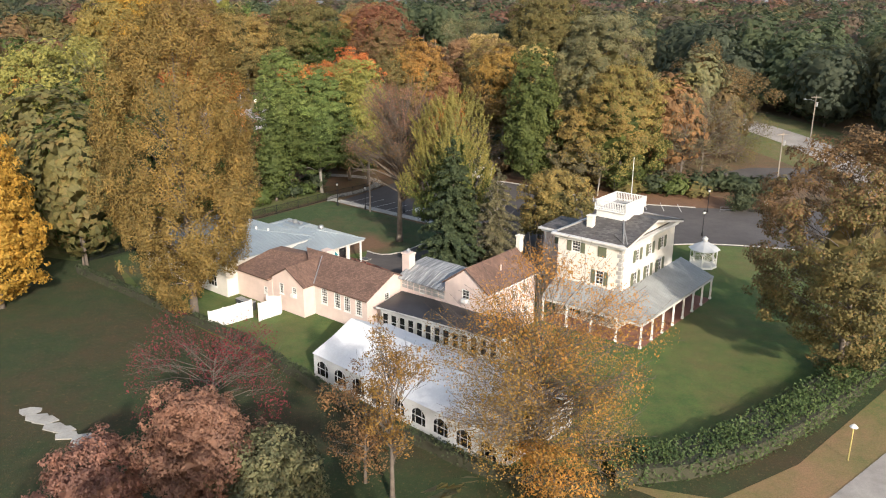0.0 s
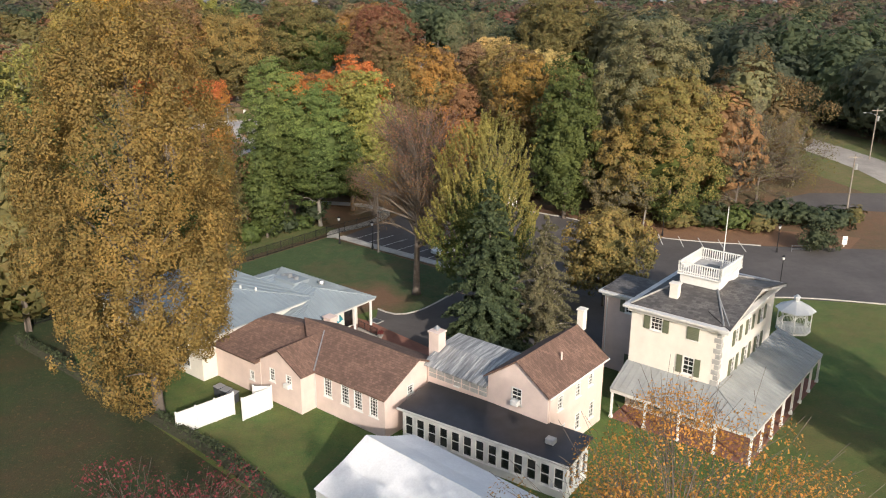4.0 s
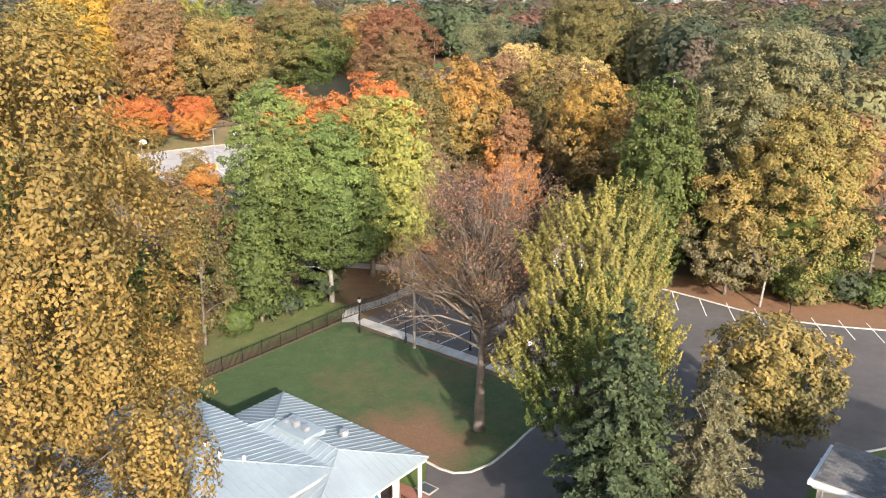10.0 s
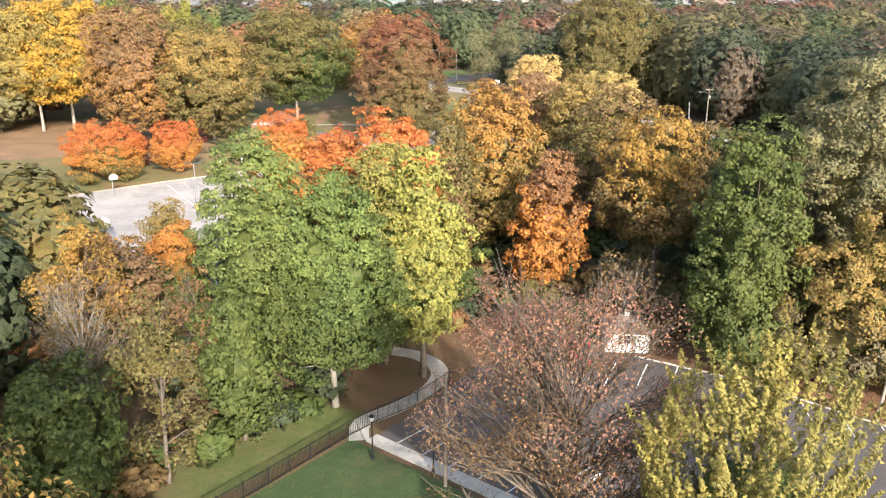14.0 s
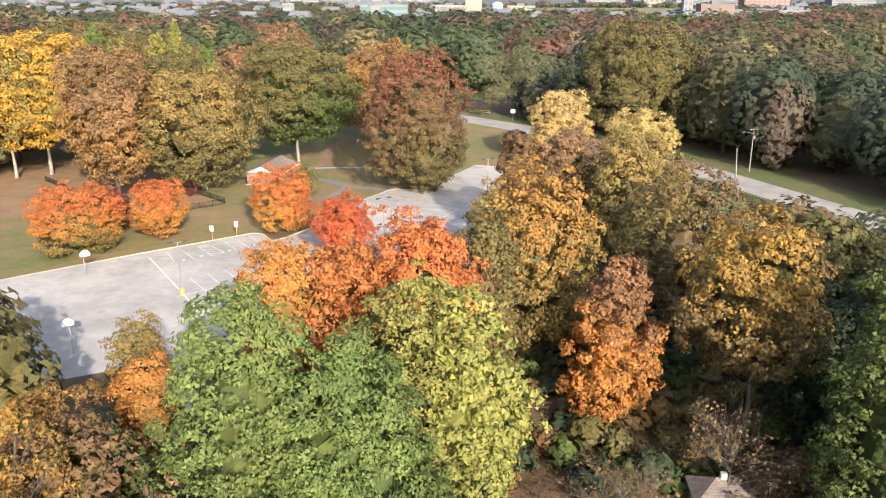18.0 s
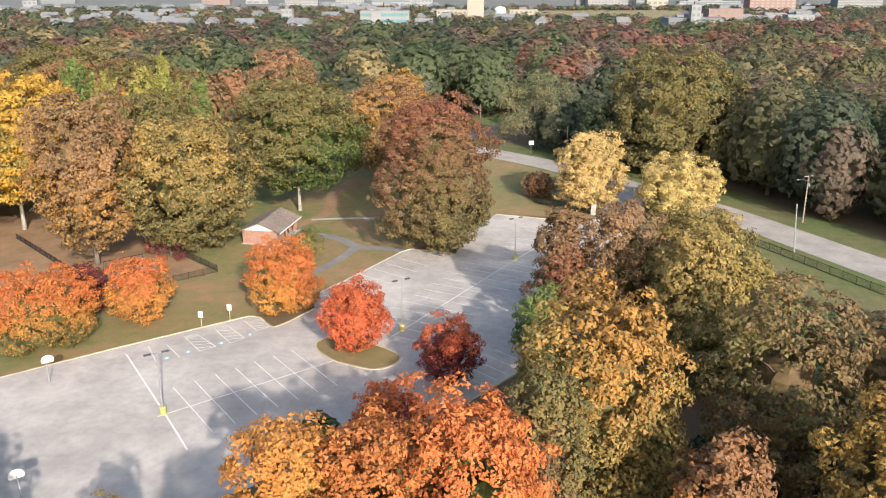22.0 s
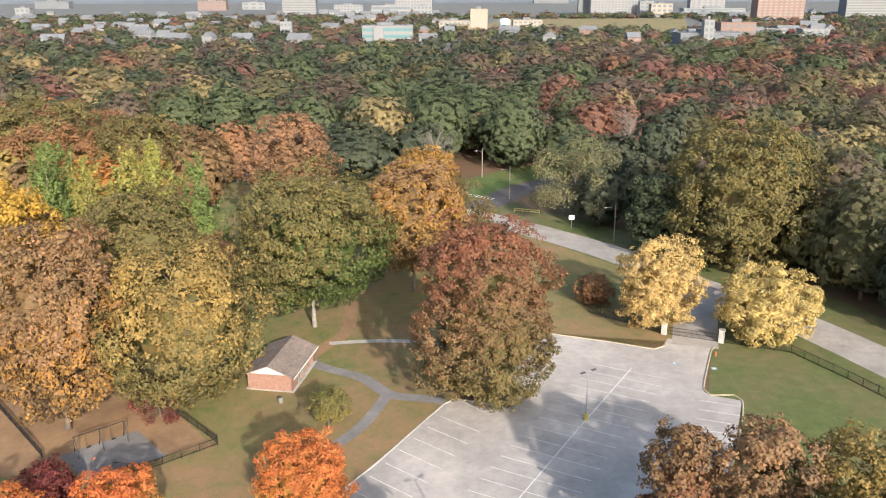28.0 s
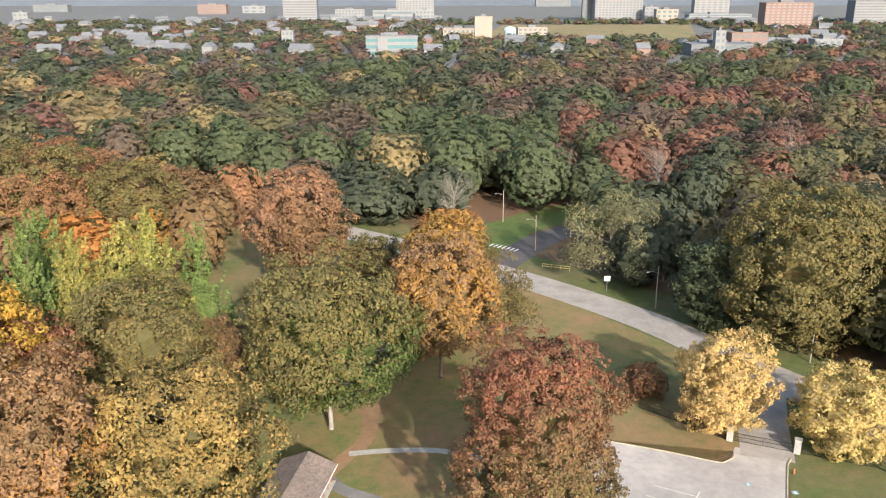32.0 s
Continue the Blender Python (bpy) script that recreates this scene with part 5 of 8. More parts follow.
# lower rear wing
with_windows(pink, -39.0, -20.25, gx0 - 0.02, -20.25, 0, 3.3, M_PINK, [(5.2, 1.3, 0.6, 0.9, (2, 2), "")])
wall(pink, -39.0, -14.0, -39.0, -19.95, 0, 3.3, M_PINK)
roof_sheet(pink, [(-39.2, -20.6, 3.3), (gx0 - 0.3, -20.6, 3.3), (-30.7, -14.2, 4.9), (-37.6, -16.4, 4.9)], M_SHINGLE, 0.13)
roof_sheet(pink, [(-39.2, -12.5, 3.3), (-39.2, -20.6, 3.3), (-37.6, -16.4, 4.9), (-37.6, -14.6, 4.9)], M_SHINGLE, 0.13)
roof_sheet(pink, [(gx0 - 0.3, -10.4, 3.5), (-39.2, -12.5, 3.3), (-37.6, -14.6, 4.9), (-30.7, -14.2, 4.9)], M_SHINGLE, 0.13)
roof_sheet(pink, [(-37.6, -16.4, 4.9), (-30.7, -14.2, 4.9), (-37.6, -14.6, 4.9)], M_SHINGLE, 0.13)

# hall with blue-grey metal roofs
hall = thing("hall", HOUSE, "long low hall with blue-grey metal roofs", "hall")
hx0, hx1, hy0, hy1, he, hr = -56.0, -39.0, -21.8, -8.9, 4.2, 5.9
with_windows(hall, hx0, hy0, hx1, hy0, 0, he, M_CREAM, [(1.6 + i * 2.5, 0.8, 1.9, 2.6, (3, 4), "") for i in range(6)])
wall(hall, hx1, hy0 + 0.3, hx1, hy1, 0, he, M_CREAM)
wall(hall, hx1 - 0.3, hy1, hx0, hy1, 0, he, M_CREAM)
wall(hall, hx0, hy1 - 0.3, hx0, hy0 + 0.3, 0, he, M_CREAM)


def hip_roof(x0, y0, x1, y1, low, ridge_a, ridge_b, top):
    """Four metal slopes that meet on a ridge, with pale hip and ridge caps."""
    a, b = (ridge_a[0], ridge_a[1], top), (ridge_b[0], ridge_b[1], top)
    c = [(x0, y0, low), (x1, y0, low), (x1, y1, low), (x0, y1, low)]
    for face in ([c[0], c[1], b, a], [c[1], c[2], b], [c[2], c[3], a, b], [c[3], c[0], a]):
        roof_sheet(hall, face, M_TIN, 0.12, 0.55)
    for p, q in ((c[0], a), (c[3], a), (c[1], b), (c[2], b), (a, b)):
        part("ridge_cap", tube([Vector(p) + Vector((0, 0, 0.03)), Vector(q) + Vector((0, 0, 0.03))], [0.05, 0.05], 6), M_TIN, hall)
    part("fascia", box(x0 + 0.1, y0 + 0.1, low - 0.34, x1 - 0.1, y1 - 0.1, low - 0.14), M_TRIM, hall)


hip_roof(hx0 - 0.6, hy0 - 0.5, -38.4, -8.4, 4.45, (hx0 + 6.0, -15.2), (-45.2, -15.2), hr)
# entrance end of the hall
ex0, ex1, ey0, ey1 = -51.0, -35.8, -13.4, -2.1
hip_roof(ex0, ey0, ex1, ey1, 3.25, (-46.0, -7.2), (-39.4, -7.2), 4.85)
part("roof_hatch", box(-45.2, -8.0, 4.6, -41.9, -6.0, 5.0, 0.03), M_TIN, hall, "flat metal roof panel with a white rim")
for i in range(5):
    part("air_unit", box(-44.9 + 0.5 * i, -7.3 + 0.25 * (i % 2), 5.0, -44.55 + 0.5 * i, -6.85 + 0.25 * (i % 2), 5.2 + 0.12 * (i % 3), 0.03), M_GREYMETAL, hall)
wall(hall, -37.5, ey0 + 0.6, -37.5, ey1 - 1.2, 0, 3.05, M_CREAM, [(1.6, 0.2, 1.3, 2.4), (3.6, 0.2, 1.3, 2.4), (6.2, 0.2, 1.3, 2.4), (8.2, 0.2, 1.3, 2.4)])
part("entrance_glazing", box(-37.65, ey0 + 0.8, 0.1, -37.58, ey1 - 1.4, 2.9), glass, hall)
wall(hall, -37.8, ey1 - 1.2, -50, ey1 - 1.2, 0, 3.05, M_CREAM)
for y in (-2.6, -5.0, -7.4, -9.8):
    part("entrance_post", box(-36.3, y - 0.11, 0, -36.08, y + 0.11, 3.0, 0.02), M_WHITE, hall)
chimney(hall, -34.3, -10.2, 1.0, 0.9, 0, 3.9, M_PINK)
for x, y, z in ((-41.2, -4.9, 4.35), (-45.6, -13.2, 5.75)):
    part("roof_vent", tube([(x, y, z - 0.7), (x, y, z), (x, y, z + 0.05), (x, y, z + 0.3)], [0.25, 0.25, 0.42, 0.3], 10), M_GREYMETAL, hall)
for x, y, z in ((-43.9, -13.4, 5.5), (-42.6, -12.5, 5.3)):
    part("vent_pipe", tube([(x, y, z - 0.6), (x, y, z + 0.4)], [0.12, 0.12], 8), M_WHITE, hall)
rail_lines = (((-11.8, 101.1), (-9.6, 98.8)), ((-12.2, 98.7), (-10.95, 97.3)))
for a, b in rail_lines:
    a, b = Vector((*a, land(a[1]) + 0.07)), Vector((*b, land(b[1]) + 0.07))
    r = thing("terrace_railing", pose(0, 0, 0), "black metal railing on a low pale wall", "railing", "terrace railings")
    d = (b - a).normalized()
    s = Vector((-d.y, d.x, 0)) * 0.15
    part("low_wall", prism([(p.x, p.y) for p in (a - s, b - s, b + s, a + s)], a.z - 0.05, a.z + 0.3), M_CONCRETE, r)
    for z in (0.42, 1.15):
        part("rail", tube([a + Vector((0, 0, z)), b + Vector((0, 0, z))], [0.03, 0.03], 6), M_BLACK, r)
    n = int((b - a).length / 0.16)
    bars = bmesh.new()
    for i in range(n + 1):
        c = a.lerp(b, i / n)
        add_tube(bars, [c + Vector((0, 0, 0.3)), c + Vector((0, 0, 1.15))], [0.035 if i % 6 == 0 else 0.014] * 2, 4)
    bar_ob = part("baluster", bars, M_BLACK, r)
    bar_ob["kind"] = "stuff"
pot = thing("planter", pose(-9.3, 98.5, land(98.5) + 0.08), "pale stone urn planter with a dark shrub", "planter")
part("urn", tube([(0, 0, 0), (0, 0, 0.08), (0, 0, 0.2), (0, 0, 0.5), (0, 0, 0.55)], [0.2, 0.2, 0.1, 0.28, 0.32], 12), M_CONCRETE, pot)
rng = np.random.default_rng(5)
shrub = new("shrub", quads_mesh("shrub", leaf_cloud(rng, np.array([(0, 0, 0.75), (0.12, 0.05, 0.9), (-0.1, 0.05, 0.85)]), np.array([0.25, 0.2, 0.2]), 400, 0.07), [LEAF["crimson"]]))
shrub.parent = pot
par = thing("garden_parasol", pose(-14.6, 99.4, land(99)), "turquoise garden parasol with pale dots", "parasol")
part("pole", tube([(0, 0, 0), (0, 0, 2.4)], [0.03, 0.03], 6), M_WHITE, par)
part("canopy", tube([(0, 0, 2.0), (0, 0, 2.05), (0, 0, 2.55)], [1.45, 1.45, 0.05], 8), plain("turquoise_cloth", (0.05, 0.35, 0.42), 0.8), par)
grate = thing("drain_grate", pose(-10.1, 103.5, land(103.5) + 0.07, 0, 0, -40), "dark steel grate in a pale frame", "grate")
part("rim", box(-0.7, -0.55, 0, 0.7, 0.55, 0.05, 0.01), M_CONCRETE, grate)
part("mesh_panel", box(-0.58, -0.43, 0.05, 0.58, 0.43, 0.07), M_BIN, grate)

# marquee
tent = thing("marquee", HOUSE @ pose(-15.8, -29.2, 0, 0, 0, -4), "long white marquee with arched clear windows", "marquee")
TL, TD, TE, TR = 22.5, 9.3, 2.55, 4.6
M_CANVAS = plain("white_canvas", (0.8, 0.8, 0.8), 0.6, 0, 0.6, 0.1, 6.0, 0.1)
bm = bmesh.new()
rows = []
for i in range(31):
    x = TL * i / 30
    sag = 0.10 * (1 - abs(((i % 6) - 3) / 3.0))
    rows.append([bm.verts.new((x, -0.15, TE)), bm.verts.new((x, TD * 0.25, TE + (TR - TE) * 0.45 - sag)), bm.verts.new((x, TD / 2, TR - sag * 0.4)), bm.verts.new((x, TD * 0.75, TE + (TR - TE) * 0.45 - sag)), bm.verts.new((x, TD + 0.15, TE))])
for p, q in zip(rows, rows[1:]):
    for k in range(4):
        bm.faces.new((p[k], q[k], q[k + 1], p[k + 1]))
ext = bmesh.ops.extrude_face_region(bm, geom=bm.faces[:])
bmesh.ops.translate(bm, vec=(0, 0, -0.03), verts=[v for v in ext["geom"] if isinstance(v, bmesh.types.BMVert)])
bmesh.ops.recalc_face_normals(bm, faces=bm.faces[:])
part("canopy", bm, M_CANVAS, tent)


def tent_side(ln, m, bays):
    bw = ln / bays
    for k in range(bays):
        x, z, ww, hh = bw / 2, 0.55, bw * 0.62, 1.45
        w = wall(tent, 0, 0, bw, 0, 0, TE, M_CANVAS, [(x, z, ww, hh)], thick=0.04, name="side_panel")
        w.matrix_basis = m @ pose(k * bw, 0, 0)
        part("pane", box(x - ww / 2, 0.012, z, x + ww / 2, 0.028, z + hh), glass, w)
        bm = bmesh.new()
        for q in (-0.25, 0.25):
            add_box(bm, x + q * ww - 0.025, -0.01, z, x + q * ww + 0.025, 0.01, z + hh)
        add_box(bm, x - ww / 2, -0.01, z + hh * 0.5 - 0.025, x + ww / 2, 0.01, z + hh * 0.5 + 0.025)
        for s in (-1, 1):
            o = [bm.verts.new((x + s * ww / 2 * c, -0.008, z + hh * v)) for c, v in ((1.0, 0.6), (1.0, 1.0), (0.0, 1.0), (0.5, 0.93), (0.85, 0.78))]
            bm.faces.new(o)
        part("window_frame", bm, M_CANVAS, w)


tent_side(TL, pose(0, 0, 0), 9)
tent_side(TD, pose(TL, 0, 0, 0, 0, 90), 4)
tent_side(TL, pose(TL, TD, 0, 0, 0, 180), 9)
tent_side(TD, pose(0, TD, 0, 0, 0, -90), 4)

# gazebo
gaz = thing("gazebo", pose(34.4, 101.3, land(101)), "white octagonal wooden garden gazebo on the lawn", "gazebo")
ring = lambda r, z, n=8: [(r * math.cos(2 * math.pi * (i + 0.5) / n), r * math.sin(2 * math.pi * (i + 0.5) / n), z) for i in range(n)]
bm = prism([(x, y) for x, y, _ in ring(1.75, 0)], 0, 0.25)
part("floor_deck", bm, M_WHITE, gaz)
bm = bmesh.new()
a, b = [bm.verts.new(p) for p in ring(2.05, 2.45)], [bm.verts.new(p) for p in ring(0.35, 3.35)]
for i in range(8):
    bm.faces.new((a[i], a[(i + 1) % 8], b[(i + 1) % 8], b[i]))
bm.faces.new(b)
bm.faces.new(a[::-1])
part("roof", bm, M_WHITE, gaz)
part("finial", tube([(0, 0, 3.3), (0, 0, 3.75), (0, 0, 3.76), (0, 0, 4.1)], [0.3, 0.3, 0.4, 0.04], 8), M_WHITE, gaz)
for i in range(8):
    p, q = Vector(ring(1.65, 0.25)[i]), Vector(ring(1.65, 0.25)[(i + 1) % 8])
    part("post", tube([p, p + Vector((0, 0, 2.25))], [0.06, 0.06], 6), M_WHITE, gaz)
    if i != 6:
        up = Vector((0, 0, 1))
        rail = part("handrail", tube([p + 0.8 * up, q + 0.8 * up], [0.04, 0.04], 4), M_WHITE, gaz)
        part("bottom_rail", tube([p + 0.1 * up, q + 0.1 * up], [0.035, 0.035], 4), M_WHITE, gaz)
        for k in range(1, 8):
            c = p.lerp(q, k / 8)
            part("baluster", tube([c + 0.1 * up, c + 0.8 * up], [0.024, 0.024], 4), M_WHITE, rail)
        part("arched_valance", tube([p.lerp(q, k / 10) + (1.45 + 0.5 * math.sin(math.pi * k / 10) ** 0.6) * up for k in range(11)], [0.06] * 11, 4), M_WHITE, gaz)
        part("head_rail", tube([p + 2.05 * up, q + 2.05 * up], [0.05, 0.05], 4), M_WHITE, gaz)

# white screen fence with bins
screen = thing("screen_fence", HOUSE, "tall white panel fence hiding bins", "fence")
for x0, y0, x1, y1 in ((-32.55, -28.9, -31.9, -23.8), (-30.45, -24.0, -30.25, -21.3), (-31.5, -22.0, -30.35, -21.0)):
    ln = math.hypot(x1 - x0, y1 - y0)
    p = part("panel", box(0, -0.04, 0.05, ln, 0.04, 2.1, 0.01), M_WHITE, screen, "", pose(x0, y0, 0, 0, 0, math.degrees(math.atan2(y1 - y0, x1 - x0))))
    for i in range(int(ln / 2.2) + 2):
        q = ln * i / (int(ln / 2.2) + 1)
        part("post", box(q - 0.07, -0.07, 0, q + 0.07, 0.07, 2.2, 0.02), M_WHITE, p)
for i in range(3):
    bin_ = thing("wheelie_bin", HOUSE @ pose(-35.5 + i * 0.95, -22.6, 0, 0, 0, 8 * i), "grey plastic wheeled rubbish bin", "bin", "bins behind the fence")
    part("body", box(-0.38, -0.38, 0.08, 0.38, 0.38, 1.0, 0.05), M_BIN, bin_)
    part("lid", box(-0.41, -0.43, 1.0, 0.41, 0.41, 1.08, 0.03), M_GREYMETAL, bin_)
    part("handle", tube([(-0.3, 0.43, 0.95), (0.3, 0.43, 0.95)], [0.025, 0.025], 6), M_BIN, bin_)

# ---- car parks, paths and their furniture ----
def strip(parent, a, b, width=0.11, mat=None, lift=0.062, name="painted_line"):
    return part(name, drape(band_mesh([a, b], width), lift), mat or M_LINE, parent)


lot = bpy.data.objects["car_park"]
ca, sa = math.cos(radians(57.2)), math.sin(radians(57.2))
strip(lot, (-22.3 - 3.5 * ca, 213.7 - 3.5 * sa), (-22.3 + 51 * ca, 213.7 + 51 * sa), 0.16)
for i in range(20):
    s = -2.0 + i * 2.72
    x, y = -22.3 + s * ca, 213.7 + s * sa
    dx, dy = 5.7 * math.cos(radians(-29)), 5.7 * math.sin(radians(-29))
    strip(lot, (x - dx, y - dy), (x + dx, y + dy))
strip(lot, (-47.6, 192.6), (-30.1, 205.2), 0.15)
for i in range(9):
    x, y = -47.7 + 1.98 * i, 198.9 + 1.53 * i
    if i < 7:
        strip(lot, (x, y), (x + 6.6, y - 9.2))
strip(lot, (-55.9, 207.5), (-42.8, 186.6), 0.2)
for a, b in (((-53.9, 209.7), (-51.7, 205.5)), ((-51.8, 210.2), (-49.1, 206.5))):
    strip(lot, a, b)
for i in range(7):
    x, y = -34.0 + 1.7 * i, 226.5 + 2.72 * i
    strip(lot, (x, y), (x + 5.0, y - 4.2))
for i in range(6):
    x, y = 17.2 - 1.13 * i, 244.2 - 2.46 * i
    strip(lot, (x, y), (x - 4.8, y + 1.9))
for i in range(6):
    x, y = -7.5 - 1.2 * i, 204.2 - 1.5 * i
    if i < 5:
        strip(lot, (x, y), (x - 3.2, y + 3.4))
# hatched bays with access ramps
for q in (((-50.3, 212.6), (-47.1, 208.1), (-45.5, 209.5), (-48.7, 213.1)), ((-47.1, 215.1), (-43.9, 210.4), (-42.4, 211.9), (-45.5, 215.9)), ((-43.7, 217.5), (-41.3, 214.2), (-39.7, 215.4), (-41.4, 217.8)), ((-20.8, 247.0), (-17.2, 243.0), (-15.2, 244.6), (-18.0, 246.6))):
    for i in range(4):
        strip(lot, q[i], q[(i + 1) % 4], 0.1)
    for i in range(1, 5):
        a, b = Vector(q[0]).lerp(Vector(q[1]), i / 5), Vector(q[3]).lerp(Vector(q[2]), min(1, i / 5 + 0.18))
        strip(lot, tuple(a), tuple(b), 0.09, None, 0.066)
    part("ramp", drape(outline_mesh([q[0], tuple(Vector(q[0]).lerp(Vector(q[1]), 0.18)), tuple(Vector(q[3]).lerp(Vector(q[2]), 0.18)), q[3]]), 0.07), M_CONCRETE, lot)
for x, y in ((-50.6, 206.3), (-48.5, 207.9), (-45.0, 210.4), (-41.9, 212.9), (12.2, 258.0), (17.6, 256.0)):
    b = part("bay_symbol", drape(outline_mesh([(x - 0.42, y - 0.4), (x + 0.4, y - 0.42), (x + 0.42, y + 0.4), (x - 0.4, y + 0.42)]), 0.063), M_LINE_BLUE, lot, "faded blue bay marking")
    part("painted_mark", drape(outline_mesh([(x - 0.2, y - 0.3), (x + 0.25, y - 0.3), (x + 0.1, y + 0.35), (x - 0.1, y + 0.35)]), 0.068), M_LINE, b)

kerb("kerb", UPPER[:3], M_KERB, "worn pale yellow kerb along the grass", step=None)
kerb("kerb", UPPER[2:7], M_KERB, "worn pale yellow kerb along the grass", step=0.8)
kerb("kerb", UPPER[7:11], M_KERB_GREY, "worn grey kerb along the grass", step=None)
kerb("kerb", UPPER[10:13], M_KERB, "worn pale yellow kerb round the oak", step=0.8)
kerb("kerb", [(-5.3, 269.9), (4, 266.2), (10.7, 263.2), (12.6, 264.4), (13.2, 265.6)], M_KERB, "worn pale yellow kerb along the grass")
kerb("kerb", [(20.4, 263.8), (19.4, 262.4), (13.8, 249.4), (14.2, 247.6), (18, 245.9), (10.6, 229.6), (2, 214), (-6.3, 203.9), (-12.6, 197.1), (-16.3, 193.5), (-19.2, 196.7)], M_KERB, "worn pale yellow kerb along the grass", step=1.2)
ISLE = [(-33.0, 210.0), (-31.8, 211.6), (-28.6, 211.8), (-23.0, 207.0), (-22.3, 205.3), (-23.2, 203.6), (-25.4, 202.6), (-30.1, 204.9), (-32.6, 208.0)]
tagged(part("island", drape(outline_mesh(ISLE), 0.14), M_PARK), "kerbed grass island in the car park", "island", kind="structure")
kerb("kerb", ISLE + ISLE[:1], M_KERB, "pale yellow kerb round the island", step=0.7)
kerb("kerb", curve_points([(-10.1, 106.9), (-8.1, 105.4), (-5.4, 106.5), (-1.6, 111.6), (1.4, 115.6), (2.2, 117.4)], 1), M_KERB_GREY, "grey kerb round the lawn", step=None)
kerb("kerb", [(8, 148), (17.4, 142.6), (28.6, 134.0), (42, 130.2)], M_KERB_GREY, "grey kerb along the lower car park")
kerb("kerb", [(20, 107), (36, 110.5), (50, 108)], M_KERB_GREY, "grey kerb along the lawn")

low = bpy.data.objects["car_park_lower"]
for i in range(6):
    x, y = -15.2 + 2.05 * i, 133.2 - 1.78 * i
    strip(low, (x, y), (x + 3.4, y + 3.4), 0.12, None, 0.072)
for i in range(9):
    x, y = 18.4 + 2.65 * i, 141.6 - 1.5 * i if i < 5 else 134.6 - 0.75 * (i - 5)
    strip(low, (x, y), (x - 0.7, y - 5.0), 0.12, None, 0.072)
for i in range(4):
    x, y = 3.0 + 2.9 * i, 147.4 - 0.5 * i
    strip(low, (x, y), (x - 2.2, y - 4.6), 0.12, None, 0.072)

pave = tagged(new("pavement"), "pale concrete slab pavement beside the lawn", "pavement", kind="structure")
for i in range(16):
    a = Vector((-17.4, 134.0)).lerp(Vector((2.2, 117.9)), i / 16)
    b = Vector((-17.4, 134.0)).lerp(Vector((2.2, 117.9)), (i + 0.965) / 16)
    bm = drape(band_mesh([tuple(a), tuple(b)], 1.35), 0.13)
    ex = bmesh.ops.extrude_face_region(bm, geom=bm.faces[:])
    bmesh.ops.translate(bm, vec=(0, 0, -0.1), verts=[v for v in ex["geom"] if isinstance(v, bmesh.types.BMVert)])
    bmesh.ops.recalc_face_normals(bm, faces=bm.faces[:])
    part("slab", bm, M_CONCRETE, pave)
band("path", curve_points([(-18.4, 133.6), (-18.3, 136.4), (-15.2, 138.9), (-12.3, 142.2), (-11.6, 145.6), (-13.4, 148.2), (-17, 149.6), (-25, 151)], 0.8), 1.7, 0.085, M_CONCRETE, "pale curving concrete footpath", "path")
band("path", [(-43.8, 176), (-37.0, 163), (-31, 154)], 1.6, 0.05, M_CONCRETE, "pale straight concrete footpath", "path")
band("path", curve_points([(-44, 262), (-41.2, 258.4), (-35, 254.6), (-30.6, 249.2), (-26, 247.9), (-23, 247)], 1), 2.0, 0.05, M_PATH, "grey asphalt park path", "path")
band("path", curve_points([(-31, 249.2), (-32.3, 245), (-34.5, 239.6), (-37.2, 236), (-39.5, 234)], 1), 1.7, 0.054, M_PATH, "grey asphalt park path", "path")
band("path", curve_points([(-36, 300), (-38.6, 287), (-38.6, 272), (-41.5, 266), (-44, 261)], 2), 2.4, 0.052, M_EARTH, "bare earth park path", "path")
band("path", curve_points([(-41, 267), (-35, 267.7), (-27.6, 267.3), (-20, 264)], 2), 1.3, 0.056, M_CONCRETE, "narrow pale park path", "path")
sheet("bare_ground", [(-100, 225), (-72, 231), (-52, 236), (-60, 246), (-70, 262), (-95, 275), (-120, 260)], 0.045, M_EARTH, "bare leaf-strewn earth beneath the trees", "ground")
sheet("play_surface", [(-70.5, 234.6), (-62.9, 240.3), (-57.4, 234.2), (-65.4, 229.5)], 0.06, M_PATH, "dark grey rubber surface under the playground frame", "play surface")
sheet("litter_strip", [(3, 149.6), (8, 148.2), (17.4, 142.8), (28.6, 134.2), (42, 130.4), (54, 129), (58, 134), (46, 138), (32, 141), (22, 146), (10, 152)], 0.035, M_LITTER, "fallen brown leaves between kerb and trees", "ground")
sheet("terrace", [(-3.6, 93.6), (-2.6, 95), (-10.8, 103.4), (-13, 105), (-16.5, 101.5), (-9.5, 95)], 0.075, M_BRICKPAVE, "red brick terrace beside the hall", "terrace")
sheet("drive_patch", [(52, 152), (60, 156), (74, 156), (70, 146), (58, 148)], 0.05, M_ASPHALT, "dark asphalt lay-by on the grass", "road")
sheet("verge", [(44, 128), (40, 140), (50, 160), (62, 176), (72, 150), (70, 130)], 0.03, M_GROUND, "rough leafy ground between car park and road", "lawn")
band("verge", MAIN_ROAD[22:], 30.0, 0.02, M_VERGE, "green grass verges along the road", "lawn")
sheet("roadside_grass", [(13, 52), (20, 50), (27.5, 54.5), (35.5, 62), (44, 70), (52, 78), (58, 76), (46, 60), (32, 47), (24, 44)], 0.04, M_PARK, "yellowish mown grass beside the road", "lawn")


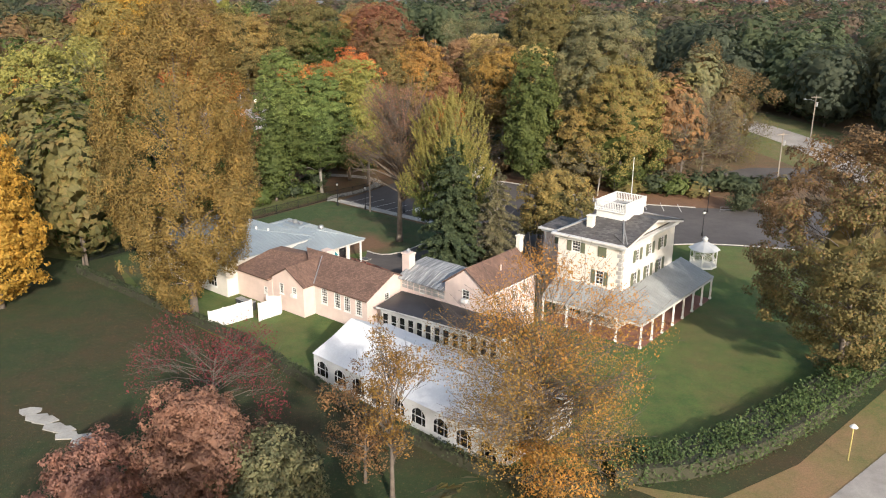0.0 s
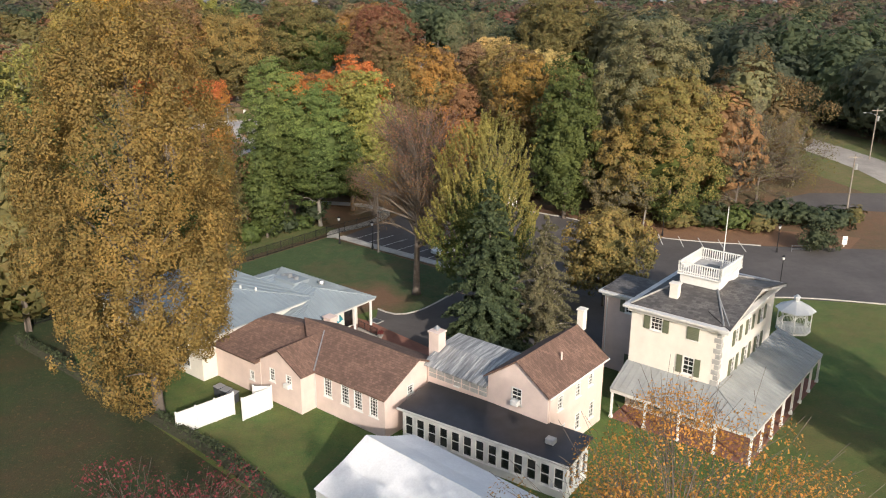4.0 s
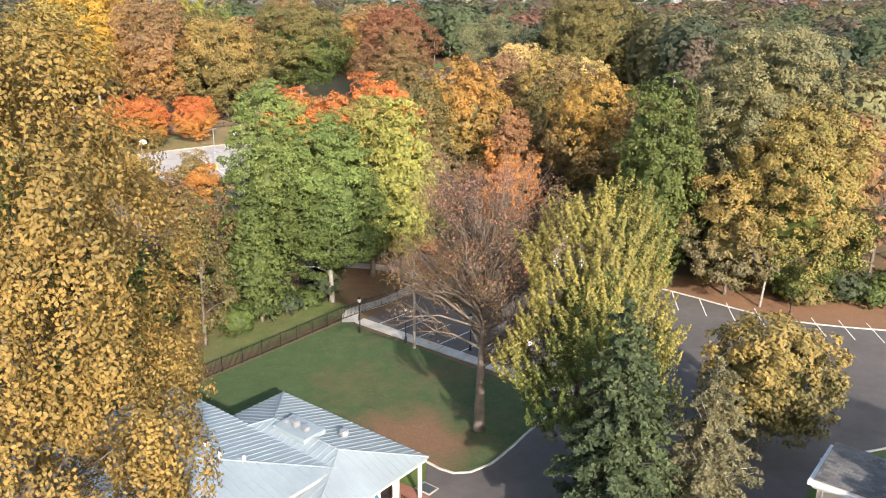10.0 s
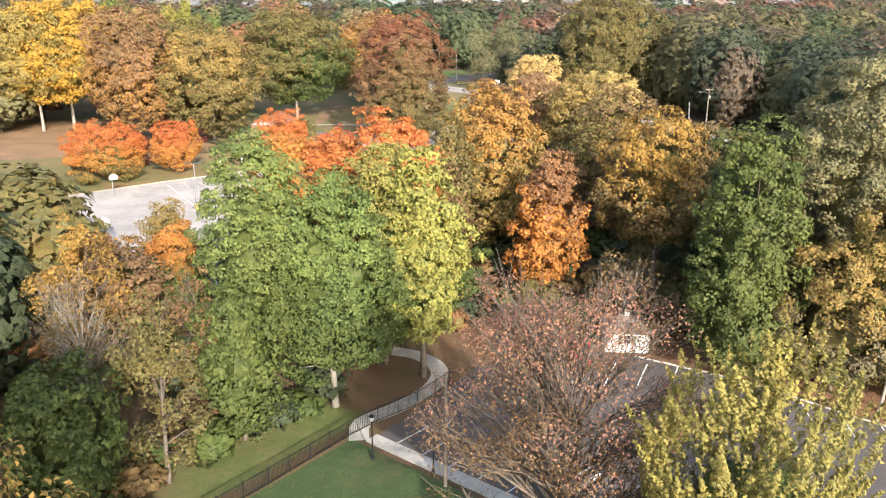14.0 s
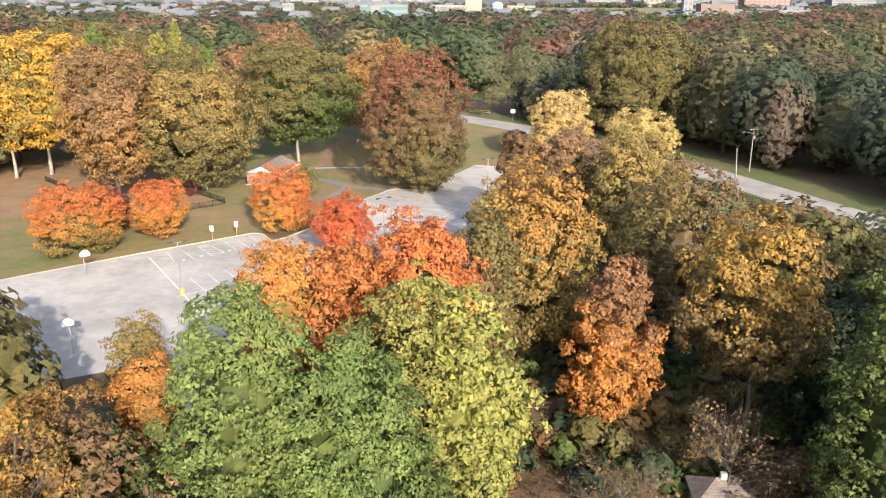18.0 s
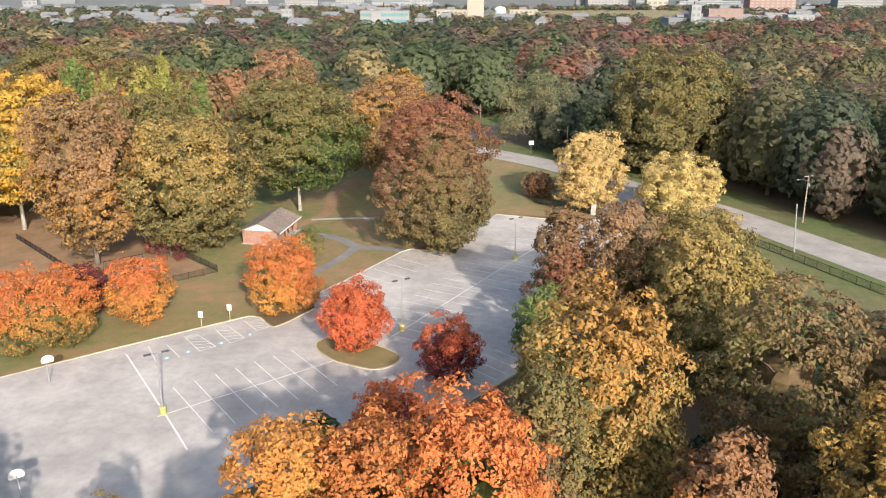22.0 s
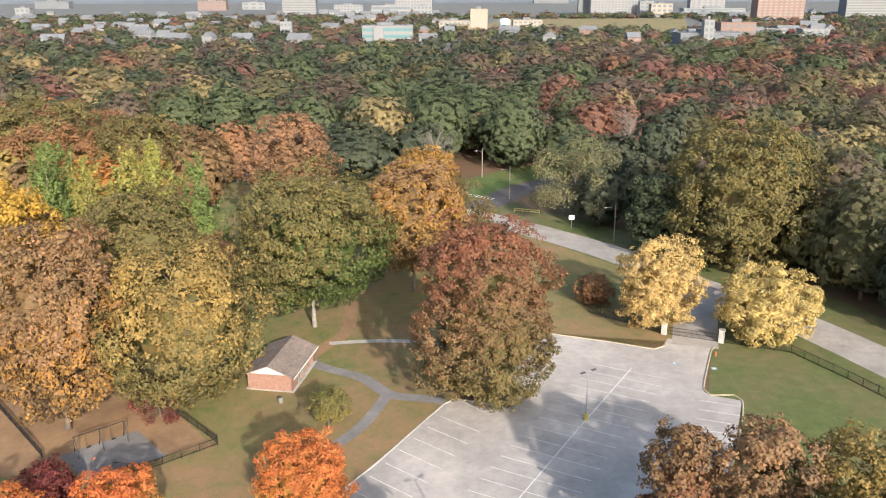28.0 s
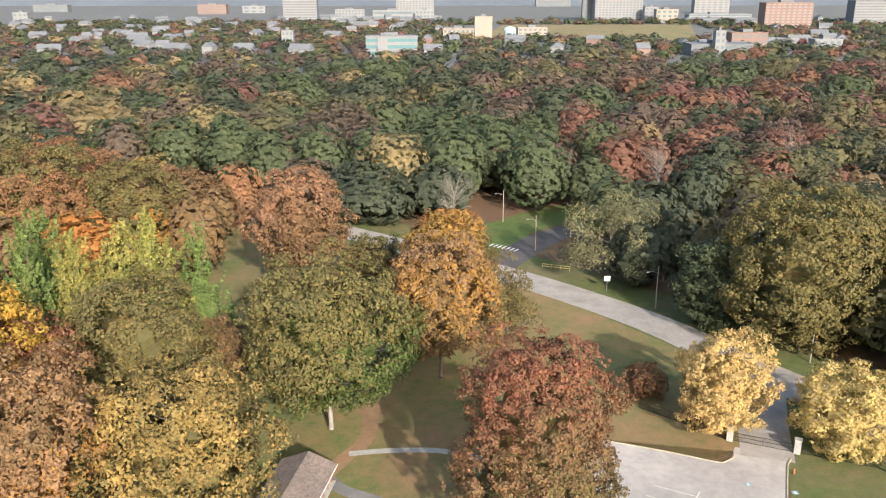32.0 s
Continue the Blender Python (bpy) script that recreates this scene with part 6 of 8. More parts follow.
def black_lamp(x, y, hh=3.9):
    t = thing("street_lamp", pose(x, y, land(y)), "black post lamp with lantern head", "street lamp", "black post lamps")
    part("base", tube([(0, 0, 0), (0, 0, 0.15), (0, 0, 0.6), (0, 0, 0.7)], [0.17, 0.17, 0.11, 0.07], 8), M_BLACK, t)
    part("post", tube([(0, 0, 0.7), (0, 0, hh - 0.5)], [0.06, 0.05], 8), M_BLACK, t)
    part("lantern", tube([(0, 0, hh - 0.5), (0, 0, hh - 0.42), (0, 0, hh - 0.12)], [0.1, 0.15, 0.2], 8), M_WHITE, t)
    part("lantern_cap", tube([(0, 0, hh - 0.12), (0, 0, hh - 0.08), (0, 0, hh + 0.12)], [0.25, 0.24, 0.03], 8), M_BLACK, t)


for x, y in ((-17.1, 131.0), (-12.3, 128.6), (-5.9, 126.6), (10.8, 149.6), (29.4, 135.0), (43.1, 127.4), (38.3, 114.4)):
    black_lamp(x, y)

M_YELLOW = plain("yellow_paint", (0.5, 0.42, 0.15), 0.7, 0, 2.0, 0.25, 15.0)
M_WOODPOLE = plain("grey_timber", (0.3, 0.26, 0.22), 0.95, 0, 2.0, 0.3, 12.0, 0.4)


def lot_light(x, y, turn):
    t = thing("car_park_light", pose(x, y, land(y) + 0.05, 0, 0, turn), "tall grey lamp pole on a yellow concrete base", "street lamp", "car park lights")
    part("base", tube([(0, 0, -0.1), (0, 0, 0.85), (0, 0, 0.9)], [0.36, 0.36, 0.32], 14), M_YELLOW, t, "yellow concrete base")
    part("pole", tube([(0, 0, 0.9), (0, 0, 7.0)], [0.09, 0.06], 8), M_GREYMETAL, t)
    for s in (-1, 1):
        a = part("arm", tube([(0, 0, 6.9), (s * 0.55, 0, 7.05)], [0.035, 0.03], 6), M_GREYMETAL, t)
        part("lamp_head", box(s * 0.9 - 0.38, -0.16, 6.98, s * 0.9 + 0.38, 0.16, 7.14, 0.04), M_BIN, a)


for x, y in ((-47.1, 193.2), (-22.3, 213.6), (-4.6, 241.3)):
    lot_light(x, y, 30)


def pole(x, y, hh, label, arm=0.0, turn=0.0, cross=False, lean=0.0, mat=None):
    mat = mat or M_WOODPOLE
    t = thing("utility_pole", pose(x, y, land(y) - 0.05, 0, lean, turn), label, "pole", "roadside poles")
    part("shaft", tube([(0, 0, 0), (0, 0, hh)], [0.15, 0.1], 8), mat, t)
    if arm:
        a = part("lamp_arm", tube([(0, 0, hh - 1.4), (-arm * 0.5, 0, hh - 0.9), (-arm, 0, hh - 0.85)], [0.04, 0.04, 0.035], 6), M_GREYMETAL, t)
        part("lamp_head", box(-arm - 0.45, -0.14, hh - 0.93, -arm + 0.1, 0.14, hh - 0.78, 0.03), M_GREYMETAL, a)
    if cross:
        part("crossarm", box(-1.1, -0.06, hh - 0.5, 1.1, 0.06, hh - 0.36, 0.01), mat, t)
        part("transformer", tube([(0.35, 0, hh - 2.4), (0.35, 0, hh - 1.5)], [0.25, 0.25], 10), M_GREYMETAL, t)


pole(-11.4, 127.2, 9.5, "bare grey timber pole beside the pavement")
pole(61.5, 145.8, 9.5, "timber utility pole with a grey transformer", cross=True)
pole(80.7, 177, 10, "timber utility pole with a street lamp arm", 2.2, 0, True)
pole(27.1, 137.6, 8.0, "slender pale leaning pole behind the car park", lean=5, mat=BARK_PALE)
pole(42.3, 243.5, 8.6, "bare grey metal roadside pole", lean=-4, mat=M_GREYMETAL)
pole(37, 294, 10, "timber utility pole with a street lamp arm", 2.4, 20, True)
pole(16.9, 319.6, 9, "timber utility pole with a street lamp arm", 2.4, 20)
pole(-2.5, 358, 9, "timber utility pole at the junction", 2.0, 10)
pole(-8, 383.3, 9, "timber utility pole beyond the junction", 2.0, 10)
pole(-26, 395, 9, "timber utility pole beyond the junction", 2.0, 10)
pole(52, 262, 9.5, "timber utility pole with a street lamp arm", 2.4, 20, True)
# overhead cable
cab = thing("overhead_cable", pose(0, 0, 0), "thin black overhead cables through the trees", "cable")
for dz in (0.0, 0.5):
    pts = [Vector((-11.4, 127.2, 9.3 - dz)).lerp(Vector((27.1, 150.6, 9.6 - dz)), i / 12) - Vector((0, 0, 1.6 * math.sin(math.pi * i / 12))) for i in range(13)]
    part("wire", tube(pts, [0.02] * 13, 4), M_BLACK, cab)


def hoop(x, y, turn):
    t = thing("basketball_hoop", pose(x, y, land(y) + 0.05, 0, 0, turn), "basketball hoop with white fan backboard", "hoop", "basketball hoops")
    part("post", tube([(0, 0, 0), (0, 0, 2.3), (0, -0.5, 3.0), (0, -1.1, 3.15)], [0.07, 0.06, 0.05, 0.05], 8), M_GREYMETAL, t)
    out = [(0.68 * math.cos(a), 0.6 * math.sin(a)) for a in [math.pi * i / 10 for i in range(11)]] + [(-0.6, -0.28), (0.6, -0.28)]
    bm = bmesh.new()
    f0 = [bm.verts.new((px, -1.14, 3.2 + pz)) for px, pz in out]
    f1 = [bm.verts.new((px, -1.08, 3.2 + pz)) for px, pz in out]
    bm.faces.new(f0[::-1])
    bm.faces.new(f1)
    for i in range(len(out)):
        bm.faces.new((f0[i], f0[(i + 1) % len(out)], f1[(i + 1) % len(out)], f1[i]))
    part("backboard", bm, M_WHITE, t)
    part("rim", tube([(0.23 * math.cos(a), -1.4 + 0.23 * math.sin(a), 3.05) for a in [2 * math.pi * i / 12 for i in range(13)]], [0.015] * 13, 4), plain("rim_orange", (0.5, 0.12, 0.03)), t)


hoop(-62.2, 200.5, 35)
hoop(-54.6, 177.5, 215)


def sign_post(x, y, hh, w, bh, label, foot=None, turn=0):
    t = thing("sign", pose(x, y, land(y), 0, 0, turn), label, "sign")
    part("post", tube([(0, 0, 0), (0, 0, hh)], [0.05, 0.05], 6), foot or M_GREYMETAL, t)
    b = part("board", box(-w / 2, -0.08, hh - bh, w / 2, -0.05, hh, 0.01), M_WHITE, t)
    part("bar", box(-w * 0.35, -0.084, hh - bh * 0.42, w * 0.35, -0.08, hh - bh * 0.3), M_LINE_BLUE, b)
    part("bar", box(-w * 0.35, -0.084, hh - bh * 0.75, w * 0.2, -0.08, hh - bh * 0.65), M_LINE_BLUE, b)


sign_post(-48.6, 215.0, 2.5, 0.6, 0.85, "white parking sign on a yellow post", M_YELLOW)
sign_post(-45.4, 217.3, 2.5, 0.6, 0.85, "white parking sign on a yellow post", M_YELLOW)
sign_post(9.1, 329.6, 3.4, 1.3, 1.1, "white roadside sign on a tall post")
sign_post(53.5, 129.8, 1.6, 0.7, 1.2, "small white notice board beside the car park", M_WHITE)
post = thing("street_lamp", pose(31.6, 55.1, land(55)), "short pale lamp post beside the road", "street lamp")
part("post", tube([(0, 0, 0), (0, 0, 2.9)], [0.05, 0.045], 8), M_YELLOW, post)
part("lamp_head", tube([(0, 0, 2.85), (0, 0, 2.95), (0, 0, 3.15)], [0.1, 0.32, 0.12], 10), M_WHITE, post)

# fences
PANEL = None


def picket_mesh(w, hh):
    bm = bmesh.new()
    for z in (0.15, hh - 0.12):
        add_box(bm, 0, -0.02, z, w, 0.02, z + 0.05)
    n = int(w / 0.14)
    for i in range(1, n):
        add_box(bm, w * i / n - 0.011, -0.011, 0.05, w * i / n + 0.011, 0.011, hh)
    me = bpy.data.meshes.new("panel")
    bm.to_mesh(me)
    bm.free()
    me.materials.append(M_BLACK)
    return me


def fence(line, gap, hh, label, post_mat=None):
    t = thing("fence", pose(0, 0, 0), label, "fence")
    pts = [Vector(p) for p in line]
    me = picket_mesh(gap, hh)
    for a, b in zip(pts, pts[1:]):
        n = max(1, round((b - a).length / gap))
        for i in range(n):
            p, q = a.lerp(b, i / n), a.lerp(b, (i + 1) / n)
            d = q - p
            z0, z1 = land(p.y), land(q.y)
            m = Matrix(((d.x / gap, -d.y / d.length, 0, p.x), (d.y / gap, d.x / d.length, 0, p.y), ((z1 - z0) / gap, 0, 1, z0), (0, 0, 0, 1)))
            o = new("panel", me)
            o.parent, o.matrix_basis, o["kind"] = t, m, "stuff"
            part("post", box(-0.035, -0.035, -0.1, 0.035, 0.035, hh + 0.1), post_mat or M_BLACK, t, "", pose(p.x, p.y, z0))
    return t


fence([(-47, 102), (-32.2, 118.6), (-24.7, 127.6), (-19.3, 134.3), (-17.0, 136.6), (-13.6, 139.2), (-10.4, 143)], 2.4, 1.5, "black metal picket fence along the lawn")
fence([(-51.8, 237), (-60.4, 246), (-68, 252)], 2.4, 1.1, "dark low fence round the playground")
fence([(-51.7, 236.6), (-59.1, 231), (-63, 231.6)], 2.4, 1.1, "dark low fence round the playground")
fence([(-72.4, 234.4), (-83.4, 246.6), (-92, 256)], 2.4, 1.1, "dark low fence round the playground")
fence([(13.2, 269.4), (8.8, 273.7), (3, 279)], 2.4, 1.4, "dark metal fence beside the gate")
fence([(22.6, 265.2), (31.5, 261.2), (35.8, 252), (40.5, 240), (47, 224)], 2.6, 1.4, "dark metal fence along the road")
swing = thing("climbing_frame", pose(-66, 236.5, land(236), 0, 0, 38), "black metal playground frame", "playground frame")
for s in (-3, 0, 3):
    part("leg", tube([(s, -0.9, 0), (s, 0, 2.6), (s, 0.9, 0)], [0.06, 0.06, 0.06], 6), M_BLACK, swing)
part("top_bar", tube([(-3.2, 0, 2.6), (3.2, 0, 2.6)], [0.06, 0.06], 6), M_BLACK, swing)
for s in (-1.5, 1.5):
    part("swing_seat", box(s - 0.25, -0.1, 0.6, s + 0.25, 0.1, 0.65, 0.01), M_BLACK, swing)
    part("chain", tube([(s - 0.22, 0, 0.65), (s - 0.22, 0, 2.6)], [0.015, 0.015], 4), M_BLACK, swing)

# gate
gate = thing("gate", pose(13.8, 269.2, land(269), 0, 0, math.degrees(math.atan2(-3.7, 8.2))), "dark metal gate between stone pillars", "gate")
for x in (0, 9.0):
    p = part("pillar", box(x - 0.45, -0.45, -0.1, x + 0.45, 0.45, 2.1, 0.05), M_STONE, gate, "square grey stone pillar")
    part("pillar_cap", box(x - 0.52, -0.52, 2.1, x + 0.52, 0.52, 2.28, 0.05), M_CONCRETE, p)
for x0, x1 in ((0.5, 4.45), (4.55, 8.5)):
    bm = bmesh.new()
    for z in (0.15, 0.8, 1.35):
        add_tube(bm, [(x0, 0, z), (x1, 0, z)], [0.035, 0.035], 6)
    for i in range(15):
        x = x0 + (x1 - x0) * i / 14
        add_tube(bm, [(x, 0, 0.15), (x, 0, 1.35)], [0.018, 0.018], 4)
    part("gate_leaf", bm, M_BLACK, gate)
hyd = thing("bollard", pose(19.3, 260.3, land(260)), "small orange bollard beside the kerb", "bollard")
part("body", tube([(0, 0, 0), (0, 0, 0.75), (0, 0, 0.85)], [0.14, 0.12, 0.04], 10), plain("orange_plastic", (0.55, 0.17, 0.05)), hyd)
part("foot", box(-0.25, -0.25, 0, 0.25, 0.25, 0.06, 0.02), M_BIN, hyd)
rail = thing("guard_rail", pose(-2.6, 344.9, land(345), 0, 0, -22), "yellow metal guard rail at the junction", "guard rail")
for z in (0.45, 0.95):
    part("rail", box(0, -0.05, z, 6.6, 0.05, z + 0.16, 0.02), M_YELLOW, rail)
for i in range(4):
    part("post", box(i * 2.15 - 0.06, -0.06, 0, i * 2.15 + 0.06, 0.06, 1.1, 0.01), M_YELLOW, rail)
for i in range(7):
    strip(bpy.data.objects["road"], (-13.5 + i * 0.95, 361.5 - i * 0.75), (-12.2 + i * 0.95, 363.2 - i * 0.75), 0.5, None, 0.1, "crossing_stripe")

# picnic pavilion
pav = thing("pavilion", pose(-44.5, 250.5, land(250), 0, 0, 79), "brick park pavilion with brown gable roof", "pavilion")
PL, PW_, PE, PR = 9.8, 6.5, 2.5, 3.9
wall(pav, 0, PW_, 0, 0, 0, PE, M_BRICK, thick=0.25)
wall(pav, 0, 0, 2.6, 0, 0, PE, M_BRICK, thick=0.25)
wall(pav, PL, 0, PL, PW_, 0, PE, M_BRICK, thick=0.25)
wall(pav, PL, PW_, 0, PW_, 0, PE, M_BRICK, thick=0.25)
wall(pav, 2.6, 1.8, PL, 1.8, 0, PE, M_BRICK, [(1.6, 0.05, 0.9, 2.0), (4.8, 0.05, 0.9, 2.0)], thick=0.2)
for x in (4.3, 6.2, 8.1, 9.7):
    part("post", box(x - 0.12, 0, 0, x + 0.12, 0.24, PE, 0.02), M_BRICK, pav)
part("plinth", box(-0.3, -0.4, -0.1, PL + 0.3, PW_ + 0.3, 0.06, 0.02), M_CONCRETE, pav)
for x in (-0.02, PL - 0.1):
    bm = bmesh.new()
    a = [bm.verts.new(p) for p in ((x, 0, PE), (x, PW_, PE), (x, PW_ / 2, PR - 0.05))]
    b = [bm.verts.new((v.co.x + 0.12, v.co.y, v.co.z)) for v in a]
    bm.faces.new(a)
    bm.faces.new(b[::-1])
    for i in range(3):
        bm.faces.new((a[i], a[(i + 1) % 3], b[(i + 1) % 3], b[i]))
    part("gable_board", bm, M_WHITE, pav)
M_TAUPE = roof_material("taupe_shingle", (0.26, 0.21, 0.18), 0.9, 0.2)
roof_sheet(pav, [(-0.6, -0.6, PE - 0.1), (PL + 0.6, -0.6, PE - 0.1), (PL + 0.6, PW_ / 2, PR + 0.1), (-0.6, PW_ / 2, PR + 0.1)], M_TAUPE)
roof_sheet(pav, [(PL + 0.6, PW_ + 0.6, PE - 0.1), (-0.6, PW_ + 0.6, PE - 0.1), (-0.6, PW_ / 2, PR + 0.1), (PL + 0.6, PW_ / 2, PR + 0.1)], M_TAUPE)
part("fascia", box(-0.66, -0.64, PE - 0.3, PL + 0.66, -0.6, PE - 0.08), M_WHITE, pav)
can = thing("litter_bin", pose(-45.6, 247.3, land(247)), "small grey litter bin on the grass", "bin")
part("body", tube([(0, 0, 0), (0, 0, 0.85)], [0.28, 0.3], 12), M_GREYMETAL, can)
part("lid", tube([(0, 0, 0.85), (0, 0, 1.0)], [0.32, 0.12], 12), M_BIN, can)

# hut by the lower car park
hut = thing("hut", pose(5.2, 149.1, land(149), 0, 0, -6), "small white hut with hipped brown roof", "hut")
with_windows(hut, 0, 0, 4.3, 0, 0, 2.3, M_WHITE, [(2.1, 0.95, 0.8, 0.95, (2, 2), "lr")], thick=0.15)
wall(hut, 4.3, 0.15, 4.3, 3.4, 0, 2.3, M_WHITE, [(1.5, 0.05, 0.9, 2.0)], thick=0.15)
part("door", box(4.2, 1.2, 0.05, 4.24, 2.1, 2.05), M_WHITE, hut)
wall(hut, 4.15, 3.4, 0, 3.4, 0, 2.3, M_WHITE, thick=0.15)
wall(hut, 0, 3.25, 0, 0.15, 0, 2.3, M_WHITE, thick=0.15)
e4 = [(-0.35, -0.35, 2.25), (4.65, -0.35, 2.25), (4.65, 3.75, 2.25), (-0.35, 3.75, 2.25)]
r2 = [(1.6, 1.7, 3.5), (2.7, 1.7, 3.5)]
for q in ([e4[0], e4[1], r2[1], r2[0]], [e4[1], e4[2], r2[1]], [e4[2], e4[3], r2[0], r2[1]], [e4[3], e4[0], r2[0]]):
    roof_sheet(hut, q, M_TAUPE, 0.1)
part("vent_cap", box(1.9, 1.45, 3.4, 2.4, 1.95, 3.95, 0.05), M_WHITE, hut)


# cars
def car(x, y, turn, paint, label):
    t = thing("car", pose(x, y, land(y) + 0.06, 0, 0, turn), label, "car")
    side = [(-2.25, 0.35), (-2.28, 0.62), (-2.15, 0.86), (-1.55, 0.95), (-0.75, 0.98), (1.35, 1.0), (2.05, 0.98), (2.3, 0.85), (2.3, 0.4), (2.1, 0.28), (-2.05, 0.28)]
    bm = bmesh.new()
    rings = []
    for yy, k in ((-0.86, 0.0), (-0.8, 0.05), (0.8, 0.05), (0.86, 0.0)):
        rings.append([bm.verts.new((px * (0.985 if k == 0 else 1), yy, pz - (0.05 if k == 0 and pz > 0.8 else 0))) for px, pz in side])
    for p, q in zip(rings, rings[1:]):
        for i in range(len(side)):
            bm.faces.new((p[i], p[(i + 1) % len(side)], q[(i + 1) % len(side)], q[i]))
    bm.faces.new(rings[0])
    bm.faces.new(rings[-1][::-1])
    bmesh.ops.recalc_face_normals(bm, faces=bm.faces[:])
    body = part("body", bm, paint, t)
    lo, hi = [(-0.95, 0.95), (1.75, 0.97)], [(-0.2, 1.4), (1.05, 1.4)]
    bm = bmesh.new()
    v = [bm.verts.new(p) for p in ((lo[0][0], -0.76, lo[0][1]), (lo[1][0], -0.76, lo[1][1]), (lo[1][0], 0.76, lo[1][1]), (lo[0][0], 0.76, lo[0][1]), (hi[0][0], -0.6, hi[0][1]), (hi[1][0], -0.6, hi[1][1]), (hi[1][0], 0.6, hi[1][1]), (hi[0][0], 0.6, hi[0][1]))]
    for i in range(4):
        bm.faces.new((v[i], v[(i + 1) % 4], v[4 + (i + 1) % 4], v[4 + i]))
    bm.faces.new(v[4:])
    part("window_glass", bm, glass, t)
    for s in (-1, 1):
        for lo_p, hi_p, r in (((-0.98, 0.77, 0.95), (-0.22, 0.6, 1.41), 0.033), ((1.78, 0.77, 0.97), (1.08, 0.6, 1.41), 0.04), ((0.4, 0.77, 0.95), (0.42, 0.61, 1.41), 0.035)):
            part("pillar", tube([(lo_p[0], s * lo_p[1], lo_p[2]), (hi_p[0], s * hi_p[1], hi_p[2])], [r, r], 5), paint, t)
    bm = box(-0.25, -0.62, 1.39, 1.1, 0.62, 1.45, 0.02)
    part("roof", bm, paint, t)
    for sx in (-1.4, 1.4):
        for sy in (-0.82, 0.82):
            w = part("wheel", tube([(sx, sy - 0.1, 0.31), (sx, sy + 0.1, 0.31)], [0.31, 0.31], 16), M_TAR, t)
            part("rim", tube([(sx, sy - 0.11, 0.31), (sx, sy + 0.11, 0.31)], [0.2, 0.2], 12), M_GREYMETAL, w)
    for sy in (-0.6, 0.6):
        part("headlight", box(-2.29, sy - 0.18, 0.62, -2.2, sy + 0.18, 0.76, 0.02), M_GREYMETAL, t)
        part("tail_light", box(2.24, sy - 0.18, 0.68, 2.32, sy + 0.18, 0.84, 0.02), plain("red_lens", (0.3, 0.02, 0.02), 0.3), t)
    return body


def paint(name, c):
    m = plain(name, c, 0.25, 0, 3.0, 0.05, 30.0, 0.02)
    return m


car(-2.0, 126.6, 38, paint("white_car_paint", (0.75, 0.76, 0.78)), "white saloon car parked in a bay")
car(2.6, 148.0, 80, paint("red_car_paint", (0.45, 0.04, 0.03)), "red car parked beside the hut")
stand = thing("bike_rack", pose(46.5, 127.6, land(127)), "low grey metal rack beside the car park", "rack")
part("frame", tube([(-1.3, 0, 0), (-1.3, 0, 0.9), (1.3, 0, 0.9), (1.3, 0, 0)], [0.03] * 4, 6), M_GREYMETAL, stand)
part("bar", tube([(-1.3, 0, 0.45), (1.3, 0, 0.45)], [0.025, 0.025], 6), M_GREYMETAL, stand)


# hedges: a dark closed core under a skin of small leaves
def hedge(line, width, hh, leaves, label, leaf="hedge"):
    t = thing("hedge", pose(0, 0, 0), label, "hedge")
    pts = curve_points(line, 1.2)
    left, right = ribbon(pts, width * 0.8)
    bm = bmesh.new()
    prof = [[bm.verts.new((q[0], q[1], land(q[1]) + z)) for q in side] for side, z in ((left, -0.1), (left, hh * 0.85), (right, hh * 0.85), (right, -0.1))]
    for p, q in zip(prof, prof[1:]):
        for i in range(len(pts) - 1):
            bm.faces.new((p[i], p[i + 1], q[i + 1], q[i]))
    # one plain dark body, no single branches
    part("branchwork", bm, M_HEDGE_CORE, t)
    rng = np.random.default_rng(len(pts))
    i = rng.integers(0, len(pts) - 1, leaves)
    s = rng.random(leaves)[:, None]
    P, L, R = np.array(pts), np.array(left), np.array(right)
    w = rng.random(leaves)[:, None] * 1.3 - 0.15
    a = L[i] + (L[i + 1] - L[i]) * s
    b = R[i] + (R[i + 1] - R[i]) * s
    xy = a + (b - a) * w
    edge = (np.abs(w[:, 0] - 0.5) > 0.42)
    z = np.where(edge, rng.random(leaves) * hh, hh * (0.82 + 0.25 * rng.random(leaves) + 0.12 * np.sin(xy[:, 0] * 0.9)))
    c = np.stack([xy[:, 0], xy[:, 1], z + np.interp(xy[:, 1], HY, HZ)], 1)
    quads = leaf_cloud(rng, c, np.full(leaves, 0.12), leaves, 0.17)
    o = new("foliage", quads_mesh("foliage", quads, [LEAF[leaf]]))
    o.parent = t
    return t


M_HEDGE_CORE = plain("hedge_core", (0.05, 0.05, 0.03), 0.95)
hedge([(12.5, 53.2), (19.5, 54.6), (26.5, 58.6), (34.6, 65), (41, 71.2), (50, 80), (58, 92)], 4.2, 1.5, 26000, "broad green hedge curving round the lawn")
hedge([(-46, 98), (-30, 84.6), (-20, 76.2), (-14, 69.6), (-7, 62), (-1.5, 57.2), (4, 52.8), (12, 50.8)], 0.9, 1.1, 9000, "low dark clipped hedge round the lawn", "dark")
bush = hedge([(-1.2, 60.0), (0.6, 58.8)], 1.3, 1.3, 1800, "clipped yellow-green bush beside the marquee", "lime")

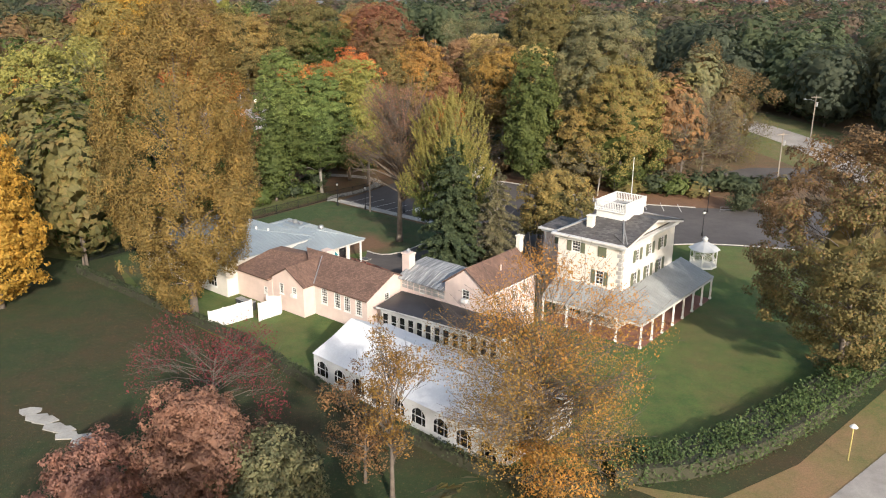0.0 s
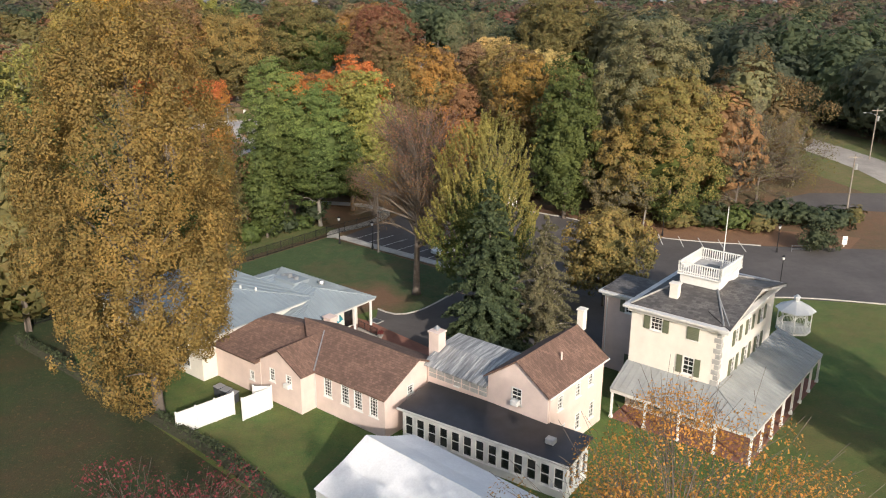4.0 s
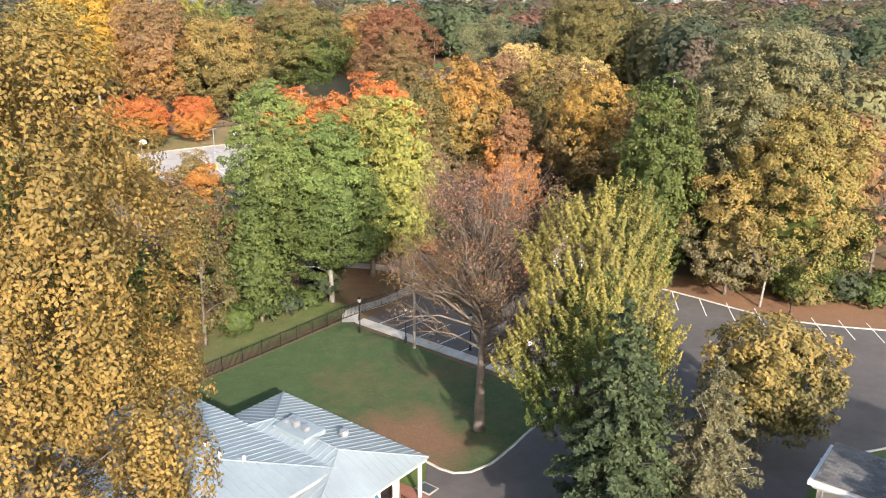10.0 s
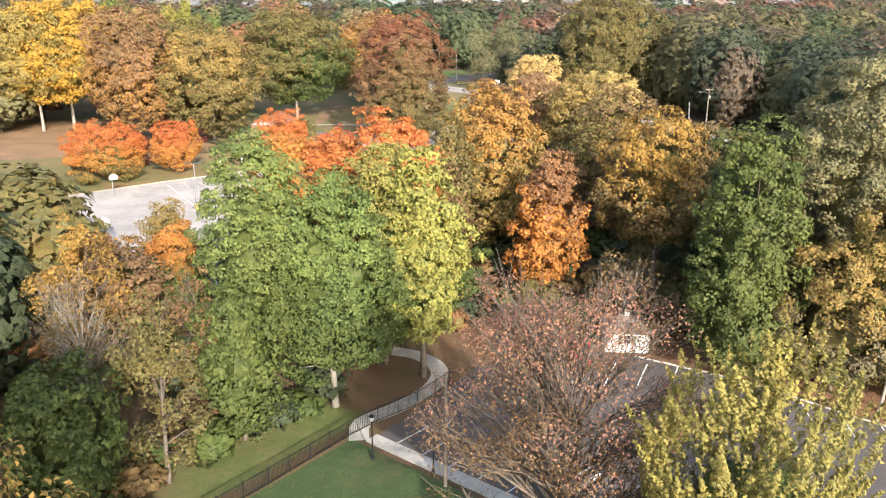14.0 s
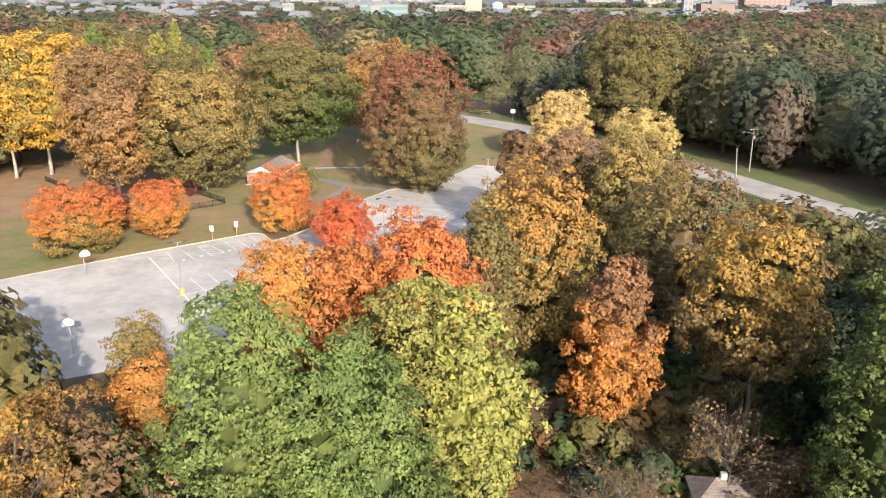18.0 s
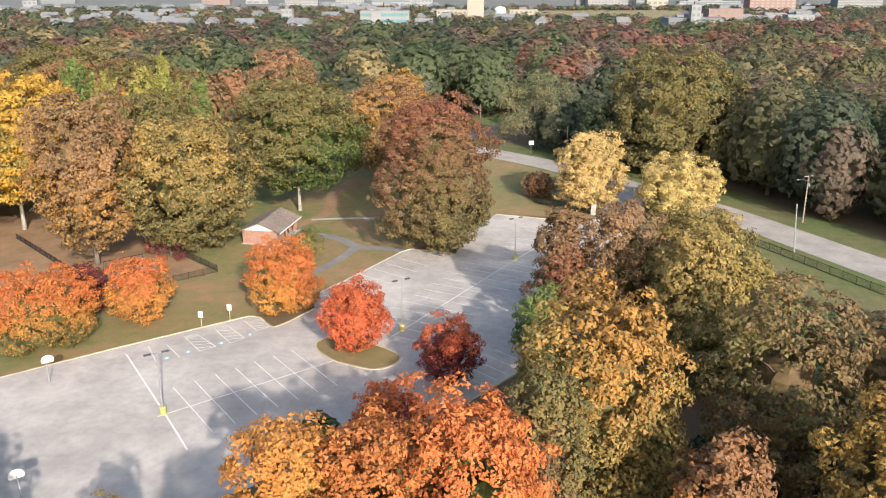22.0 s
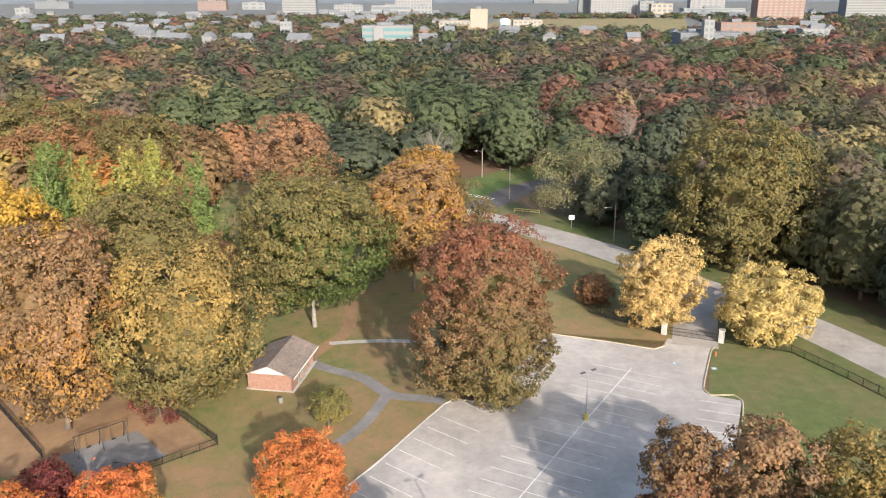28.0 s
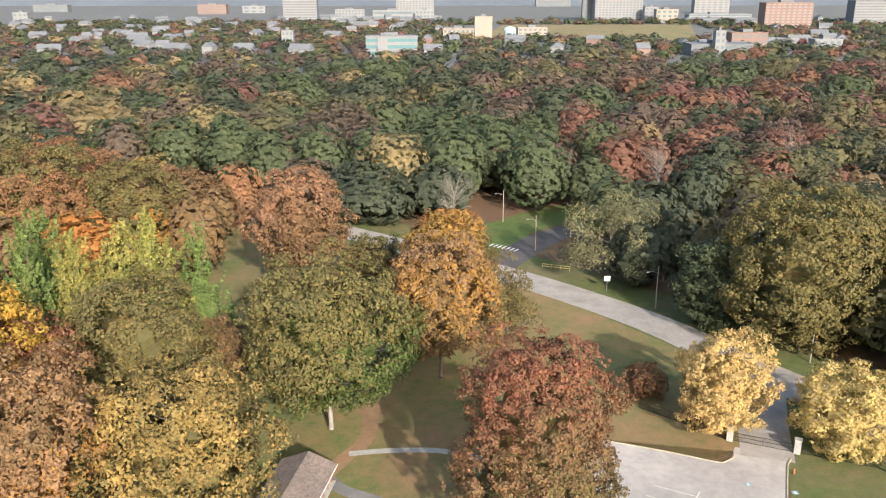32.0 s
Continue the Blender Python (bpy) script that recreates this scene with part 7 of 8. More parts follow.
# stepping stones in the grass
random.seed(12)
for i in range(9):
    x, y = -35.2 + i * 1.02 + random.uniform(-0.3, 0.3), 62.3 - i * 0.72 + random.uniform(-0.4, 0.4)
    n = random.randint(5, 7)
    ol = [(x + random.uniform(0.8, 1.25) * math.cos(2 * math.pi * k / n), y + random.uniform(0.6, 1.0) * math.sin(2 * math.pi * k / n)) for k in range(n)]
    tagged(part("paving_stone", prism(ol, land(y) - 0.1, land(y) + 0.05 + 0.012 * i), M_CONCRETE), "flat pale weathered stone in the grass", "stone", "flat stones in the grass")

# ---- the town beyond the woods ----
# town colours: muted and drawn together, distance haze included in the paint
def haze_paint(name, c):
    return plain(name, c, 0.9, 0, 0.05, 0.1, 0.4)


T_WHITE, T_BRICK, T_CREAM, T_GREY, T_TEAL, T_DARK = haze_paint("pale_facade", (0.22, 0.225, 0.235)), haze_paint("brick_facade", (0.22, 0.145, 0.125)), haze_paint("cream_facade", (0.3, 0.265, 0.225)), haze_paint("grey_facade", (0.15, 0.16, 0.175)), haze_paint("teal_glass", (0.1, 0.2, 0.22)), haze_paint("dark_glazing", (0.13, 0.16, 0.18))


def block(x, y, w, d, hh, wall_mat, floors, bays, label, glaze=None, turn=0, tall=0.5):
    """A town building: body, parapet and a window for each bay of each floor, or one band a floor."""
    t = thing("building", pose(x, y, land(y), 0, 0, turn), label, "building", "town buildings")
    part("body", box(-w / 2, 0, -0.5, w / 2, d, hh), wall_mat, t)
    part("parapet", box(-w / 2 - 0.4, -0.4, hh, w / 2 + 0.4, d + 0.4, hh + 1.0), wall_mat, t)
    part("roof_plant", box(-w * 0.15, d * 0.3, hh + 1.0, w * 0.12, d * 0.7, hh + 4.0), T_GREY, t)
    fh = hh / floors
    for i in range(floors):
        z = i * fh + fh * 0.3
        if bays == 1:
            part("window_band", box(-w / 2 + 0.5, -0.15, z, w / 2 - 0.5, -0.02, z + fh * tall), glaze or T_DARK, t)
            continue
        for j in range(bays):
            cx = -w / 2 + (j + 0.5) * w / bays
            part("window", box(cx - w / bays * 0.28, -0.15, z, cx + w / bays * 0.28, -0.02, z + fh * tall), glaze or T_DARK, t)


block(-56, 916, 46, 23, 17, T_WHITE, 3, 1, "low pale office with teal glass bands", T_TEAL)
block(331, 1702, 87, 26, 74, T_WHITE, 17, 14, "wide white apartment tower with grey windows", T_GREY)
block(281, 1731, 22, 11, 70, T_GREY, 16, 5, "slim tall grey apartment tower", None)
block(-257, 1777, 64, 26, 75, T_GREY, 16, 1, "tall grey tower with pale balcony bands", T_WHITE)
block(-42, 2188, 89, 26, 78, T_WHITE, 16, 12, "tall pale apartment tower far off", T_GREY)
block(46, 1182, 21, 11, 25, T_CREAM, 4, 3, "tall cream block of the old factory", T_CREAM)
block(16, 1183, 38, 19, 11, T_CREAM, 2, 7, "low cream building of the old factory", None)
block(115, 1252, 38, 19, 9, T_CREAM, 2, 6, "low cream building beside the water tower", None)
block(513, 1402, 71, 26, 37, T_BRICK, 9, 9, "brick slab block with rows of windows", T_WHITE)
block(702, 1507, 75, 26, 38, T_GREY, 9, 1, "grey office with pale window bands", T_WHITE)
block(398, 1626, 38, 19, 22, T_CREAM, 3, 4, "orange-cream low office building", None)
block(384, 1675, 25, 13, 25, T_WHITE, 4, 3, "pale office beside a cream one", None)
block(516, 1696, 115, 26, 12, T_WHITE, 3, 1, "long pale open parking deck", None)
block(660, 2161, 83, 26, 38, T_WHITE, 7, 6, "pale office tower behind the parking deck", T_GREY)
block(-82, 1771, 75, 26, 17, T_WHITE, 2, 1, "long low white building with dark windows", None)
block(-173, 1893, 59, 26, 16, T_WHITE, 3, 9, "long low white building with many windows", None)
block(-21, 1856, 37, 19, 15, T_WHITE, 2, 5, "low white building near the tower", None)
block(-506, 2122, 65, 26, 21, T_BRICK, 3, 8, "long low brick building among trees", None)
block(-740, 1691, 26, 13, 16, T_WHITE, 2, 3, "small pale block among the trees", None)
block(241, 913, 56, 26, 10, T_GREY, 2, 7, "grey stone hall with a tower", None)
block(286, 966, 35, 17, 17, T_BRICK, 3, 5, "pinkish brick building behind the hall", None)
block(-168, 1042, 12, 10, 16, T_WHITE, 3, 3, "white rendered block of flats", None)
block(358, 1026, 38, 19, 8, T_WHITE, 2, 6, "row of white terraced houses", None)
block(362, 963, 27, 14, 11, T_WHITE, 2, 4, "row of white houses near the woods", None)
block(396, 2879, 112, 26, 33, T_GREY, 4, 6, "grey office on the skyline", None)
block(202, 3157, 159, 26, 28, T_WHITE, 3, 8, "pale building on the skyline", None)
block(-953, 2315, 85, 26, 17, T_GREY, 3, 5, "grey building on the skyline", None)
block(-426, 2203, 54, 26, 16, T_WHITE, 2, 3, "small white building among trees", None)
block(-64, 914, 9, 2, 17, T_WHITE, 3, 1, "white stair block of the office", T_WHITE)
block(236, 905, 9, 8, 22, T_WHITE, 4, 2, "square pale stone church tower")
tank = thing("water_tower", pose(71, 1117, land(1117)), "pale blue water tower on legs", "water tower")
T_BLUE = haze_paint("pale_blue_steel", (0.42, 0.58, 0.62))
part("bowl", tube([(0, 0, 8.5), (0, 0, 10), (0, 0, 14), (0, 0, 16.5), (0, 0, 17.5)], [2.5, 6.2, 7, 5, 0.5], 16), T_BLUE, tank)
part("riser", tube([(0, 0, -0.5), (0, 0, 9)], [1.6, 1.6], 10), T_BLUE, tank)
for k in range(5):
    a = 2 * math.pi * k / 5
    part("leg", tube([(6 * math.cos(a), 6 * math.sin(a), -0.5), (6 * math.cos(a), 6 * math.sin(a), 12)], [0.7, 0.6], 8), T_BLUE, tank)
sheet("town_field", [(40, 1200), (290, 1130), (420, 1560), (110, 1560)], 0.5, M_PARK, "open green field before the town", "field")


def town_house(x, y, turn, w, d, hh, mat, label):
    t = thing("town_house", pose(x, y, land(y), 0, 0, turn), label, "house", "town houses")
    part("wall", box(-w / 2, -d / 2, -0.5, w / 2, d / 2, hh), mat, t)
    bm = bmesh.new()
    r = [[bm.verts.new((sx * (w / 2 + 0.4), sy, z)) for sy, z in ((-d / 2 - 0.5, hh - 0.2), (0, hh + d * 0.38), (d / 2 + 0.5, hh - 0.2))] for sx in (-1, 1)]
    for i in range(2):
        bm.faces.new((r[0][i], r[1][i], r[1][i + 1], r[0][i + 1]))
    bm.faces.new(r[0])
    bm.faces.new(r[1][::-1])
    bm.faces.new((r[0][0], r[0][2], r[1][2], r[1][0]))
    part("roof", bm, T_GREY, t)
    for j in range(3):
        cx = -w / 2 + (j + 0.5) * w / 3
        part("window", box(cx - 0.6, -d / 2 - 0.1, 1.2, cx + 0.6, -d / 2 - 0.01, 2.8), T_DARK, t)
        part("window", box(cx - 0.6, -d / 2 - 0.1, hh - 2.0, cx + 0.6, -d / 2 - 0.01, hh - 0.6), T_DARK, t)


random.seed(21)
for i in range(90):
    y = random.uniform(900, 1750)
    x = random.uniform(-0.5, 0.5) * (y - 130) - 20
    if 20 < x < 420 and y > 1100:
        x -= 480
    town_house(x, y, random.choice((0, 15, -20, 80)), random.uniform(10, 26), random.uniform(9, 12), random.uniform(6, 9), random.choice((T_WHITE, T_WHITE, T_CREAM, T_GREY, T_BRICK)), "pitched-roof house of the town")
M_TOWN = ground_material("town_ground", (0.07, 0.08, 0.065), (0.1, 0.1, 0.09), (0.15, 0.145, 0.14), 0.2, 0.2)
sheet("town_ground", [(-2400, 725), (2400, 725), (2400, 3190), (-2400, 3190)], 0.3, M_TOWN, "grey streets and yards of the town", "ground")
# backdrop ridge; the blue-grey is air haze put into its colour
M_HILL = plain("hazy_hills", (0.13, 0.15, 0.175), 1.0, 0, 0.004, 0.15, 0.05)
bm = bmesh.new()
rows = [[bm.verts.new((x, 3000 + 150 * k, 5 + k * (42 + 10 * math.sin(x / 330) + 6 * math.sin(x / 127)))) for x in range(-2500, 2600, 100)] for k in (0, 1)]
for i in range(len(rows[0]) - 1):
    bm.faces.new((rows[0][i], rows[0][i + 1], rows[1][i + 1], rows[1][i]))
tagged(part("backdrop", bm, M_HILL, smooth=True), "wooded ridge on the skyline, painted blue-grey with haze", "hills", kind="structure")
# ---- trees, from the house to the town ----
tree(-26.8, 82.6, 34.3, 8.6, "tulip", "very tall tree with drooping golden-brown leaves", shape="column", low=0.06, size=0.11, limbs=40, tuft=0.95, plume=(0.85, 0.85, 1.25), cover=2.0, holes=0.2, swell=0.8, core=0.55, corners=4)
tree(-49.6, 86, 20.0, 4.9, "yellow", "tall tree with bright yellow leaves", shape="dome", low=0.04, size=0.192, swell=0.7)
tree(-59.1, 122, 26.8, 9.4, ("green", "sage", "lime"), "large pale green tree in early autumn", shape="round", low=0.2, size=0.266)
tree(-57.2, 135, 26.4, 7.1, ("sage", "lime"), "pale yellow-green tree behind the tall one", shape="round", low=0.2, size=0.266)
tree(-49.0, 105, 19.5, 5.4, "green", "dark green tree at the wood's edge", shape="round", low=0.03, size=0.237)
tree(37.4, 69.5, 23.5, 8.0, ("olive", "olive", "brown"), "broad tree with brown and olive leaves", shape="round", low=0.05, size=0.148, limbs=80, bare=0.6, holes=0.42, core=0.35, cover=1.3)
tree(7.2, 53, 16.9, 7.6, ("amber", "amber", "orange"), "thinly leaved orange tree with bare twigs", shape="round", low=0.12, leaves=40000, size=0.1, clumps=150, limbs=170, bare=1, corners=4, dense=False)
tree(-3.4, 50, 14.1, 2.8, "amber", "slender half-bare tree with a few orange leaves", shape="vase", low=0.2, leaves=4989, size=0.118, limbs=40, bare=1, corners=4, dense=False)
tree(-15.8, 47, 11.1, 4.0, "rose", "small rounded tree with rusty leaves", shape="round", low=0.08, size=0.126, swell=0.9)
tree(-22.2, 45, 8.2, 3.2, "rose", "low spreading tree with rusty leaves", shape="round", low=0.05, size=0.126, swell=0.9)
tree(-18.8, 60, 9.4, 6.0, "crimson", "low reddish tree almost bare of leaves", shape="round", low=0.1, leaves=4549, size=0.126, limbs=40, bare=1, dense=False)
tree(-10.6, 45, 8.4, 3.3, "sage", "dense grey-green young tree", shape="round", low=0.05, size=0.126, corners=4)
tree(-5.5, 52, 9.4, 2.8, "rust", "small bare tree with few rusty leaves", shape="round", low=0.1, leaves=3984, size=0.126, bare=0.8, corners=4, dense=False)
tree(7.8, 47, 7.0, 3.1, "orange", "low orange tree beside the hedge", shape="round", low=0.1, leaves=4293, size=0.126, bare=0.6, corners=4, dense=False)
tree(1.5, 95.6, 17.0, 5.2, "spruce", "dark green conifer beside the drive", shape="spruce", low=0.03, size=0.3)
tree(6.8, 95.4, 14.0, 3.9, "straw", "grey half-dead conifer with drooping pale twigs", shape="spruce", size=0.17, limbs=60, bark=BARK_PALE, tiers=15)
tree(1.3, 104, 22.2, 5.7, ("green", "chartreuse", "chartreuse"), "tall yellow-green tree with upright twigs", shape="skirt", low=0.2, size=0.105, limbs=70, bare=0.8, tuft=0.42, holes=0.1, swell=0.9, rise=1.1, cover=1.9, core=0.55)
tree(15.4, 108, 11.4, 4.8, ("olive", "olive", "gold", "gold"), "small round tree turning orange", shape="dome", low=0.15, size=0.192, swell=0.4, holes=0.25)
tree(-26.4, 139.7, 24.9, 6.2, ("green", "fresh", "fresh"), "tall dense green maple", shape="skirt", low=0.2, size=0.16, bark=BARK_PALE, tuft=0.7, plume=(1.2, 1.2, 0.55), swell=0.5)
tree(-20.9, 139.2, 22.2, 6.2, ("green", "green", "fresh"), "tall dense green maple with a pale trunk", shape="skirt", low=0.2, size=0.16, bark=BARK_PALE, tuft=0.7, plume=(1.2, 1.2, 0.55), swell=0.5)
tree(-16.8, 147, 22.5, 6.4, ("green", "fresh", "lime"), "tall maple turning yellow-green", shape="skirt", low=0.1, size=0.16, tuft=0.7, plume=(1.2, 1.2, 0.55), swell=0.5)
tree(-13.1, 144.5, 21.9, 4.2, "lime", "bright lime yellow maple", shape="oval", low=0.15, size=0.222)
tree(-27.8, 134, 14.3, 3.4, "green", "low green trees at the wood's edge", shape="round", low=0.05, size=0.222)
tree(-5.9, 111.7, 23.5, 6.6, ("brown", "rose"), "tall half-bare tree with rusty leaves", shape="round", low=0.32, leaves=30000, size=0.1, clumps=120, limbs=180, bare=1, dense=False, trunk=0.42)
tree(16.2, 143, 24.6, 4.4, "green", "tall dark green tree in the wood", shape="dome", low=0.03, size=0.207)
tree(23.9, 146, 14.5, 4.3, ("olive", "straw"), "brownish tree behind the lower car park", shape="oval", low=0.1, size=0.222)
tree(54.9, 175, 22.1, 5.8, "brown", "tall bare grey-brown tree", shape="round", low=0.2, leaves=9581, size=0.237, bare=0.6, dense=False)
tree(20.1, 160, 15.0, 5.0, "dark", "dense dark green tree in the wood", shape="oval", low=0.05, size=0.237)
tree(32.8, 165, 13.8, 8.0, ("olive", "gold"), "golden olive tree in the wood", shape="round", low=0.1, size=0.252)
tree(45.6, 170, 13.9, 6.7, "brown", "thin brown tree beyond the car park", shape="round", low=0.1, leaves=5856, size=0.252, bare=0.7, dense=False)
tree(33.2, 175, 14.7, 9.9, "olive", "olive tree in the wood", shape="round", low=0.1, size=0.252)
tree(64.0, 185, 14.5, 9.5, "brown", "bare brown tree near the road", shape="round", low=0.1, leaves=10372, size=0.252, bare=0.5, dense=False)
tree(-17.7, 247, 26.6, 8.9, ("olive", "olive", "brown", "brown", "maroon"), "huge russet oak at the car park's edge", shape="dome", low=0.01, size=0.2, limbs=30, swell=0.4, tuft=0.8)
tree(-44.2, 274, 27.0, 11.9, ("green", "olive", "olive"), "large spreading green oak", shape="round", low=0.16, size=0.281, bark=BARK_PALE)
tree(-57.8, 247.5, 23.7, 10.9, ("olive", "olive", "gold"), "large spreading yellow-green tree", shape="round", low=0.1, size=0.266, bark=BARK_PALE)
tree(-71.9, 241, 27.9, 8.2, ("brown", "amber", "tan", "brown"), "large tree with brown leaves", shape="dome", low=0.08, size=0.266, swell=0.7)
tree(-27.5, 290, 24.4, 9.4, ("brown", "amber", "tan"), "orange-brown oak in the park", shape="dome", low=0.2, size=0.296)
tree(-26.5, 305, 24.0, 7.8, ("tan", "amber"), "golden oak behind the others", shape="round", low=0.2, size=0.311)
tree(-15.6, 300, 19.5, 5.9, "olive", "thin grey-green tree near the road", shape="round", low=0.15, leaves=5849, size=0.296, bare=0.5, dense=False)
tree(-25.7, 318, 21.1, 8.2, ("brown", "olive", "amber"), "rust-brown tree near the junction", shape="round", low=0.2, size=0.311)
tree(-55.3, 330, 27.2, 9.6, ("brown", "tan"), "orange-brown tree beside the road", shape="round", low=0.15, size=0.326)
tree(12.9, 271.5, 16.0, 6.4, "pale", "round pale yellow tree by the gate", shape="dome", low=0.03, size=0.222, swell=0.45, holes=0.25)
tree(29.1, 267, 12.2, 7.5, "pale", "round pale yellow tree by the gate", shape="dome", low=0.03, size=0.222, swell=0.45, holes=0.25)
tree(5.0, 283, 5.6, 3.3, ("maroon", "rust"), "low dark red shrub on the grass", shape="round", low=0.02, size=0.222)
tree(-66.7, 211, 9.5, 5.8, ("olive", "orange", "red"), "round orange-red maple on the grass", shape="dome", low=0.05, size=0.141, swell=0.22)
tree(-57.1, 217, 9.1, 4.0, ("orange", "orange", "red"), "round orange-red maple on the grass", shape="dome", low=0.12, size=0.141, swell=0.22)
tree(-38.5, 221.5, 9.7, 4.4, ("orange", "red", "red"), "round bright red-orange maple on the grass", shape="dome", low=0.06, size=0.141, swell=0.22)
tree(-27.9, 208, 9.1, 4.1, "red", "round bright red maple on a kerbed island", shape="dome", low=0.12, size=0.141, swell=0.22)
tree(-16.6, 199, 8.0, 3.3, ("crimson", "red"), "deep red maple beside the car park", shape="dome", low=0.1, size=0.141, swell=0.4)
tree(-66.5, 223, 6.6, 3.1, "crimson", "low dark red bush on the grass", shape="round", low=0.03, size=0.192)
tree(-38.2, 240, 6.1, 2.5, ("gold", "olive"), "small young tree with yellow leaves", shape="round", low=0.2, size=0.148)
tree(-61.0, 244, 4.3, 3.7, "crimson", "low dark bare bush", shape="round", low=0.05, leaves=1802, size=0.192, bare=0.7, dense=False)
tree(-2.2, 211, 17.4, 3.8, ("maroon", "brown"), "russet and brown tree beside the car park", shape="round", low=0.05, size=0.222, swell=0.7)
tree(13.6, 206, 18.4, 6.4, ("olive", "olive", "gold"), "golden brown tree beside the road", shape="dome", low=0.05, size=0.207, swell=0.7)
tree(-5.9, 203, 10.3, 3.2, "fresh", "small dense green tree beside the car park", shape="oval", low=0.03, size=0.192)
tree(12.0, 178, 20.6, 6.7, ("brown", "olive", "brown"), "brown tree below the road", shape="round", low=0.1, size=0.237, holes=0.35, cover=1.2, core=0.4)
tree(-22.6, 186, 7.4, 3.7, ("crimson", "red"), "dark red maple at the car park's edge", shape="round", low=0.05, size=0.207)
tree(1.2, 162.5, 17.6, 4.3, ("orange", "orange", "rust"), "tall orange tree in the wood", shape="oval", low=0.03, size=0.207, holes=0.3, swell=0.9)
tree(-4.7, 177, 21.0, 6.8, ("olive", "gold", "gold", "amber"), "amber and green tree beside the car park", shape="dome", low=0.05, size=0.237, holes=0.05)
tree(-39.4, 157, 10.8, 3.0, ("amber", "orange"), "small orange tree by the path", shape="dome", low=0.02, size=0.148)
tree(-42.7, 165, 10.3, 2.8, ("olive", "gold"), "small tree with pale dull leaves", shape="round", low=0.05, size=0.148)
tree(-44.6, 150, 12.6, 3.7, ("olive", "brown", "amber"), "small orange tree beside the car park", shape="round", low=0.02, size=0.163)
tree(-93.2, 262, 28.7, 13.7, "yellow", "tall yellow tree with a white trunk", shape="round", low=0.25, size=0.311, bare=0.3, bark=BARK_PALE)
tree(-98.4, 258, 26.6, 13.0, "gold", "tall yellow park tree", shape="round", low=0.25, size=0.311, bark=BARK_PALE)
tree(-78.5, 294, 26.5, 11.9, ("fresh", "lime"), "feathery yellow-green tree in the park", shape="cone", low=0.03, size=0.326, rise=1.6, tuft=0.9, swell=0.9)
tree(-95.3, 300, 27.1, 7.4, "fresh", "young bright green tree in the park", shape="cone", low=0.03, size=0.266, rise=1.6, tuft=0.9, swell=0.9)
tree(-80.4, 298, 24.5, 7.1, "fresh", "young bright green tree with pointed top", shape="cone", low=0.03, size=0.266, rise=1.6, tuft=0.9, swell=0.9)
tree(-67.8, 296, 25.0, 5.8, "fresh", "young yellow-green tree with pointed top", shape="cone", low=0.03, size=0.266, rise=1.6, tuft=0.9, swell=0.9)
tree(-85.9, 290, 25.2, 5.8, "lime", "lime green young tree standing in the park", shape="cone", low=0.03, size=0.266, rise=1.6, tuft=0.9, swell=0.9)
tree(-71.5, 275, 23.5, 9.3, "olive", "dark olive tree in the park", shape="round", low=0.1, size=0.281)
tree(-84.3, 268, 21.0, 7.6, "rust", "rust-coloured oak standing in the park", shape="round", low=0.15, size=0.281)
tree(-62.4, 285, 14.6, 4.6, "brown", "brown tree among the oaks", shape="round", low=0.1, leaves=5212, size=0.266, dense=False)
tree(-125.3, 360, 25.6, 14.8, "olive", "wide olive tree near the road", shape="round", low=0.15, size=0.37)
tree(-131.6, 380, 22.0, 19.7, "rust", "wide rust-brown tree beyond the lawn", shape="round", low=0.15, size=0.37)
tree(-90.4, 372, 17.5, 11.5, "brown", "brown tree near the road", shape="round", low=0.15, size=0.37)
tree(11.1, 335, 20.5, 10.5, "sage", "grey-green tree at the junction", shape="round", low=0.1, leaves=9674, size=0.326, bare=0.6, dense=False)
tree(37.6, 300, 29.6, 13.6, "olive", "broad green tree beside the road", shape="round", low=0.05, size=0.311)
tree(23.4, 310, 18.1, 6.6, "dark", "dark green trees beside the road", shape="round", low=0.03, size=0.311)
tree(9.4, 196, 19.5, 4.6, ("olive", "gold"), "amber tree on the grass by the road", shape="round", low=0.05, size=0.237)
tree(-38.4, 125, 11.1, 4.1, "green", "green tree at the wood's edge", shape="round", low=0.03, size=0.222)
tree(-38.6, 130, 15.6, 3.8, "brown", "bare grey tree in the wood", shape="vase", low=0.1, leaves=1918, size=0.192, limbs=60, bare=1, dense=False, bark=BARK_PALE)
tree(-40.5, 145, 12.7, 5.2, ("olive", "green", "brown"), "olive and orange tree in the wood", shape="round", low=0.05, size=0.237, bare=0.4)
tree(-42.5, 140, 17.3, 4.2, ("brown", "amber"), "half-bare brown tree in the wood", shape="round", low=0.05, leaves=4971, size=0.222, bare=0.9, dense=False)
tree(-32.3, 128, 15.3, 3.4, "olive", "half-bare olive tree in the wood", shape="round", low=0.02, leaves=5233, size=0.207, bare=0.7, dense=False)
tree(-30.8, 135, 15.1, 2.9, "brown", "grey bare tree in the wood", shape="round", low=0.05, leaves=2582, size=0.207, bare=0.9, dense=False)
tree(7.7, 150, 9.7, 4.8, "brown", "bare grey tree behind the hut", shape="round", low=0.05, leaves=1796, size=0.207, limbs=50, bare=1, dense=False)
tree(-1.8, 147, 6.8, 4.6, "brown", "bare twiggy tree by the lower car park", shape="round", low=0.05, leaves=1208, size=0.207, limbs=50, bare=1, dense=False)
tree(-86.4, 292, 25.0, 7.4, ("fresh", "lime"), "young bright yellow-green tree in the park", shape="cone", low=0.03, size=0.252, rise=1.6, tuft=0.9, swell=0.9)
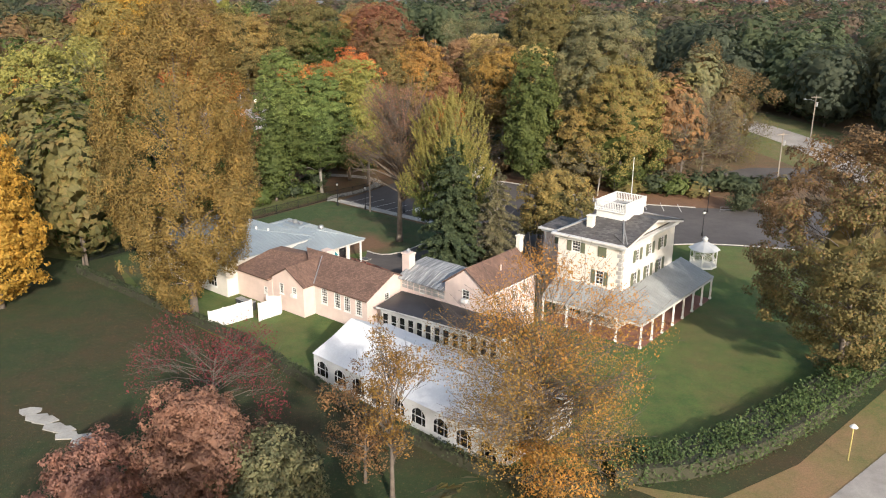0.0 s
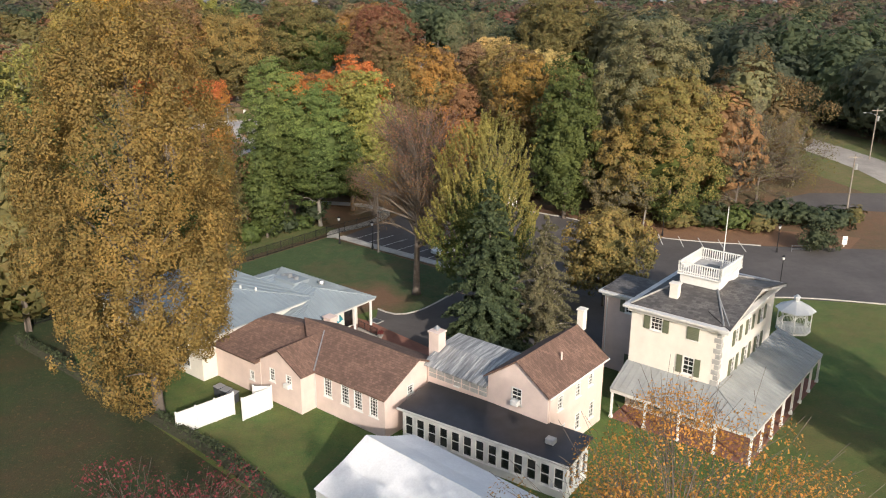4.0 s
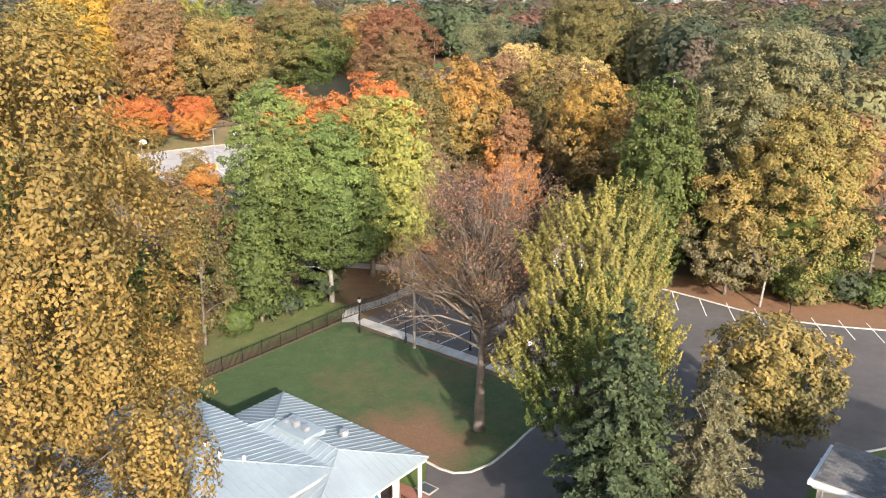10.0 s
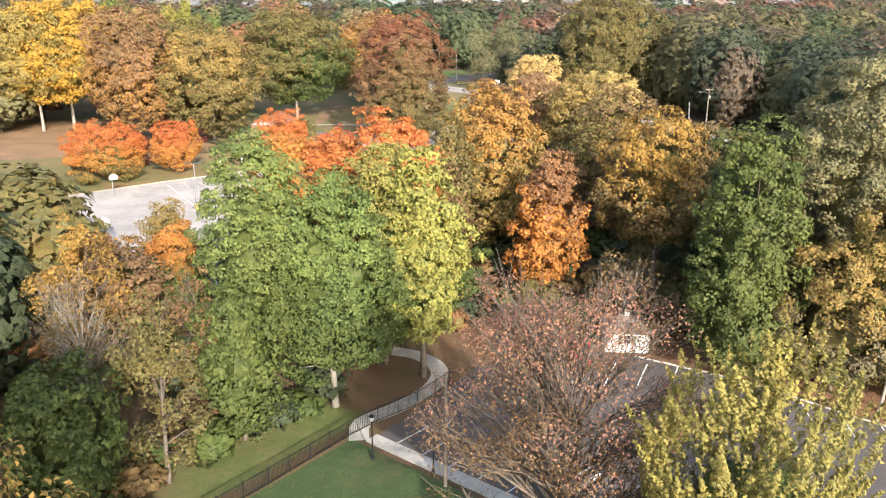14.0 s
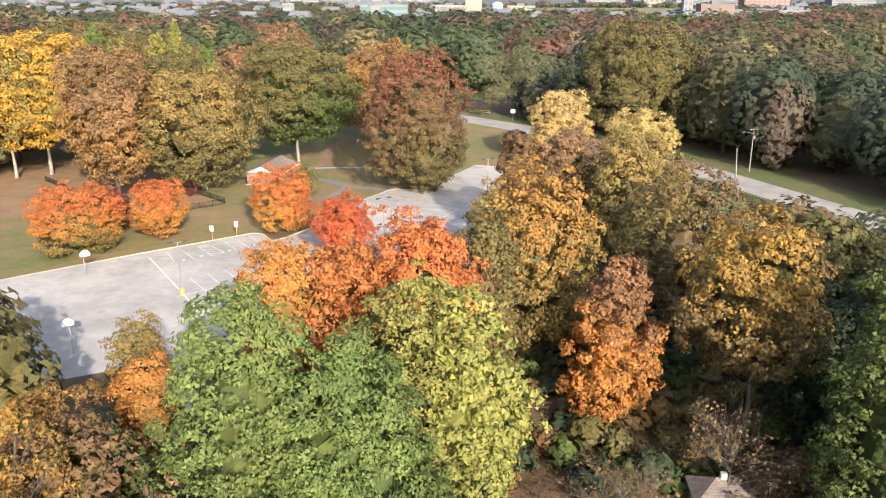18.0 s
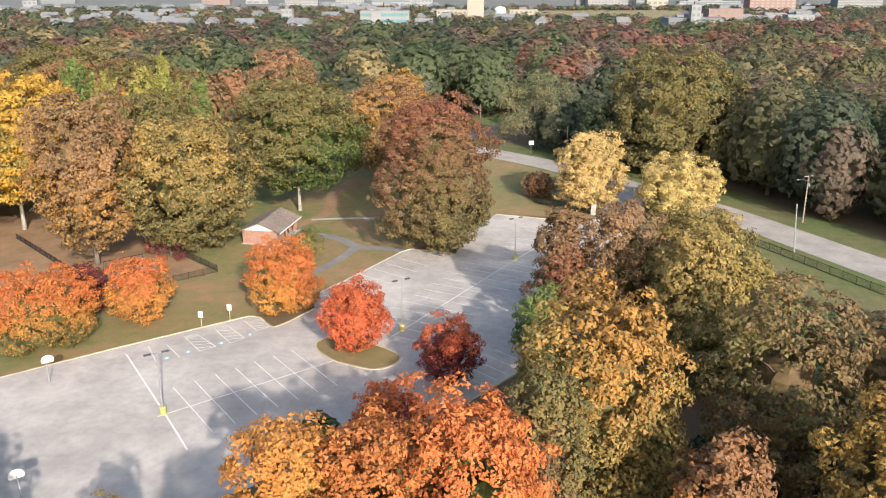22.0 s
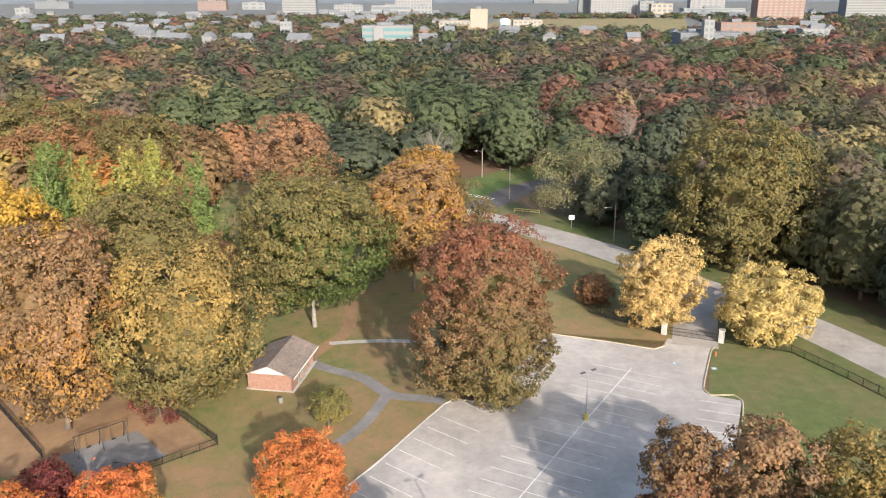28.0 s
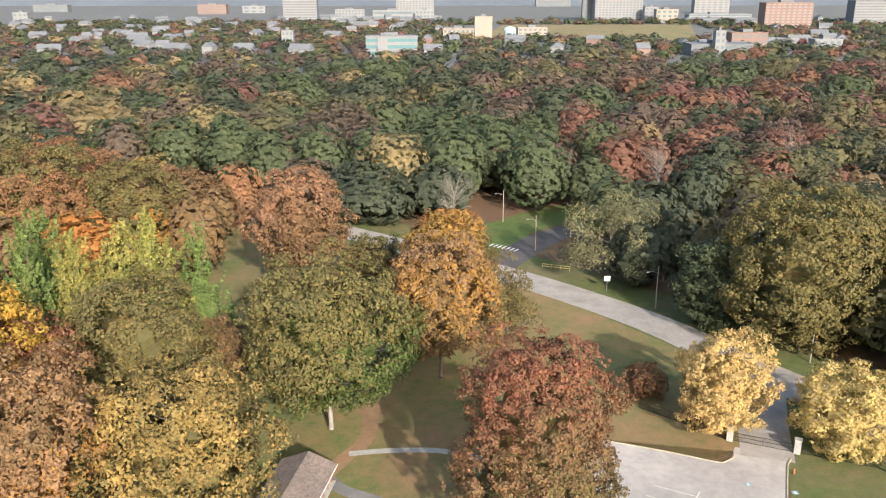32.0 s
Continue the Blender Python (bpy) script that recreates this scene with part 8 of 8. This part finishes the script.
tree(-90.9, 285, 28.6, 7.1, ("lime", "fresh"), "young lime green tree beside other trees", shape="cone", low=0.03, size=0.252, rise=1.6, tuft=0.9, swell=0.9)
tree(-73.7, 290, 28.6, 7.5, ("fresh", "lime"), "young bright green tree near the open ground", shape="cone", low=0.03, size=0.252, rise=1.6, tuft=0.9, swell=0.9)
tree(12.1, 158, 22.6, 6.0, ("olive", "brown", "amber"), "broad amber tree in the wood", shape="round", low=0.3, size=0.207, holes=0.28, swell=0.8)
tree(28.8, 146, 30.6, 8.8, ("olive", "sage", "sage"), "very tall olive tree with pale leaves", shape="round", low=0.12, size=0.17, holes=0.3, swell=0.8, tuft=0.9)
tree(31.0, 139, 23.2, 7.0, ("green", "chartreuse", "gold", "chartreuse"), "golden-topped green tree behind the lower car park", shape="round", low=0.03, size=0.17, holes=0.3, swell=0.8)
tree(24.3, 141, 14.9, 5.5, ("olive", "straw", "gold"), "brownish tree at the wood's edge", shape="round", low=0.04, size=0.17, holes=0.3, swell=0.8)
tree(-28.3, 161.5, 19.3, 4.2, ("amber", "orange"), "orange maple at the car park's edge", shape="dome", low=0.1, size=0.192)
tree(-22.7, 161, 19.3, 4.7, ("amber", "orange"), "golden orange maple with green lower leaves", shape="dome", low=0.08, size=0.192)
tree(-16.5, 160, 21.8, 5.0, ("green", "red"), "scarlet-topped maple with green lower leaves", shape="dome", low=0.08, size=0.192)
tree(-10.3, 168, 19.3, 3.1, ("brown", "olive"), "dull olive tree in the wood", shape="round", low=0.05, size=0.207)
tree(-63.9, 290, 10.6, 5.3, ("rust", "brown"), "rust-brown oak among the park trees", shape="round", low=0.08, size=0.252)
tree(-41.1, 335, 10.9, 7.3, ("brown", "olive"), "dull brown tree beside the road", shape="round", low=0.1, size=0.296)
tree(-140.1, 420, 14.6, 15.5, ("olive", "green"), "dark olive tree beyond the road", shape="round", low=0.05, size=0.37)
tree(-119.1, 352, 22.5, 13.1, ("brown", "rust"), "wide brown tree near the road", shape="round", low=0.08, size=0.326)
tree(-98.3, 355, 23.0, 11.3, ("brown", "olive"), "wide olive-brown tree near the road", shape="round", low=0.08, size=0.326)
tree(49.4, 152, 16.6, 6.1, "straw", "half-bare brown tree by the road", shape="round", low=0.05, leaves=4500, size=0.178, limbs=60, bare=1, dense=False)
tree(58.7, 160, 13.0, 6.6, "olive", "thin olive-brown tree by the road", shape="round", low=0.05, leaves=5000, size=0.178, limbs=50, bare=1, dense=False)
tree(43.7, 146, 15.9, 4.3, "straw", "half-bare brown tree beside the lot", shape="round", low=0.05, leaves=4500, size=0.178, limbs=50, bare=1, dense=False)
tree(49.0, 128, 4.2, 2.5, "dark", "small dark evergreen bush by the drive", shape="oval", low=0.02, size=0.178)
tree(4.6, 209, 18.8, 4.8, ("olive", "brown", "tan"), "russet-brown tree beside the car park's edge", shape="dome", low=0.04, size=0.207, swell=0.7)
tree(15.0, 198, 15.5, 5.0, ("olive", "gold"), "golden olive tree on the grass by the road", shape="dome", low=0.05, size=0.207)

for x, y, hh in ((66, 385, 21), (78, 398, 22), (104, 392, 20), (118, 404, 21), (40, 402, 19), (-22, 372, 17)):
    tree(x, y, hh, 6.5, "brown", "bare pale grey tree among the woods", shape="vase", low=0.25, leaves=0, limbs=46, bare=0.6, dense=False, bark=BARK_PALE, group="bare trees")

# ---- filling and far woods ----
MIXED = ["green", "dark", "olive", "amber", "rust", "maroon", "orange", "brown", "sage", "gold"]
# leaf colours that carry the painted haze
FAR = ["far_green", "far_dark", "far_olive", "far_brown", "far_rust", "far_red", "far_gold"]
road_xs = [p[0] for p in MAIN_ROAD if p[1] > 240][::-1]
road_ys = [p[1] for p in MAIN_ROAD if p[1] > 240][::-1]
SIDE = curve_points([(-14, 345), (0, 366), (12, 376), (40, 392)], 4)


def off_road(x, y, gap):
    return all((x - p[0]) ** 2 + (y - p[1]) ** 2 > gap * gap for p in MAIN_ROAD + SIDE)


def beyond_road(x, y):
    return y > np.interp(x, road_xs, road_ys) and off_road(x, y, 12 if x < -30 else 13) and abs(x + 40) < 0.62 * (y - 110)


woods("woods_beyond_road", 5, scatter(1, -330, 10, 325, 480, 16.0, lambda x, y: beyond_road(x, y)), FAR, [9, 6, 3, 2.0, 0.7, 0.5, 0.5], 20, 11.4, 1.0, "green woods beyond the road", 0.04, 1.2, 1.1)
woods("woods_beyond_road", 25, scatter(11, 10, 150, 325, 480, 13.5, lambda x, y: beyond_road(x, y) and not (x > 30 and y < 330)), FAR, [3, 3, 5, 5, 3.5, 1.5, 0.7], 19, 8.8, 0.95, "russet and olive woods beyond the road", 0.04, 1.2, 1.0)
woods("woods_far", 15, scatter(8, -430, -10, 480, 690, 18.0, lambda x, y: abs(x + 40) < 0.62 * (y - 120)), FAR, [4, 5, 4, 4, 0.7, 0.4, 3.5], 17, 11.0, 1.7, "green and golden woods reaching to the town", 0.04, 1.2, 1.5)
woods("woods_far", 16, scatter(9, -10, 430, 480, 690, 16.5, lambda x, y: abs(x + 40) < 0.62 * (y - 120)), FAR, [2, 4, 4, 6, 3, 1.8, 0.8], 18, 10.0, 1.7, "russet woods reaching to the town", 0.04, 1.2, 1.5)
# fewer dark kinds here, so that colour lifts these trees as haze would
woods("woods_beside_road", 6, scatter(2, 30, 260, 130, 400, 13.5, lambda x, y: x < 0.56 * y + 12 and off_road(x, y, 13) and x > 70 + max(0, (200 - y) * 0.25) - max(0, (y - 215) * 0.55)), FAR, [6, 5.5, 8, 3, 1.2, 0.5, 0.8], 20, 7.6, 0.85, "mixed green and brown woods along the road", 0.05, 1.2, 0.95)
woods("woods_beside_lawn", 7, scatter(3, -160, -44, 96, 190, 10.5, lambda x, y: x < -44 - max(0, (y - 150) * 0.9)), MIXED, [4, 2, 4, 1.5, 1, 0.3, 1, 2, 1.5, 1.5], 19, 6.5, 0.7, "mixed autumn woods beside the lawn", 0.1, 1.2, 0.75)
woods("woods_in_park", 8, scatter(4, -240, -72, 205, 400, 13.5, lambda x, y: (y > 312 or x < -125 or (y > 250 and x < -105)) and off_road(x, y, 12) and y < np.interp(x, road_xs, road_ys)), MIXED, [2, 1, 4, 1.5, 3, 0.5, 1, 3, 1, 2], 17, 7.5, 0.8, "spaced autumn trees in the park", 0.1, 1.2, 0.85)
woods("woods_between_lots", 9, scatter(5, 20, 66, 148, 194, 10.5, lambda x, y: (y < 186 or x < 30 or x > 48) and off_road(x, y, 12) and (x < 48 or y > 160)), MIXED, [3, 3, 4, 1.5, 1, 0.4, 0.6, 3, 1, 1.5], 17, 6, 0.5, "mixed autumn trees between the car parks", 0.1, 1.2, 0.75)
woods("undergrowth", 10, scatter(6, -60, 24, 140, 190, 3.6, lambda x, y: (x < -30 or y > 152) and not (x < -30 and y > 162 - (x + 30) * -0.15)), ["green", "dark", "olive", "brown", "rust"], [3, 2, 3, 3, 1], 2.6, 1.9, 0.42, "brown and green undergrowth beneath the trees", 0.02, 1.2, 0.45)
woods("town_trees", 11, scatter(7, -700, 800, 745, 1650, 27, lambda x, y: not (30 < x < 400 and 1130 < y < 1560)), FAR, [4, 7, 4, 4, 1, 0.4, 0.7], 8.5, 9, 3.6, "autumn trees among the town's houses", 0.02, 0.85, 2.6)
# never in view: added only to throw shade over the foreground grass
woods("trees_behind", 12, [(-44, 12), (-36, 22), (-27, 16), (-18, 21), (-9, 17), (1, 20), (-52, 24), (-60, 34)], MIXED, [2, 1, 3, 1, 2, 1, 0.3, 3, 1, 1], 19, 5, 0.5, "unseen trees added to shade the near grass", 0.2, 1.2, 0.75)
woods("undergrowth", 13, [(-54 + i * 1.35 + 1.6 * math.sin(i * 2.3), 110 + i * 1.28 + 1.4 * math.sin(i * 1.7)) for i in range(24)], ["green", "dark", "olive", "brown", "rust"], [4, 2, 3, 1.5, 1], 3.2, 2.2, 0.3, "green and brown bushes at the wood's edge", 0.02, 1.2, 0.45)
woods("undergrowth", 14, [(33 + 2.6 * i + math.sin(i * 2.1), 138.5 + 1.3 * math.sin(i * 1.3) + 0.15 * i) for i in range(11)], ["green", "dark", "olive", "brown"], [3, 3, 3, 2], 3.6, 2.6, 0.36, "low green and brown bushes behind the car park", 0.02, 1.2, 0.5)
